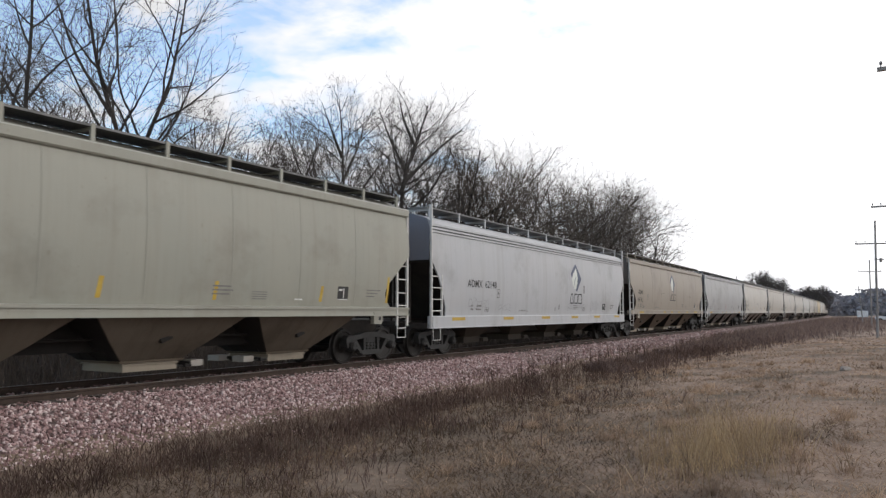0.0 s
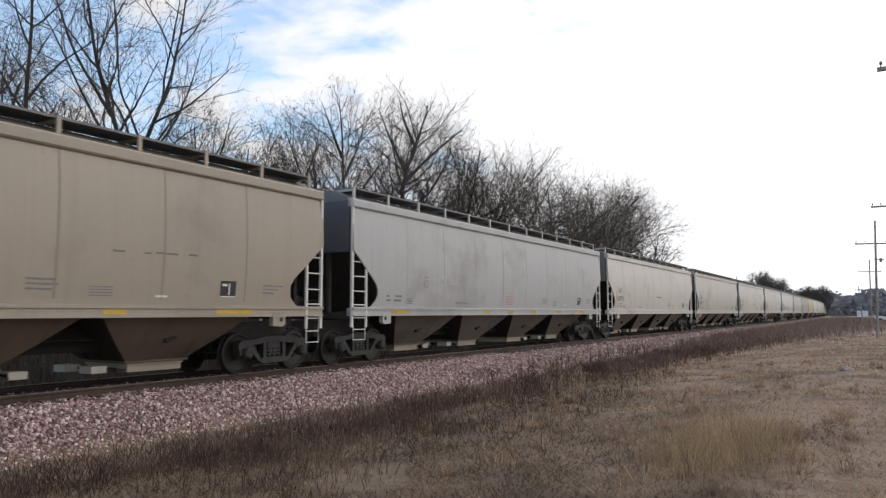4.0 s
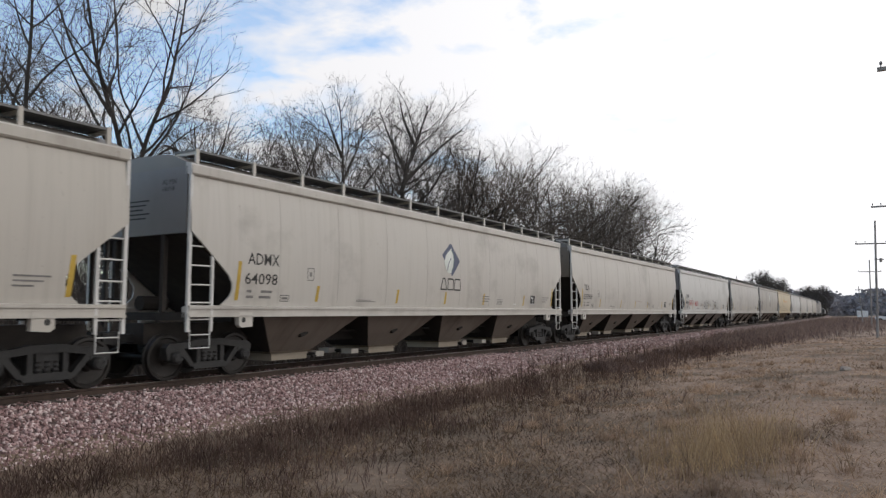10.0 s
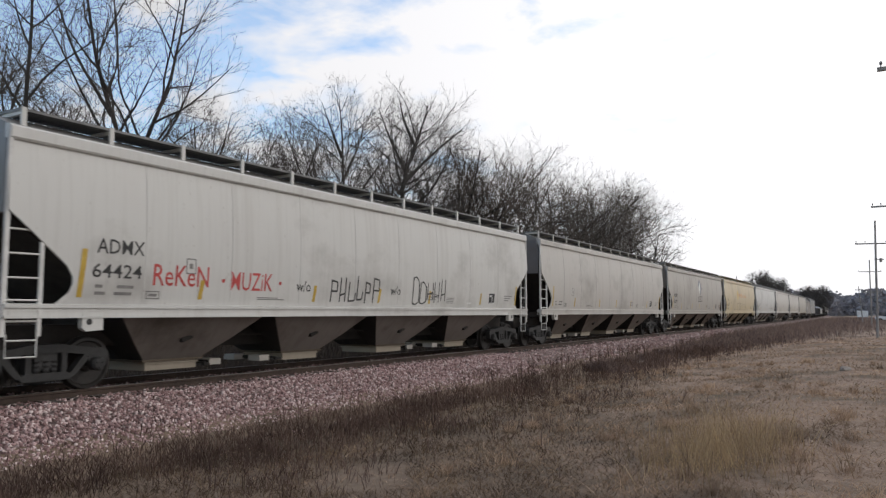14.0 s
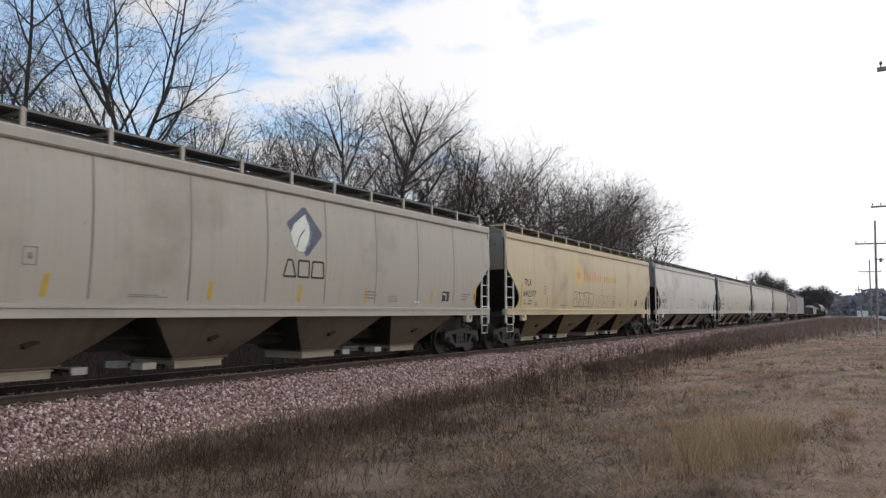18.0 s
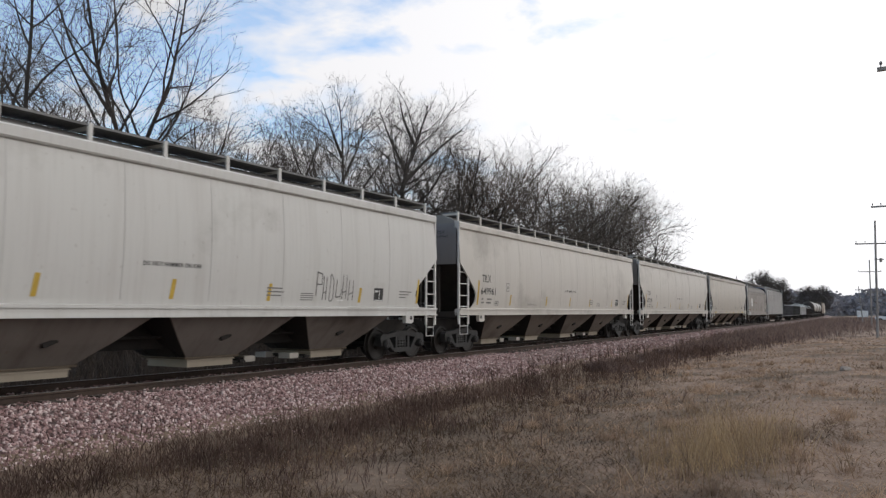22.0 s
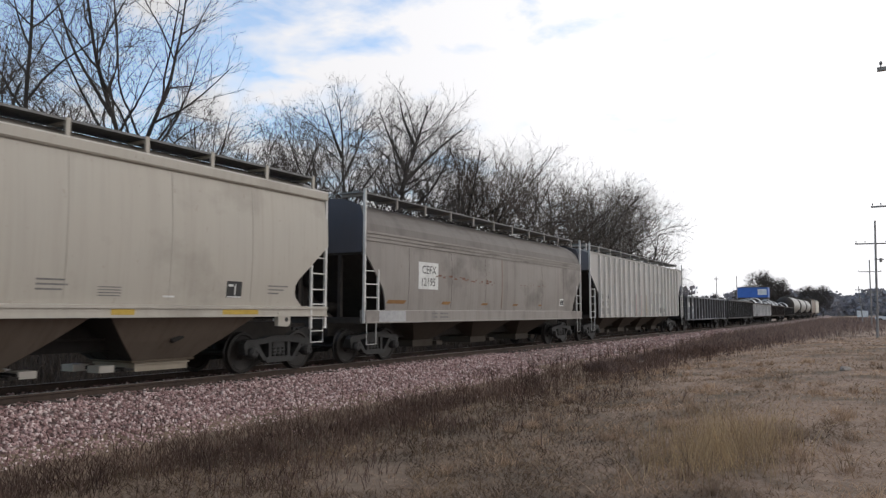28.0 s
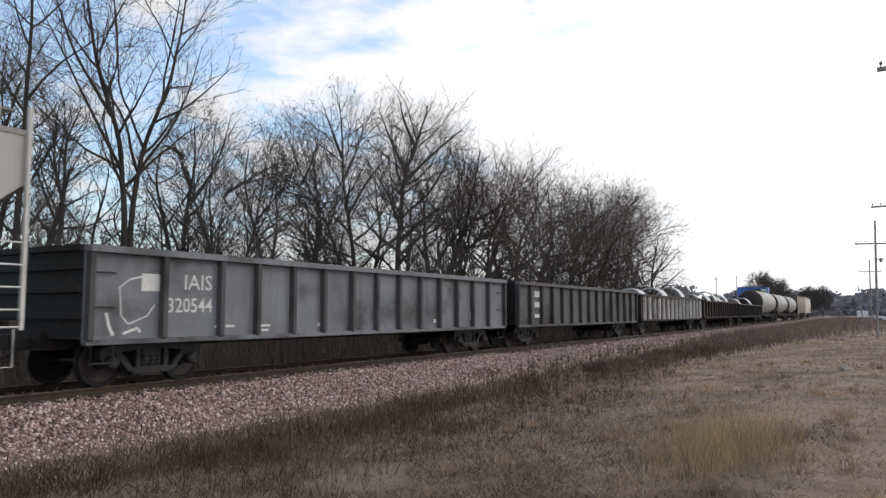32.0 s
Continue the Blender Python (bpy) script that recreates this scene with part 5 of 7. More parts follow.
# ---- a smooth-sided covered hopper with a deep side sill and rounded roof ----
def smooth_hopper(s, half, tint, sill, label, dirty=False, cut=((2.9, 0.0), (2.4, 0.45), (1.95, 0.85), (1.55, 0.98))):
    paint = PAINT_DIRTY if dirty else PAINT
    key = ("smooth", half, dirty)
    lo, hi = sill
    zs = [hi] + [z for z in (1.5, 1.75, 2.0, 2.2, 2.4, 2.65, 2.9, 3.2, 3.5) if z > hi + 0.05]
    band = 3.24 if dirty else 3.78

    def wide(z):
        return 1.60 - 0.045 * (z - 2.6) ** 2

    def cutz(z):
        pts = sorted(cut)
        if z >= pts[-1][0]:
            return 0.0
        if z <= pts[0][0]:
            return pts[0][1]
        for (z0, c0), (z1, c1) in zip(pts, pts[1:]):
            if z <= z1:
                return c0 + (c1 - c0) * (z - z0) / (z1 - z0)

    def core():
        m = Mesh()
        m.prism_x([(-half + 0.06, band + 0.2), (-half + 0.06, 2.95), (-half + 2.6, 1.2), (half - 2.6, 1.2), (half - 0.06, 2.95), (half - 0.06, band + 0.2)], -1.44, 1.44)
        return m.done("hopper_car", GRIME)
    car = car_root("hopper_car", shape((key, "core"), core), label, "covered hopper cars of the train", tint)

    def sheet():
        m = Mesh()
        levels = zs + [band]
        g = {}
        for j, z in enumerate(levels):
            c = half - cutz(z)
            for i in range(13):
                for k in (0, 1):
                    g[j, i, k] = len(m.v)
                    m.v.append((wide(z) - 0.04 * k, -c + 2 * c * i / 12, z))
        for j in range(len(levels) - 1):
            for i in range(12):
                for k in (0, 1):
                    m.f.append((g[j, i, k], g[j, i + 1, k], g[j + 1, i + 1, k], g[j + 1, i, k]))
            for i in (0, 12):
                m.f.append((g[j, i, 0], g[j + 1, i, 0], g[j + 1, i, 1], g[j, i, 1]))
        for i in range(12):
            for j in (0, len(levels) - 1):
                m.f.append((g[j, i, 0], g[j, i + 1, 0], g[j, i + 1, 1], g[j, i, 1]))
        return m.done("side_sheet", paint, smooth=True)

    def one_band(k):
        z = band + 0.10 * k
        return lambda: Mesh().prism_y([(1.40, z), (wide(z) + 0.025, z + 0.012), (wide(z) + 0.025, z + 0.075), (1.40, z + 0.095)], -half, half).done("side_band", paint)

    def roof():
        m = Mesh()
        z0 = band + 0.28
        rise = 4.46 - z0
        pts = [(1.53 * math.cos(q), z0 + rise * math.sin(q)) for q in [math.pi * i / 14 for i in range(15)]]
        m.prism_y([(1.53, z0 - 0.02)] + pts + [(-1.53, z0 - 0.02)], -half, half)
        return m.done("roof", paint)

    def sill_mesh():
        m = Mesh()
        m.prism_y([(1.42, hi), (1.42, lo), (1.63, lo), (1.63, lo + 0.03), (1.615, lo + 0.04), (1.615, hi - 0.02), (1.60, hi)], -half, half)
        return m.done("side_sill", paint)
    for rz in (0, 180):
        at = pose(0, 0, 0, 0, 0, rz)
        part("side_sheet", shape((key, "sheet"), sheet), car, at, tint=tint)
        for k in range(3):
            part("side_band", shape((key, "band", k), one_band(k)), car, at, tint=tint)
        part("side_sill", shape((key, "sill"), sill_mesh), car, at, tint=tint)
    part("roof", shape((key, "roof"), roof), car, tint=tuple(c * 0.62 for c in tint) if dirty else tint)
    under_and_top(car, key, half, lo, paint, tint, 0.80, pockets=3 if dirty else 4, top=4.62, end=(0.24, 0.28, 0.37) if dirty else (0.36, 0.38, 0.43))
    TRAIN.append((car, s))
    return car, wide


def under_and_top(car, key, half, lo, paint, tint, reach, pockets, top, end_top=2.95, inset=1.15, end=(0.36, 0.38, 0.43)):
    """Running boards, ends, ladders, pockets and trucks shared by the other hopper kinds."""
    def walkway():
        return Mesh().box(0.55, 1.28, -half + 0.2, half - 0.1, top - 0.045, top).done("walkway", GRATE)

    def bracket():
        return Mesh().box(1.24, 1.29, -0.035, 0.035, top - 0.32, top + 0.01).box(0.5, 1.26, -0.03, 0.03, top - 0.12, top - 0.045).done("walkway_bracket", paint)

    def end_sheet():
        return Mesh().prism_y([(-1.47, end_top), (1.47, end_top), (1.50, 3.9), (1.40, 4.2), (0.9, 4.38), (0.4, 4.43), (-0.4, 4.43), (-0.9, 4.38), (-1.40, 4.2), (-1.50, 3.9)], half - 0.02, half + 0.012).done("end_sheet", paint)

    def slope():
        return Mesh().prism_x([(half - 0.02, end_top), (half - 0.02, end_top - 0.06), (half - 2.5, 1.16), (half - 2.55, 1.22)], -1.42, 1.42).done("slope_sheet", GRIME)

    def end_frame():
        m = Mesh()
        m.box(-1.55, 1.55, half - 0.16, half, lo, lo + 0.16)
        m.box(-0.4, 0.4, half - 3.2, half + 0.06, 0.72, 1.08)
        for x in (-0.7, 0.7):
            m.box(x - 0.05, x + 0.05, half - 0.12, half - 0.02, lo + 0.1, end_top)
        m.tube([(0.2, half - 0.9, 1.5), (0.2, half - 0.25, 1.5)], 0.16, 10)
        return m.done("end_frame", GRIME)

    def stiles():
        return Mesh().box(1.52, 1.59, half - 0.02, half + 0.04, lo, top).box(1.55, 1.61, half - 0.60, half - 0.55, lo, 2.5).done("ladder", PAINT_CHALK)

    def rung():
        return Mesh().tube([(1.585, -0.57, 0), (1.56, 0.02, 0)], 0.016, 5).done("rung", PAINT_CHALK)

    def stirrup():
        return Mesh().tube([(1.58, half - 0.5, lo + 0.02), (1.58, half - 0.5, 0.52), (1.56, half - 0.1, 0.52), (1.56, half - 0.1, lo + 0.02)], 0.016, 5).done("stirrup", PAINT_CHALK)

    def pocket():
        m = Mesh()
        w = (2 * half - 5.0) / pockets / 2 - 0.05
        m.rings([[(x, y, 1.24) for x, y in ((-1.42, -w), (1.42, -w), (1.42, w), (-1.42, w))], [(x, y, 0.5) for x, y in ((-0.6, -0.5), (0.6, -0.5), (0.6, 0.5), (-0.6, 0.5))]])
        return m.done("hopper_pocket", HOPPER_DIRT)

    def gate():
        return Mesh().box(-0.62, 0.62, -0.6, 0.6, 0.30, 0.50).box(0.3, 0.75, 0.62, 1.0, 0.32, 0.44).done("outlet_gate", HOPPER_DIRT)
    for rz in (0, 180):
        at = pose(0, 0, 0, 0, 0, rz)
        part("walkway", shape((key, "walkway"), walkway), car, at, label="dark grated running board")
        # the end sheets' shade is put into a darker, bluer tint
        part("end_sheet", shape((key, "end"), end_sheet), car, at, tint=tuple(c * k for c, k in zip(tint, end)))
        part("slope_sheet", shape((key, "slope"), slope), car, at)
        part("end_frame", shape((key, "end_frame"), end_frame), car, at)
        part("coupler", coupler_mesh(reach), car, at @ Matrix.Translation((0, half, 0)))
        for sx in (1, -1):
            mir = at @ Matrix.Diagonal((sx, 1, 1, 1))
            ld = part("ladder", shape((key, "stiles"), stiles), car, mir)
            part("stirrup", shape((key, "stirrup"), stirrup), ld)
            for z in (2.45, 2.1, 1.75, 1.4, lo + 0.05):
                part("rung", shape((key, "rung"), rung), ld, (0, half, z))
        for i in range(11):
            part("walkway_bracket", shape((key, "bracket"), bracket), car, pose(0, -half + 0.35 + (2 * half - 0.7) * i / 10, 0, 0, 0, rz), tint=tint)
    part("centre_sill", shape((key, "centre_sill"), lambda: Mesh().box(-0.36, 0.36, -half + 3.0, half - 3.0, 0.60, 1.2).done("centre_sill", GRIME)), car)
    span = 2 * half - 5.0
    for i in range(pockets):
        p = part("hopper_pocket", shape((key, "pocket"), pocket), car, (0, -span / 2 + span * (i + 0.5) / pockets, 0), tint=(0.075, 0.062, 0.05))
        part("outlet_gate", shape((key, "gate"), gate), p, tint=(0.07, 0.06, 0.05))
    for y in (-half + inset, half - inset):
        truck(car, y, WHEELS)


# ---- a flat-sided covered hopper with outside posts ----
RIBS = (-8.17, -7.36, -6.56, -5.68, -4.8, -4.02, -3.05, -2.08, -1.1, 0.02, 1.09, 2.07, 3.0, 4.04, 4.84, 5.7, 6.6, 7.41, 8.17)


def ribbed_hopper(s, half, tint, label):
    key = "ribbed"

    def core():
        m = Mesh()
        m.prism_x([(-half + 0.06, 4.2), (-half + 0.06, 3.35), (-half + 2.9, 1.15), (half - 2.9, 1.15), (half - 0.06, 3.35), (half - 0.06, 4.2)], -1.40, 1.40)
        return m.done("hopper_car", GRIME)
    car = car_root("hopper_car", shape("ribbed_core", core), label, "covered hopper cars of the train", tint)
    cut = [(-half, 4.20), (-half, 3.39), (-half + 1.42, 2.25), (-half + 1.42, 1.10), (half - 1.42, 1.10), (half - 1.42, 2.25), (half, 3.39), (half, 4.20)]

    def sheet():
        return Mesh().prism_x(cut, 1.46, 1.50).done("side_sheet", PAINT)

    def roof():
        return Mesh().prism_y([(-1.52, 4.16), (1.52, 4.16), (1.54, 4.24), (0.7, 4.42), (-0.7, 4.42), (-1.54, 4.24)], -half, half).done("roof", PAINT)

    def post(z0):
        return lambda: Mesh().prism_y([(1.50, z0), (1.61, z0 + 0.06), (1.61, 4.12), (1.50, 4.18)], -0.045, 0.045).done("side_post", PAINT)

    def hatch():
        return Mesh().prism_y([(-0.4, 4.4), (0.4, 4.4), (0.3, 4.52), (-0.3, 4.52)], -half + 0.8, half - 0.8).done("trough_hatch", PAINT)
    for rz in (0, 180):
        part("side_sheet", shape("ribbed_sheet", sheet), car, pose(0, 0, 0, 0, 0, rz), tint=tint)
        for y in RIBS:
            part("side_post", shape("side_post", post(1.10)), car, pose(0, y if rz == 0 else -y, 0, 0, 0, rz), tint=tuple(min(1, c * 1.5) for c in tint))
    part("roof", shape("ribbed_roof", roof), car, tint=tint)
    part("trough_hatch", shape("ribbed_hatch", hatch), car, tint=tint)
    under_and_top(car, key, half, 1.08, PAINT, tint, 0.75, 4, 4.62, end_top=3.35, inset=1.45)
    TRAIN.append((car, s))
    return car


# ---- a mill gondola ----
GON_PAINT = car_paint("weathered_gondola_paint", dirt=(0.038, 0.032, 0.029), amount=1.9, streak=1.0, rough=0.7, gloss=0.2)


def gondola(s, half, tint, label, posts, post_tint=None, low=0.80, high=2.52):
    key = ("gon", half, low, high)

    def floor():
        m = Mesh()
        m.box(-1.46, 1.46, -half + 0.06, half - 0.06, 1.02, 1.12)
        m.box(-0.36, 0.36, -half - 0.06, half + 0.06, 0.68, 1.04)
        for y in (-half + 1.9, 0, half - 1.9):
            m.box(-1.44, 1.44, y - 0.14, y + 0.14, 0.84, 1.03)
        return m.done("gondola_car", GRIME)
    car = car_root("gondola_car", shape((key, "floor"), floor), label, "gondola cars of the train", tint)

    def wall():
        return Mesh().prism_x([(-half, high - 0.1), (-half, low + 0.02), (-half + 2.6, low + 0.02), (-half + 3.0, low - 0.02), (half - 3.0, low - 0.02), (half - 2.6, low + 0.02), (half, low + 0.02), (half, high - 0.1)], 1.46, 1.50).done("side_wall", GON_PAINT)

    def cap():
        return Mesh().box(1.42, 1.66, -half, half, high - 0.12, high).done("top_rail", GON_PAINT)

    def sill():
        return Mesh().box(1.48, 1.59, -half, half, low, low + 0.09).done("side_sill", GON_PAINT)

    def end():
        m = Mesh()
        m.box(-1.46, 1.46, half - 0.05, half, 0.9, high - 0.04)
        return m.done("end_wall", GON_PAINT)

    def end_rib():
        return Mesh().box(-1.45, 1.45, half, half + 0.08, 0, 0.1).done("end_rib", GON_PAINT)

    def post():
        return Mesh().prism_y([(1.50, low), (1.64, low + 0.10), (1.64, high - 0.12), (1.50, high - 0.12)], -0.05, 0.05).done("side_post", GON_PAINT)

    def grab():
        return Mesh().tube([(1.50, -0.02, 0), (1.56, 0.0, 0), (1.56, 0.42, 0), (1.50, 0.44, 0)], 0.014, 5).done("grab_iron", STEEL_DARK)

    def step():
        return Mesh().tube([(1.55, half - 0.55, low), (1.55, half - 0.55, 0.48), (1.55, half - 0.12, 0.48), (1.55, half - 0.12, low)], 0.018, 5).done("stirrup", STEEL_DARK)
    for rz in (0, 180):
        at = pose(0, 0, 0, 0, 0, rz)
        part("side_wall", shape((key, "wall"), wall), car, at, tint=tint)
        part("top_rail", shape((key, "cap"), cap), car, at, tint=tint)
        part("side_sill", shape((key, "sill"), sill), car, at, tint=tint)
        # end walls and ribs: side colour cut to near-black, shade in the tint
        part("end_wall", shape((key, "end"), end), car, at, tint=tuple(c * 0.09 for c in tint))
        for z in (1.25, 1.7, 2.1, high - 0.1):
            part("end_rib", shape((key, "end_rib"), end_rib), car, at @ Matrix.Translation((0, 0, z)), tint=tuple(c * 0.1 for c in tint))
        part("coupler", coupler_mesh(0.62), car, at @ Matrix.Translation((0, half, 0)))
        for y in posts:
            part("side_post", shape((key, "post"), post), car, at @ Matrix.Translation((0, y if rz == 0 else -y, 0)), tint=post_tint or tuple(c * 0.5 for c in tint))
        for sx in (1, -1):
            mir = at @ Matrix.Diagonal((sx, 1, 1, 1))
            part("stirrup", shape((key, "step"), step), car, mir)
            for z in (1.45, 2.05):
                part("grab_iron", shape("grab", grab), car, mir @ Matrix.Translation((0, half - 0.55, z)))
    for y in (-half + 1.75, half - 1.75):
        truck(car, y, WHEELS)
    TRAIN.append((car, s))
    return car


def tank_car(s, half, tint, label):
    def shell():
        prof = [(-half, 0.0), (-half + 0.06, 0.6), (-half + 0.25, 1.1), (-half + 0.55, 1.42), (-half + 0.8, 1.5)]
        prof = prof + [(-half * 0.33, 1.5), (-half * 0.33, 1.515), (-half * 0.33 + 0.12, 1.515), (-half * 0.33 + 0.12, 1.5)] + [(-a, r) for a, r in reversed(prof)]
        return Mesh().disc_stack(prof, 36, "y", (0, 0, 2.62)).done("tank_car", PAINT, smooth=True)
    car = car_root("tank_car", shape(("tank", half), shell), label, "tank cars of the train", tint)

    # near-black covers on both heads: dirt and shadow-side shade put into the colour
    def head():
        prof = [(-half - 0.005, 0.0), (-half + 0.055, 0.605), (-half + 0.245, 1.106), (-half + 0.545, 1.427), (-half + 0.80, 1.508), (-half + 0.82, 1.508)]
        return Mesh().disc_stack(prof, 36, "y", (0, 0, 2.62)).done("tank_head", GRIME, smooth=True)

    def under():
        m = Mesh()
        for sy in (-1, 1):
            m.box(-0.4, 0.4, sy * (half + 0.4), sy * (half - 3.4), 0.72, 1.12)
            m.prism_y([(-1.3, 1.12), (1.3, 1.12), (1.25, 1.9), (-1.25, 1.9)], sy * (half - 1.6), sy * (half - 1.9))
            m.box(-1.5, 1.5, sy * (half + 0.3), sy * (half + 0.15), 0.9, 1.2)
        m.box(-1.42, -1.3, -half - 0.2, half + 0.2, 1.0, 1.1).box(1.3, 1.42, -half - 0.2, half + 0.2, 1.0, 1.1)
        return m.done("underframe", GRIME)

    def dome():
        m = Mesh()
        m.disc_stack([(4.05, 0.5), (4.3, 0.5), (4.34, 0.44), (4.4, 0.42)], 18, "z")
        m.box(-0.9, 0.9, -0.8, 0.8, 4.1, 4.14)
        for x in (-0.9, 0.9):
            for y in (-0.8, 0.8):
                m.tube([(x, y, 4.0), (x, y, 4.75)], 0.025, 5)
            m.tube([(x, -0.8, 4.75), (x, 0.8, 4.75)], 0.025, 5)
        return m.done("dome", GRIME)
    part("underframe", shape(("tank_under", half), under), car)
    part("dome", shape("tank_dome", dome), car)
    for rz in (0, 180):
        part("tank_head", shape(("tank_head", half), head), car, pose(0, 0, 0, 0, 0, rz), label="black tank head, dirt and shade in its colour")
        part("coupler", coupler_mesh(0.9), car, pose(0, 0, 0, 0, 0, rz) @ Matrix.Translation((0, half, 0)))
    for y in (-half + 1.5, half - 1.5):
        truck(car, y, WHEELS)
    TRAIN.append((car, s))
    return car


# ---- the train, car by car: centres of the cars in metres along the track at the start ----
CREAM, TAN, BROWN, GREY, WHITE, YELLOWISH, GREEN = (0.52, 0.495, 0.45), (0.43, 0.398, 0.345), (0.31, 0.27, 0.22), (0.385, 0.388, 0.388), (0.55, 0.545, 0.52), (0.535, 0.445, 0.285), (0.31, 0.31, 0.262)
MID = [7.58, 28.46, 49.3, 70.12, 90.99, 111.98, 133.0, 153.96, 175.1, 196.1, 217.12, 238.12, 259.25, 280.34, 301.37, 322.29, 341.86, 361.0, 379.89, 397.07, 414.6, 432.8, 451.0, 469.0, 487.0, 505.0, 524.5, 545.5]
L0, R0 = -H + 1.48, H
SEAM_YS = [-7.3, -5.2, -3.1, -1.0, 1.0, 3.1, 5.2, 7.3]


def numbered(car, top, low, at=round_at, y=L0, z=2.38, ink=None):
    """Reporting mark over the car's number, at the fore end of the side."""
    lettering(car, top, y + 0.04, z, 0.265, ink or INK, at, 0.90)
    lettering(car, low, y - 0.04, z - 0.42, 0.25, ink or INK, at, 1.18)


def end_lettering(car, top, low):
    """Small mark and number high on the fore end, over rows of unreadable stencil."""
    for words, z in ((top, 3.92), (low, 3.78)):
        cu = bpy.data.curves.new("lettering", "FONT")
        cu.body, cu.size, cu.resolution_u = words, 0.15, 1
        tmp = bpy.data.objects.new("lettering", cu)
        me = bpy.data.meshes.new_from_object(tmp)
        bpy.data.objects.remove(tmp)
        for v in me.vertices:
            v.co = (0.72 + v.co.x, -H - 0.006, z + v.co.y)
        me.materials.clear()
        me.materials.append(INK)
        part("end_lettering", me, car)
    for k in range(5):
        part("end_stencil", shape(("end_stencil", k), lambda: Mesh().add([(-0.35, -H - 0.005, 3.62 - 0.09 * k), (0.35 - 0.1 * (k % 3), -H - 0.005, 3.62 - 0.09 * k), (0.35 - 0.1 * (k % 3), -H - 0.005, 3.65 - 0.09 * k), (-0.35, -H - 0.005, 3.65 - 0.09 * k)], [(0, 1, 2, 3)]).done("end_stencil", INK, fix=False)), car)


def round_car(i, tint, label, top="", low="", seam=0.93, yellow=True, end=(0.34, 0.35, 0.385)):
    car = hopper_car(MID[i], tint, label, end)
    if top:
        numbered(car, top, low)
        end_lettering(car, top, low)
    data_marks(car, round_at, L0, R0, yellow=yellow)
    seams(car, round_at, SEAM_YS, 1.58, 4.14, tuple(c * seam for c in tint), 0.03 if seam > 0.85 else 0.05)
    return car


def sill_strips(car):
    """Yellow reflectors lying in the groove of the side sill."""
    for y, w in ((-8.1, 0.9), (-2.53, 0.45), (-0.62, 0.45), (1.4, 0.47), (3.96, 0.47), (6.5, 1.0)):
        marks("reflector", [oblong(y, 1.315, w, 0.10)], YELLOW, car, lambda z: 1.604, "yellow reflective strip on the sill")


def warning(car, y):
    """A line of small stencilled words half-way along the side."""
    lettering(car, "DO NOT HAMMER ON CAR", y, 2.22, 0.085, INK, round_at, 0.93)


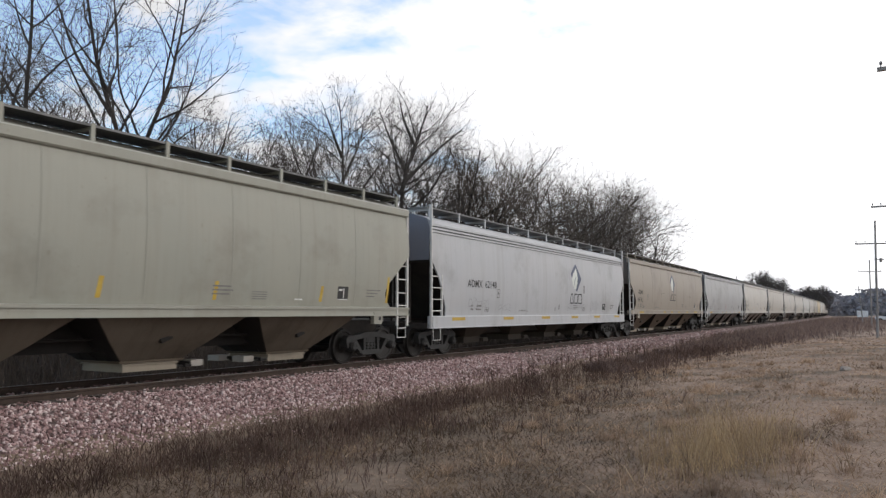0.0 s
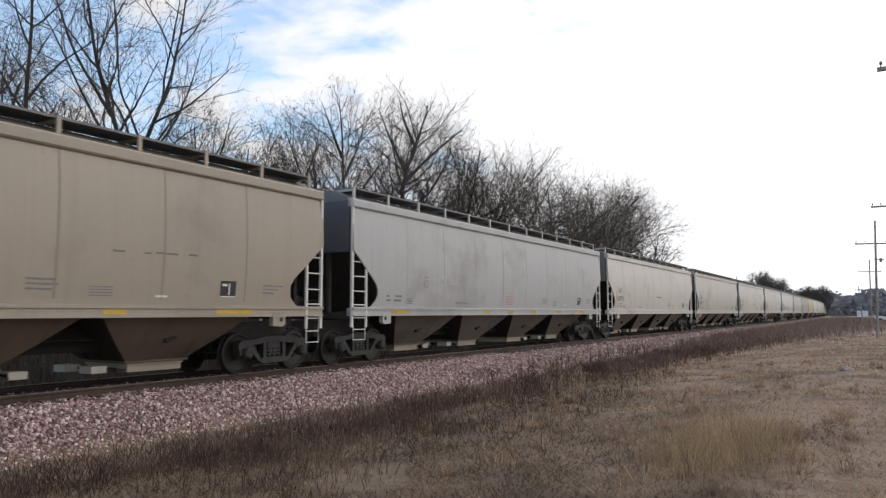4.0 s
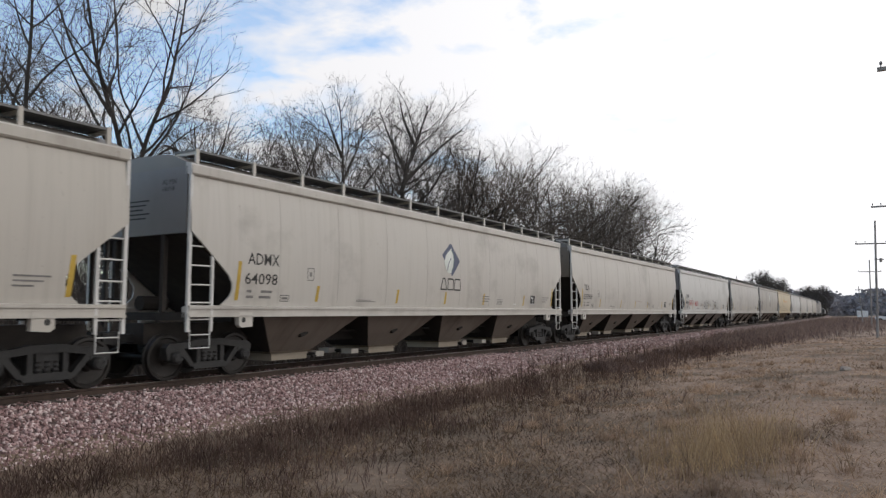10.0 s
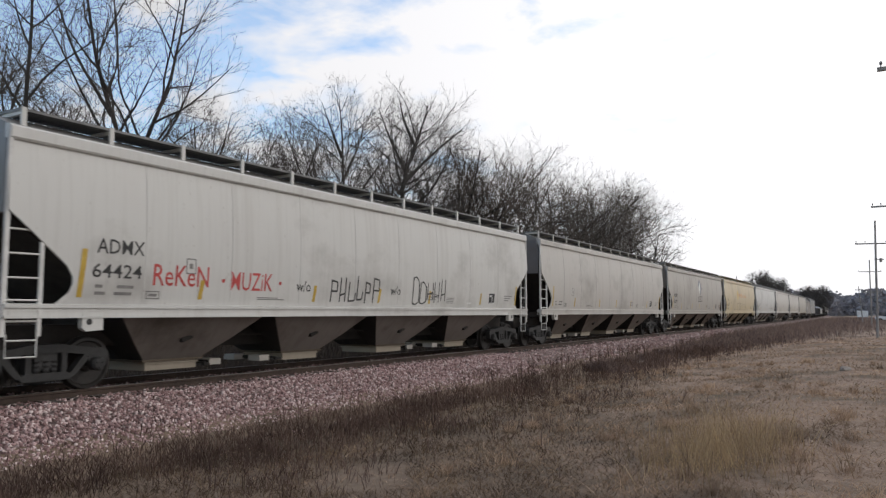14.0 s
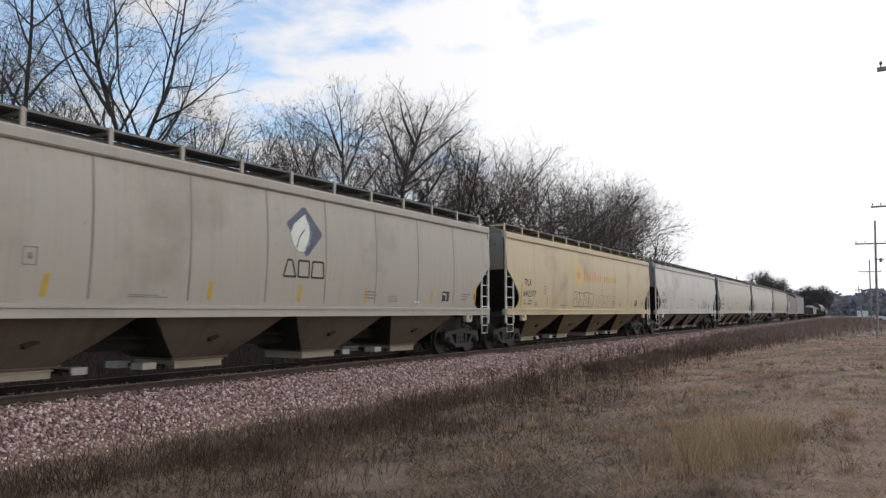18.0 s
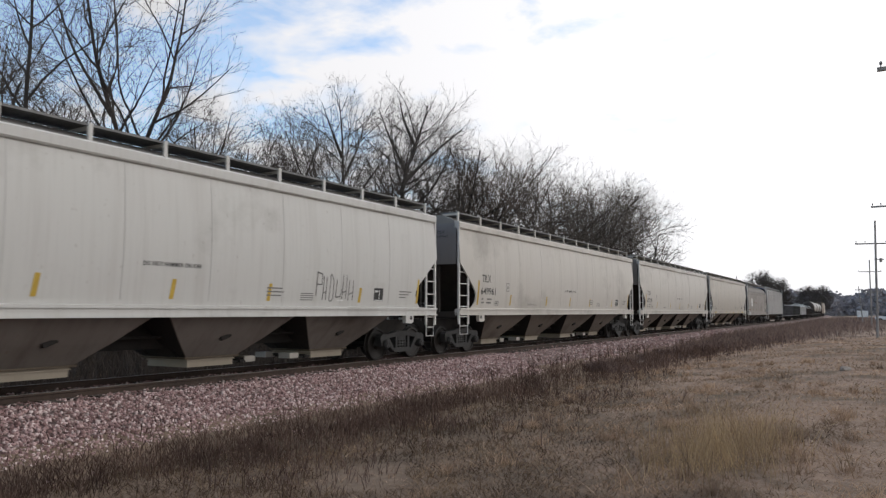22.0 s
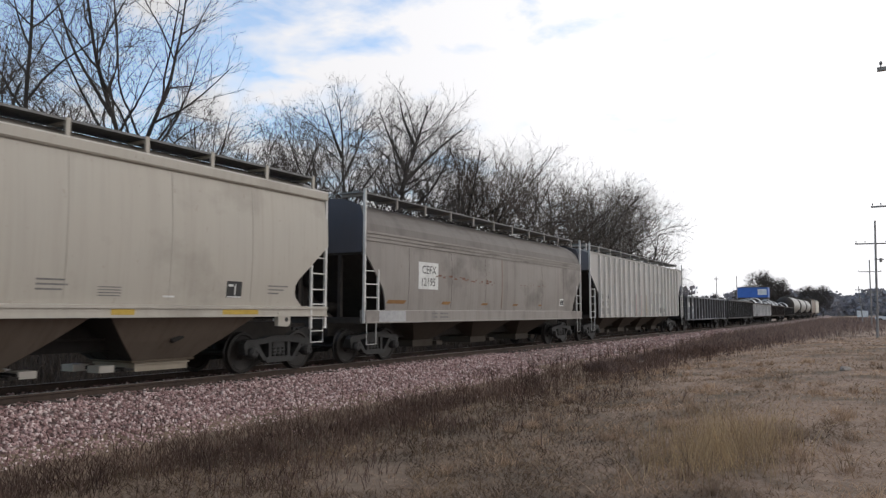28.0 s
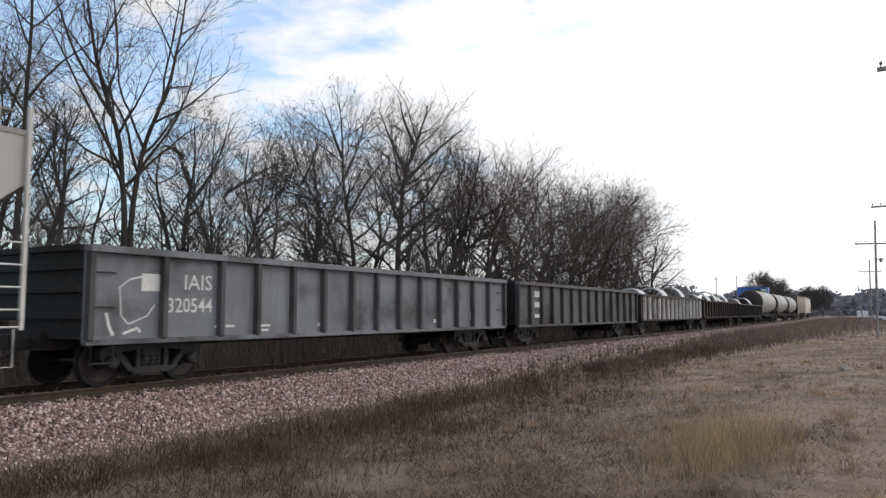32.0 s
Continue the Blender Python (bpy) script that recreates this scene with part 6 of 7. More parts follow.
def make_train():
    round_car(0, GREEN, "grey-green round-sided covered hopper car, lightly soiled")
    car, wide = smooth_hopper(MID[1], 9.75, (0.45, 0.46, 0.475), (0.87, 1.25), "pale blue-grey covered hopper car with a deep white sill", cut=((2.8, 0.0), (2.55, 0.32), (1.36, 0.95), (1.25, 0.90)))
    lettering(car, "ADMX  62148", -7.52, 2.19, 0.26, INK, wide, 1.0)
    leaf_logo(car, wide, 2.6, 2.88, 0.86)
    data_marks(car, wide, -7.3, 9.5, low=1.35, yellow=False)
    for y in (-8.6, -4.9, -1.4, 1.9, 4.9, 8.0):
        marks("reflector", [oblong(y, 1.10, 0.85, 0.10)], YELLOW, car, lambda z: 1.618, "yellow reflective strip on the sill")
    for seed, y, z, w, h, n in ((3, -7.4, 1.5, 1.4, 0.34, 5), (31, -5.2, 1.42, 0.9, 0.26, 3), (4, 1.5, 1.5, 1.0, 0.3, 4), (32, 2.9, 1.55, 0.8, 0.2, 3), (33, 4.6, 1.45, 1.1, 0.45, 4)):
        marks("spray_marks", scrawl(seed, y, z, w, h, n, 0.02), INK_FAINT, car, wide, "faded grey spray scribble")
    marks("scuff", [oblong(3.55, 2.22, 0.13, 0.34), oblong(0.55, 1.48, 0.10, 0.2), oblong(0.15, 1.42, 0.07, 0.14)], INK_GREY, car, wide, "dark scuff on the paint", each=True)
    car = round_car(2, BROWN, "brown-stained tan covered hopper car with a faded emblem", "ADMX", "63192", seam=0.78, yellow=False)
    sill_strips(car)
    marks("scuff", [oblong(y, z, w, 0.035) for y, z, w in ((-3.3, 2.47, 0.3), (-2.75, 2.50, 0.16), (-2.3, 2.52, 0.14), (-1.1, 2.55, 0.07), (4.1, 2.42, 0.24), (4.75, 2.42, 0.16), (5.0, 2.44, 0.5), (5.75, 2.45, 0.22))], INK_DUSK, car, round_at, "dark scuff on the paint", each=True)
    leaf_logo(car, round_at, -0.06, 3.22, 0.84)
    car = round_car(3, GREY, "plain light grey covered hopper car", yellow=False, end=(0.20, 0.21, 0.27))
    sill_strips(car)
    lettering(car, "CAUTION", -0.70, 2.02, 0.075, INK_PINK, round_at, 1.0, "faded red stencilled word")
    marks("stencil", [oblong(-0.72 - 0.1 * (k % 2), 1.63 + 0.09 * k, 0.55 + 0.2 * (k % 2), 0.045) for k in range(4)], INK_PINK, car, round_at, "faded red stencil line too small to read", each=True)
    marks("stencil", [oblong(-6.7 + 0.36 * k, 2.22, 0.26, 0.24) for k in range(3)] + [oblong(-5.45 + 0.3 * k, 2.22, 0.2, 0.24) for k in range(4)], INK_FAINT, car, round_at, "faint grey reporting mark worn past reading", each=True)
    car = round_car(4, CREAM, "cream covered hopper car with dark stencilled number", "TILX", "650315")
    warning(car, -0.55)
    round_car(5, (0.475, 0.445, 0.395), "tan dusty covered hopper car", "TILX", "642199")
    car = round_car(6, CREAM, "off-white covered hopper car with a dark leaf emblem", "ADMX", "64098")
    leaf_logo(car, round_at, 0.4, 3.0, 0.72)
    car = round_car(7, CREAM, "cream covered hopper car with grimy seams", "TILX", "635909", end=(0.33, 0.31, 0.28))
    marks("rust_streak", stroke([(-0.2, 1.97), (0.5, 1.98), (1.4, 1.94)], 0.035), INK_RUST_PALE, car, round_at, "thin brown scrape along the side")
    car = round_car(8, WHITE, "white covered hopper car with red and black spray tags", "ADMX", "64424")
    lettering(car, "ReKeN", -7.15, 1.86, 0.42, INK_RED, round_at, 0.80, "red spray-can writing")
    lettering(car, "MUZiK", -5.25, 1.82, 0.40, INK_RED, round_at, 0.76, "red spray-can writing")
    for y in (-5.42, -3.75):
        marks("paint_dot", [ring_poly(y, 2.0, 0.045, 8)], INK_RED, car, round_at)
    for y in (-3.2, 0.62):
        lettering(car, "w/o", y, 1.84, 0.26, INK, round_at, 0.9, "black spray-can writing")
    marks("black_tag", tall_tag(9, -1.95, 1.62, 2.1, 0.62, 6, 0.045), INK, car, round_at, "black spray-can tag of tall narrow strokes")
    marks("black_tag", tall_tag(15, 1.75, 1.66, 2.0, 0.66, 5, 0.04), INK, car, round_at, "black spray-can tag of tall narrow strokes")
    round_car(9, (0.47, 0.45, 0.415), "off-white covered hopper car with visible vertical seams", seam=0.72)
    car = round_car(10, (0.38, 0.356, 0.315), "pale tan covered hopper car with a blue leaf emblem", "ADMX", "63721", seam=0.62, end=(0.46, 0.44, 0.43))
    leaf_logo(car, round_at, 0.22, 3.24, 0.82)
    car = round_car(11, YELLOWISH, "pale yellow covered hopper car with a faded orange sun emblem", "TILX", "642377", end=(0.46, 0.52, 0.72))
    marks("logo", [ring_poly(-2.35, 3.02, 0.47)], INK_GOLD, car, round_at, "yellow ring with an orange centre")
    marks("logo_centre", [ring_poly(-2.38, 3.0, 0.17)], INK_ORANGE, car, on_plate(round_at))
    for k, (y, w, h) in enumerate(((-0.55, 0.34, 0.5), (-0.1, 0.26, 0.34), (0.26, 0.2, 0.34), (0.54, 0.26, 0.34), (0.9, 0.32, 0.5), (1.32, 0.26, 0.34), (1.68, 0.26, 0.34), (2.35, 0.2, 0.32), (2.66, 0.24, 0.32), (3.0, 0.2, 0.32), (3.3, 0.22, 0.32), (3.62, 0.24, 0.32), (3.96, 0.24, 0.32))):
        marks("logo_block", [oblong(y - 1.12, 2.82, w * 0.58, h * 0.9, 0.03)], INK_ORANGE, car, round_at)
    marks("outline_tag", block_tag(-2.95, 1.60, 2.6, 0.66, 4, 0.024), INK, car, round_at, "thin grey outline graffiti")
    marks("outline_tag", block_tag(0.5, 1.60, 2.5, 0.58, 4, 0.016), INK_GREY, car, round_at, "pale grey outline graffiti")
    car = round_car(12, WHITE, "white covered hopper car with grey graffiti", "TILX", "650132")
    warning(car, -0.6)
    marks("outline_tag", tall_tag(23, 4.25, 1.68, 1.5, 0.60, 6, 0.032), INK_GREY, car, round_at, "grey spray-can tag of tall narrow strokes")
    warning(round_car(13, CREAM, "cream-white covered hopper car with grey smudges", "TILX", "649961"), -0.58)
    warning(round_car(14, CREAM, "cream covered hopper car with clean sides", "TILX", "650291", end=(0.25, 0.25, 0.26)), -0.72)
    car = round_car(15, TAN, "beige covered hopper car with yellow sill strips", yellow=False)
    sill_strips(car)
    car, wide = smooth_hopper(MID[16], 8.18, (0.300, 0.276, 0.253), (1.07, 1.42), "dirty grey-brown covered hopper car with soot stains", dirty=True)
    marks("number_panel", [oblong(-5.6, 2.04, 1.12, 0.80)], INK_WHITE, car, wide, "white number panel")
    lettering(car, "CEFX", -5.43, 2.50, 0.25, INK, on_plate(wide), 1.0)
    lettering(car, "12195", -5.49, 2.14, 0.25, INK, on_plate(wide), 1.0)
    marks("rust_patch", [oblong(y, 1.60, w, h, 0.1) for y, w, h in ((-7.2, 0.9, 0.10), (-4.25, 0.5, 0.09), (-1.6, 0.45, 0.07), (0.9, 0.4, 0.06), (3.3, 0.3, 0.06))], INK_RUST, car, wide, "rust stain", True)
    r = random.Random(4)
    marks("rust_patch", [oblong(-4.6 + 0.17 * k + r.uniform(-0.1, 0.1), 2.46 - 0.006 * k + r.uniform(-0.05, 0.05), r.uniform(0.06, 0.22), r.uniform(0.02, 0.07), 0.03) for k in range(24)], INK_SCRAPE, car, wide, "rusty scrape", True)
    marks("rust_patch", [oblong(1.6 + 0.3 * k + r.uniform(-0.1, 0.1), 2.38 + r.uniform(-0.03, 0.03), r.uniform(0.05, 0.2), r.uniform(0.012, 0.03)) for k in range(9)], INK_SCRAPE, car, wide, "thin rusty scrape", True)
    seams(car, wide, (-6.1, -3.63, -1.28, 3.66, 6.0), 1.46, 3.2, (0.10, 0.085, 0.075), 0.022)
    seams(car, wide, (0.01,), 1.46, 3.2, (0.19, 0.14, 0.11), 0.10)
    marks("plate", [oblong(5.6, 1.62, 0.40, 0.30)], INK_WHITE, car, wide)
    marks("plate_mark", [oblong(5.64, 1.66, 0.15, 0.2), oblong(5.82, 1.66, 0.14, 0.2)], INK, car, on_plate(wide), each=True)
    marks("sill_panel", [oblong(-7.6, 1.10, 1.3, 0.30)], INK_FAINT, car, lambda z: 1.618, "paler repainted patch on the sill")
    marks("stencil", [oblong(-4.9, 1.30 - 0.11 * k, 0.34, 0.05) for k in range(2)] + [oblong(-4.4, 1.30 - 0.11 * k, 0.5, 0.05) for k in range(2)], INK_GREY, car, lambda z: 1.618, each=True)
    car = ribbed_hopper(MID[17], 9.62, (0.43, 0.415, 0.395), "grey covered hopper car with outside posts")
    flat = flat_side
    for w, y in (("C", -8.0), ("R", -7.68), ("D", -7.2), ("X", -6.86)):
        lettering(car, w, y, 2.02, 0.24, INK, flat)
    for w, y in (("1", -8.0), ("0", -7.86), ("0", -7.63), ("7", -7.18), ("3", -6.9)):
        lettering(car, w, y, 1.68, 0.24, INK, flat)
    marks("stencil", [oblong(-7.95, 1.5 - 0.1 * k, 0.5, 0.05) for k in range(3)] + [oblong(-7.0, 1.5 - 0.1 * k, 0.5, 0.05) for k in range(3)], INK_GREY, car, flat, each=True)
    marks("plate", [oblong(4.13, 1.33, 0.56, 0.32)], INK_WHITE, car, flat)
    marks("plate_mark", [oblong(4.16, 1.36, 0.22, 0.26), oblong(4.43, 1.36, 0.22, 0.26)], INK, car, on_plate(flat), each=True)
    marks("repainted_patch", [oblong(1.15, 1.84, 0.56, 0.76), oblong(2.12, 1.40, 0.82, 1.1), oblong(3.13, 1.9, 0.70, 0.6)], INK_PATCH, car, flat, "grey repainted patch", True)
    marks("repainted_patch", [oblong(3.15, 1.33, 0.80, 0.31)], INK_GREY, car, flat, "dark repainted patch")
    marks("post_paint", [oblong(-2.125, 1.17, 0.09, 1.18), oblong(-1.145, 1.17, 0.09, 1.18)], INK_PINK, car, lambda z: 1.612, "faded red paint on the post", True)
    marks("post_paint", [oblong(-0.025, 1.17, 0.09, 1.18)], INK_OCHRE, car, lambda z: 1.612, "faded ochre paint on the post")
    posts = [-8.17 + d for d in (0.06, 1.57, 2.97, 4.0, 5.13, 6.22, 7.35, 8.42, 9.5, 10.6, 11.72, 12.8, 13.86, 15.0, 16.28)]
    STEELBLUE = (0.235, 0.250, 0.272)
    car = gondola(MID[18], 8.17, STEELBLUE, "dull grey steel gondola car with white lettering", posts, (0.10, 0.10, 0.105))
    lettering(car, "IAIS", -6.10, 1.80, 0.31, INK_WHITE, flat, 1.05)
    lettering(car, "320544", -6.48, 1.36, 0.29, INK_WHITE, flat, 0.94)
    marks("sign", [oblong(-7.05, 1.75, 0.42, 0.32)], INK_WHITE, car, flat, "white placard")
    marks("outline_tag", stroke([(-7.6, 0.95), (-7.68, 1.1), (-7.75, 1.35)], 0.06), INK_WHITE, car, flat, "pale spray mark")
    marks("outline_tag", stroke([(-7.4, 0.98), (-7.1, 1.08), (-7.05, 1.0)], 0.05), INK_WHITE, car, flat, "pale spray mark")
    marks("outline_tag", stroke([(-7.3, 1.95), (-7.5, 1.8), (-7.45, 1.3), (-7.3, 1.15), (-6.9, 1.3), (-6.75, 1.5)], 0.025) + stroke([(-7.3, 1.95), (-7.0, 2.02), (-6.8, 1.95)], 0.035), INK_WHITE, car, flat, "pale graffiti outline")
    marks("stencil", [oblong(-4.2, 1.05, 0.5, 0.05), oblong(-4.2, 0.95, 0.45, 0.05), oblong(-5.3, 1.05, 0.2, 0.05), oblong(-5.0, 1.05, 0.25, 0.05), oblong(-2.1, 1.03, 0.12, 0.08), oblong(3.3, 1.05, 0.12, 0.1), oblong(5.6, 1.1, 0.3, 0.3)], INK_WHITE, car, flat, each=True)
    posts2 = [-7.9 + 15.8 * k / 14 for k in range(15)]
    car = gondola(MID[19], 7.9, (0.15, 0.15, 0.148), "dark grey gondola car with pale number patches", posts2, (0.07, 0.07, 0.07))
    marks("stencil", [oblong(-6.2, 1.95, 0.5, 0.24), oblong(-6.2, 1.55, 0.6, 0.22), oblong(-6.2, 1.15, 0.5, 0.14)], INK_WHITE, car, flat, each=True)
    car = gondola(MID[20], 8.4, (0.07, 0.055, 0.05), "dark gondola car with white-painted posts and scrap", posts2, (0.85, 0.84, 0.82), 0.85, 2.4)
    load(MID[20], 3)
    car = gondola(MID[21], 8.5, (0.075, 0.06, 0.055), "dark brown gondola car loaded with curved scrap sheets", posts2, None, 0.9, 2.3)
    load(MID[21], 5)
    car = gondola(MID[22], 8.3, (0.06, 0.058, 0.058), "black gondola car with scrap", posts2, None, 0.9, 2.2)
    load(MID[22], 2)
    for i in (23, 24, 25):
        tank_car(MID[i], 8.1, (0.34, 0.34, 0.32), "grey tank car with dark ends")
    round_car(26, (0.20, 0.15, 0.11), "dark brown covered hopper car")
    round_car(27, (0.60, 0.57, 0.50), "pale cream covered hopper car at the end of the train")


def flat_side(z):
    return 1.50


INK_FAINT = simple("washed_out_spray_paint", (0.27, 0.27, 0.28), (0.40, 0.40, 0.40), 0.7, 0, 9)
INK_PINK = simple("washed_out_red_paint", (0.38, 0.22, 0.21), (0.44, 0.30, 0.29), 0.7, 0, 9)
INK_GOLD = simple("faded_gold_paint", (0.50, 0.37, 0.10), (0.60, 0.47, 0.20), 0.6, 0, 5)
INK_PATCH = simple("grey_touch_up_paint", (0.22, 0.215, 0.21), (0.33, 0.32, 0.31), 0.7, 0, 3)
INK_OCHRE = simple("faded_ochre_paint", (0.30, 0.23, 0.13), (0.40, 0.32, 0.20), 0.7, 0, 5)
INK_SCRAPE = simple("dark_red_rust", (0.13, 0.065, 0.045), (0.22, 0.13, 0.10), 0.9, 0, 6)
INK_RUST = simple("rust_stain", (0.17, 0.085, 0.030), (0.26, 0.14, 0.05), 0.9, 0, 6)
INK_RUST_PALE = simple("pale_rust_bleed", (0.38, 0.30, 0.27), (0.46, 0.41, 0.37), 0.8, 0, 4)
SCRAP = simple("pale_scrap_sheet", (0.38, 0.38, 0.38), (0.62, 0.62, 0.61), 0.5, 0.2, 3)


def load(s, n):
    """Curved pale sheets lying in a gondola: they ride along as things of their own."""
    def hoop():
        m = Mesh()
        arc = [(1.15 * math.cos(math.pi * i / 12), 1.55 + 1.55 * math.sin(math.pi * i / 12)) for i in range(13)]
        inner = [(0.94 * x, 1.55 + 0.94 * (z - 1.55)) for x, z in reversed(arc)]
        return m.prism_y(arc + inner, -0.55, 0.55).done("scrap_sheet", SCRAP, smooth=True)
    span = 15.2
    for k in range(n):
        ob = tagged(new("scrap_sheet", shape("hoop", hoop)), "pale curved steel sheet lying in a gondola", "scrap metal", "scrap sheets in the gondolas")
        ob.scale = (1.0, 1.0 + 0.3 * (k % 2), 0.92 + 0.06 * (k % 3))
        RIDING.append((ob, s - span / 2 + span * (k + 0.5) / n))


RIDING = []
make_train()


# ---- beyond the train and across the field ----
POLE_WOOD = simple("grey_pole_wood", (0.18, 0.165, 0.15), (0.30, 0.28, 0.255), 0.9, 0, 4, 0.01, stretch=(1, 1, 0.1))


def utility_pole(x, y, height, lean, arms, label, bracket=False):
    base = ground_z(x, y)
    ob = tagged(new("utility_pole", Mesh().tube([(0, 0, -0.5), (0, 0, height)], [0.09, 0.06], 10).done("utility_pole", POLE_WOOD, smooth=True)), label, "utility pole", "utility poles beside the railway")
    ob.matrix_basis = pose(x, y, base, 0, lean, 0)
    for z, w in arms:
        a = part("crossarm", Mesh().box(-w, w, -0.045, 0.045, z - 0.045, z + 0.045).done("crossarm", POLE_WOOD), ob)
        for u in (-w + 0.08, -w * 0.5, w * 0.5, w - 0.08):
            part("insulator", shape("insulator", lambda: Mesh().disc_stack([(0, 0.012), (0.05, 0.012), (0.05, 0.03), (0.10, 0.035), (0.13, 0.02)], 8, "z").done("insulator", GRATE)), a, (u, 0, z + 0.06))
    if bracket:
        part("transformer_bracket", Mesh().box(-0.1, 0.5, -0.03, 0.03, height - 2.73, height - 2.67).disc_stack([(height - 2.9, 0.09), (height - 2.62, 0.09)], 10, "z", (0.3, -0.15, 0)).done("transformer_bracket", POLE_WOOD), ob)


utility_pole(1.35, 20.0, 8.4, 0, [(7.46, 1.08)], "tall weathered wooden utility pole")
utility_pole(0.95, 46.0, 9.6, 0, [(7.4, 0.95)], "weathered wooden utility pole with a crossarm")
utility_pole(0.03, 59.0, 8.05, 1.2, [(6.45, 1.25)], "slightly leaning wooden utility pole", True)
utility_pole(-0.5, 100.0, 7.9, 0.5, [(6.5, 1.2), (4.1, 0.95)], "grey wooden utility pole with two crossarms")
utility_pole(-1.6, 118.0, 5.4, -4.0, [(4.9, 0.5)], "short leaning grey pole")
utility_pole(-24.3, 137.8, 8.9, 0, [(8.4, 0.4)], "thin pole behind the track")
utility_pole(-22.5, 148.3, 9.3, 0, [(9.0, 0.12)], "thin bare pole behind the track")


def far_woods():
    """A belt of distant bare trees along the horizon, built of many small upright slivers."""
    g = np.random.default_rng(33)
    xs, ys, hs, bs = [], [], [], []
    for a0, a1, d0, d1, n, h0, h1 in ((-9, 16, 400, 600, 330, 9, 15), (-60, -9, 260, 420, 90, 8, 13), (16, 60, 300, 600, 120, 9, 15)):
        for _ in range(n):
            a = math.radians(g.uniform(a0, a1)); d = g.uniform(d0, d1); h = g.uniform(h0, h1)
            cx, cy = d * math.sin(a), d * math.cos(a)
            k = 230
            q = g.normal(0, 1, (k, 2))
            z = g.uniform(0, 0.86, k) * h
            wide = np.sqrt(np.maximum(0.1, 1 - (z / h) ** 3))
            xs += list(cx + q[:, 0] * h * 0.32 * wide); ys += list(cy + q[:, 1] * h * 0.24)
            bs += list(z); hs += list(g.uniform(0.06, 0.12, k) * h)
    xs, ys, bs, hs = map(np.array, (xs, ys, bs, hs))
    blades("far_woods", (xs, ys, bs - 0.8, hs, hs * 1.5, np.full(len(xs), 0.35)), FARTREE, "distant belt of bare woods in painted haze grey on the horizon", "woods", 34)


# paler than the near twigs: distance haze is mixed into this base colour
FARTREE = simple("haze_grey_twigs", (0.21, 0.20, 0.21), (0.27, 0.258, 0.27), 1.0, 0, 0.05)
far_woods()
for x, y, h, k in ((-23.5, 189, 12.0, 2), (-20.5, 196, 10.5, 2), (-27.0, 192, 9.0, 5), (-24.0, 172, 6.5, 5), (-27.0, 150, 6.0, 5), (-16.5, 300, 11.0, 2), (-22.0, 310, 12.0, 1)):
    tree(FAR, x, y, h, 50 * k + y, "dense bare tree far along the line")


def shed():
    """A blue sheet-metal shed with a white sign board."""
    blue = simple("blue_sheet_metal", (0.02, 0.09, 0.36), (0.035, 0.13, 0.46), 0.45, 0.0, 1.5)
    ob = tagged(new("shed", Mesh().box(-2.9, 2.9, -1.6, 1.6, 5.7, 7.75).done("shed", blue)), "blue sheet-metal shed behind the track", "shed")
    ob.matrix_basis = pose(-21.8, 165.0, -1.3, 0, 0, 0)
    part("sign_board", Mesh().box(1.0, 2.7, -1.68, -1.6, 6.2, 7.4).done("sign_board", INK_WHITE), ob, label="white sign board")
    part("lower_wall", Mesh().box(-2.8, 2.8, -1.5, 1.5, 0, 5.72).done("lower_wall", TIE_WOOD), ob, label="dark brown lower wall")
    part("roof", Mesh().prism_y([(-3.0, 7.75), (3.0, 7.75), (3.0, 7.8), (0, 7.95), (-3.0, 7.8)], -1.8, 1.8).done("roof", GRATE), ob)


shed()


def far_car(x, y, turn, label):
    """A parked pale car far down the field road."""
    white = simple("white_car_paint", (0.62, 0.62, 0.62), (0.75, 0.75, 0.75), 0.3, 0, 2)
    glass = simple("dark_car_glass", (0.02, 0.022, 0.025), (0.03, 0.033, 0.036), 0.1, 0, 2)
    body = Mesh().prism_x([(-2.2, 0.35), (2.2, 0.35), (2.25, 0.75), (1.6, 0.92), (-1.9, 0.95), (-2.25, 0.85)], -0.88, 0.88)
    ob = tagged(new("car", body.done("car", white)), label, "car", "parked cars")
    ob.matrix_basis = pose(x, y, ground_z(x, y), 0, 0, turn)
    part("cabin", Mesh().rings([[(sx * 0.82, sy, 0.93) for sx, sy in ((-1, -1.7), (1, -1.7), (1, 1.0), (-1, 1.0))], [(sx * 0.62, sy, 1.45) for sx, sy in ((-1, -1.2), (1, -1.2), (1, 0.3), (-1, 0.3))]]).done("cabin", glass), ob)
    part("roof", Mesh().box(-0.63, 0.63, -1.22, 0.32, 1.44, 1.49).done("roof", white), ob)
    for sx in (-0.8, 0.8):
        for sy in (-1.35, 1.35):
            part("wheel", shape("car_wheel", lambda: Mesh().disc_stack([(-0.1, 0.3), (-0.08, 0.33), (0.08, 0.33), (0.1, 0.3)], 16).done("wheel", GRIME)), ob, (sx, sy, 0.33))


far_car(2.1, 150, 80, "white parked car far off by the field")
far_car(6.0, 158, 95, "white parked car far off by the field")
sign = tagged(new("sign", Mesh().box(-0.75, 0.75, -0.03, 0.03, 1.0, 1.95).done("sign", INK_WHITE)), "small white board sign on posts", "sign")
sign.matrix_basis = pose(-1.8, 130, -0.35)
for u in (-0.6, 0.6):
    part("post", shape("sign_post", lambda: Mesh().box(-0.05, 0.05, -0.04, 0.04, 0, 1.2).done("post", POLE_WOOD)), sign, (u, 0.06, 0))


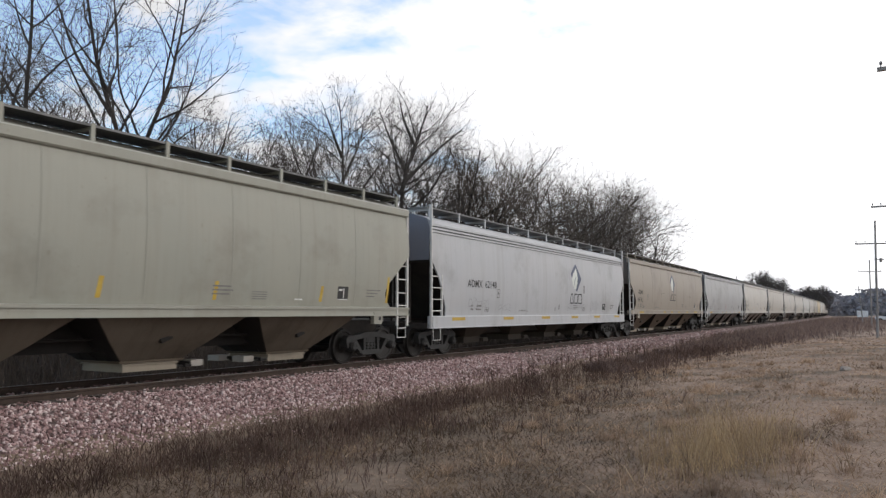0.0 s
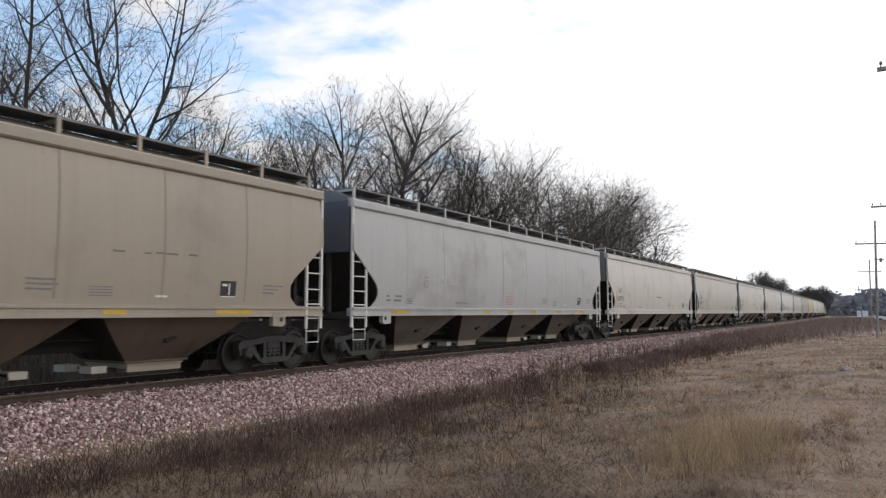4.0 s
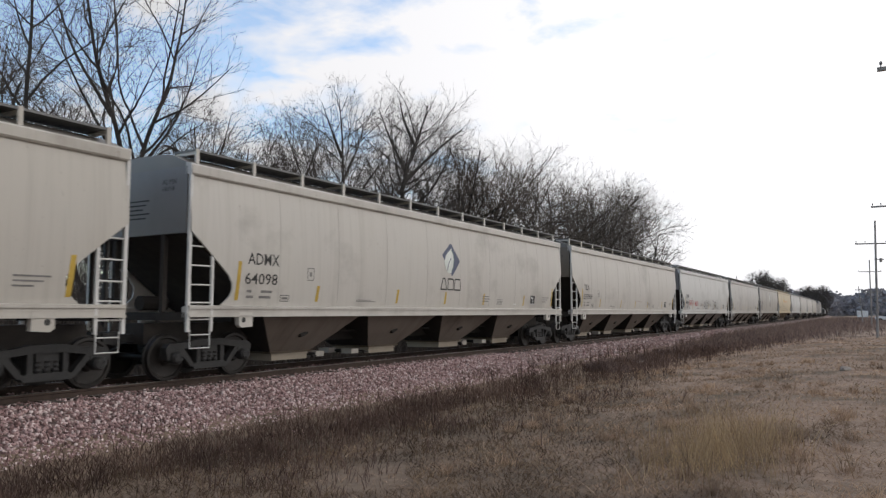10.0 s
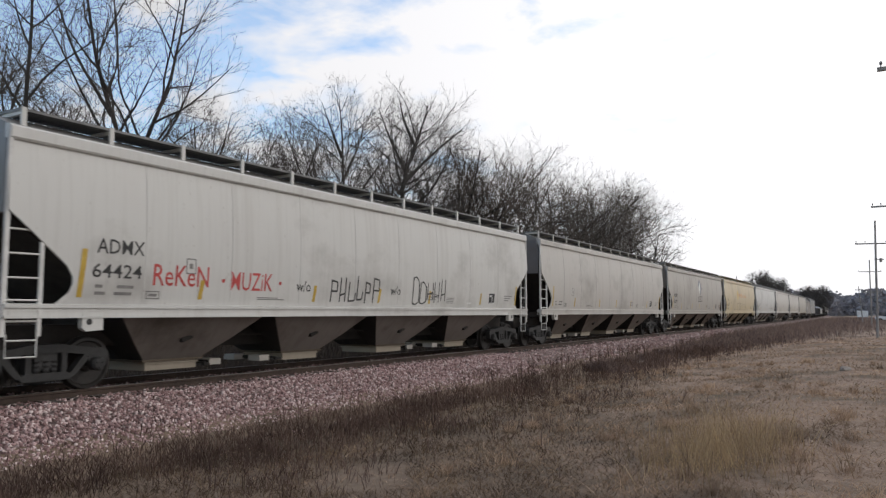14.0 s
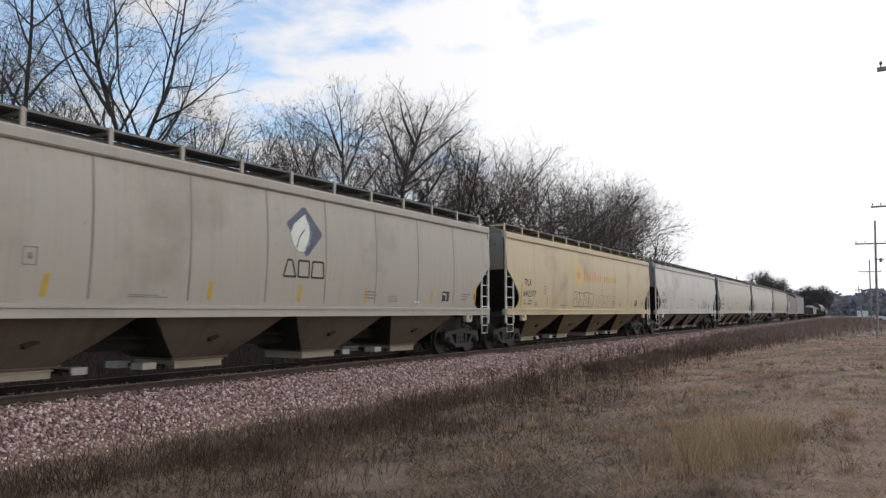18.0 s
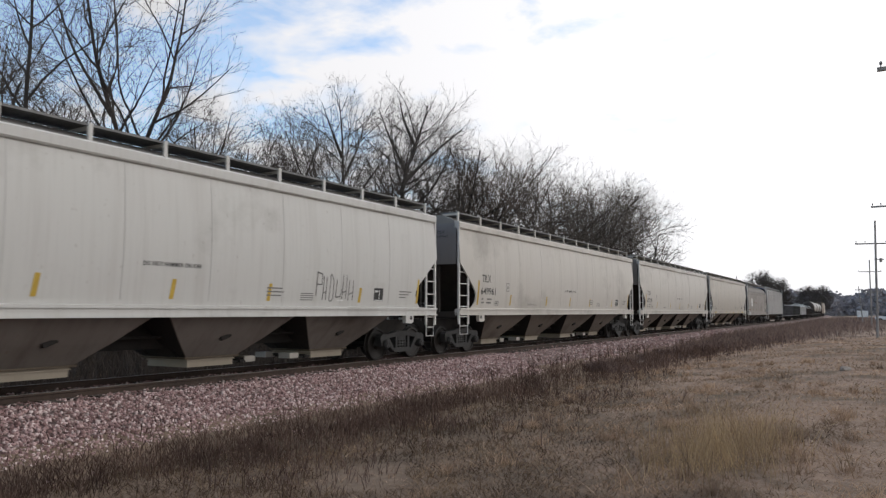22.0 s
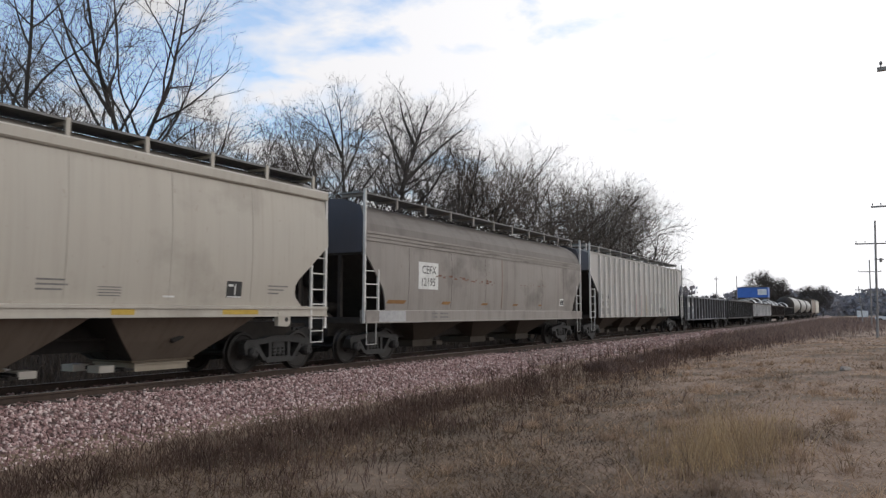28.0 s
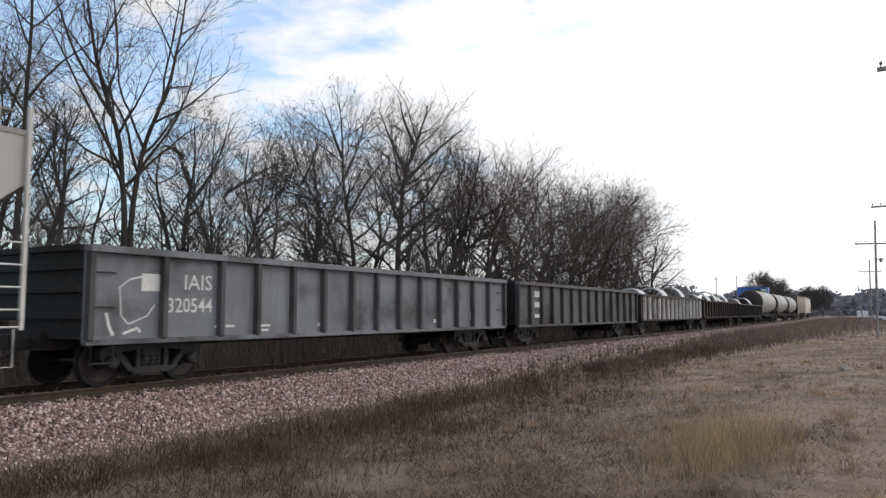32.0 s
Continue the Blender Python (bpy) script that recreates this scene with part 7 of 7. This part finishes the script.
def rock(x, y, size, seed, label):
    r = random.Random(seed)
    bm = bmesh.new()
    bmesh.ops.create_icosphere(bm, subdivisions=2, radius=size)
    for v in bm.verts:
        v.co *= r.uniform(0.8, 1.15)
        v.co.z *= 0.6
    me = bpy.data.meshes.new("rock")
    bm.to_mesh(me)
    bm.free()
    me.materials.append(ROCK)
    ob = tagged(new("rock", me), label, "rock")
    ob.location = (x, y, ground_z(x, y) + size * 0.25)


ROCK = simple("pale_rock", (0.20, 0.17, 0.14), (0.34, 0.30, 0.26), 0.85, 0, 8, 0.01)


rock(-8.8, 31.8, 0.24, 3, "dark rough boulder at the foot of the ballast")
rock(-0.85, 24.6, 0.16, 5, "pale weathered rock lying in the dead grass")


def build_ties():
    """Cross ties, each a part of the track's bed."""
    bed = bpy.data.objects["ballast_bed"]
    tie = Mesh().box(-1.3, 1.3, -0.115, 0.115, -0.32, -0.158)
    me = tie.done("tie", TIE_WOOD)
    r = random.Random(2)
    for i in range(150):
        x, y, a = on_track(-4 + 0.5 * i)
        part("tie", me, bed, pose(x + r.uniform(-0.03, 0.03), y + r.uniform(-0.02, 0.02), 0.028, 0, 0, math.degrees(a) + r.uniform(-0.6, 0.6)))


build_ties()


def motions():
    """The train rolls past; every wheelset turns with it."""
    for car, s in TRAIN:
        rows = []
        for k in range(33):
            t = 1.0 * k
            d = s - travelled(t)
            x, y, a = on_track(d)
            rows.append((t, pose(x, y, 0, 0, 0, math.degrees(a))))
        walk(car, rows)
    for ob, s in RIDING:
        rows = []
        for k in range(33):
            x, y, a = on_track(s - travelled(1.0 * k))
            rows.append((1.0 * k, pose(x, y, 0, 0, 0, math.degrees(a))))
        walk(ob, rows)
    first = WHEELS[0]
    walk(first, [(k / 15.0, Matrix.Rotation(travelled(k / 15.0) / 0.457, 4, "X")) for k in range(481)])
    roll = first.animation_data
    for w in WHEELS[1:]:
        w.rotation_mode = "QUATERNION"
        d = w.animation_data_create()
        d.action = roll.action
        d.action_slot = roll.action_slot


motions()
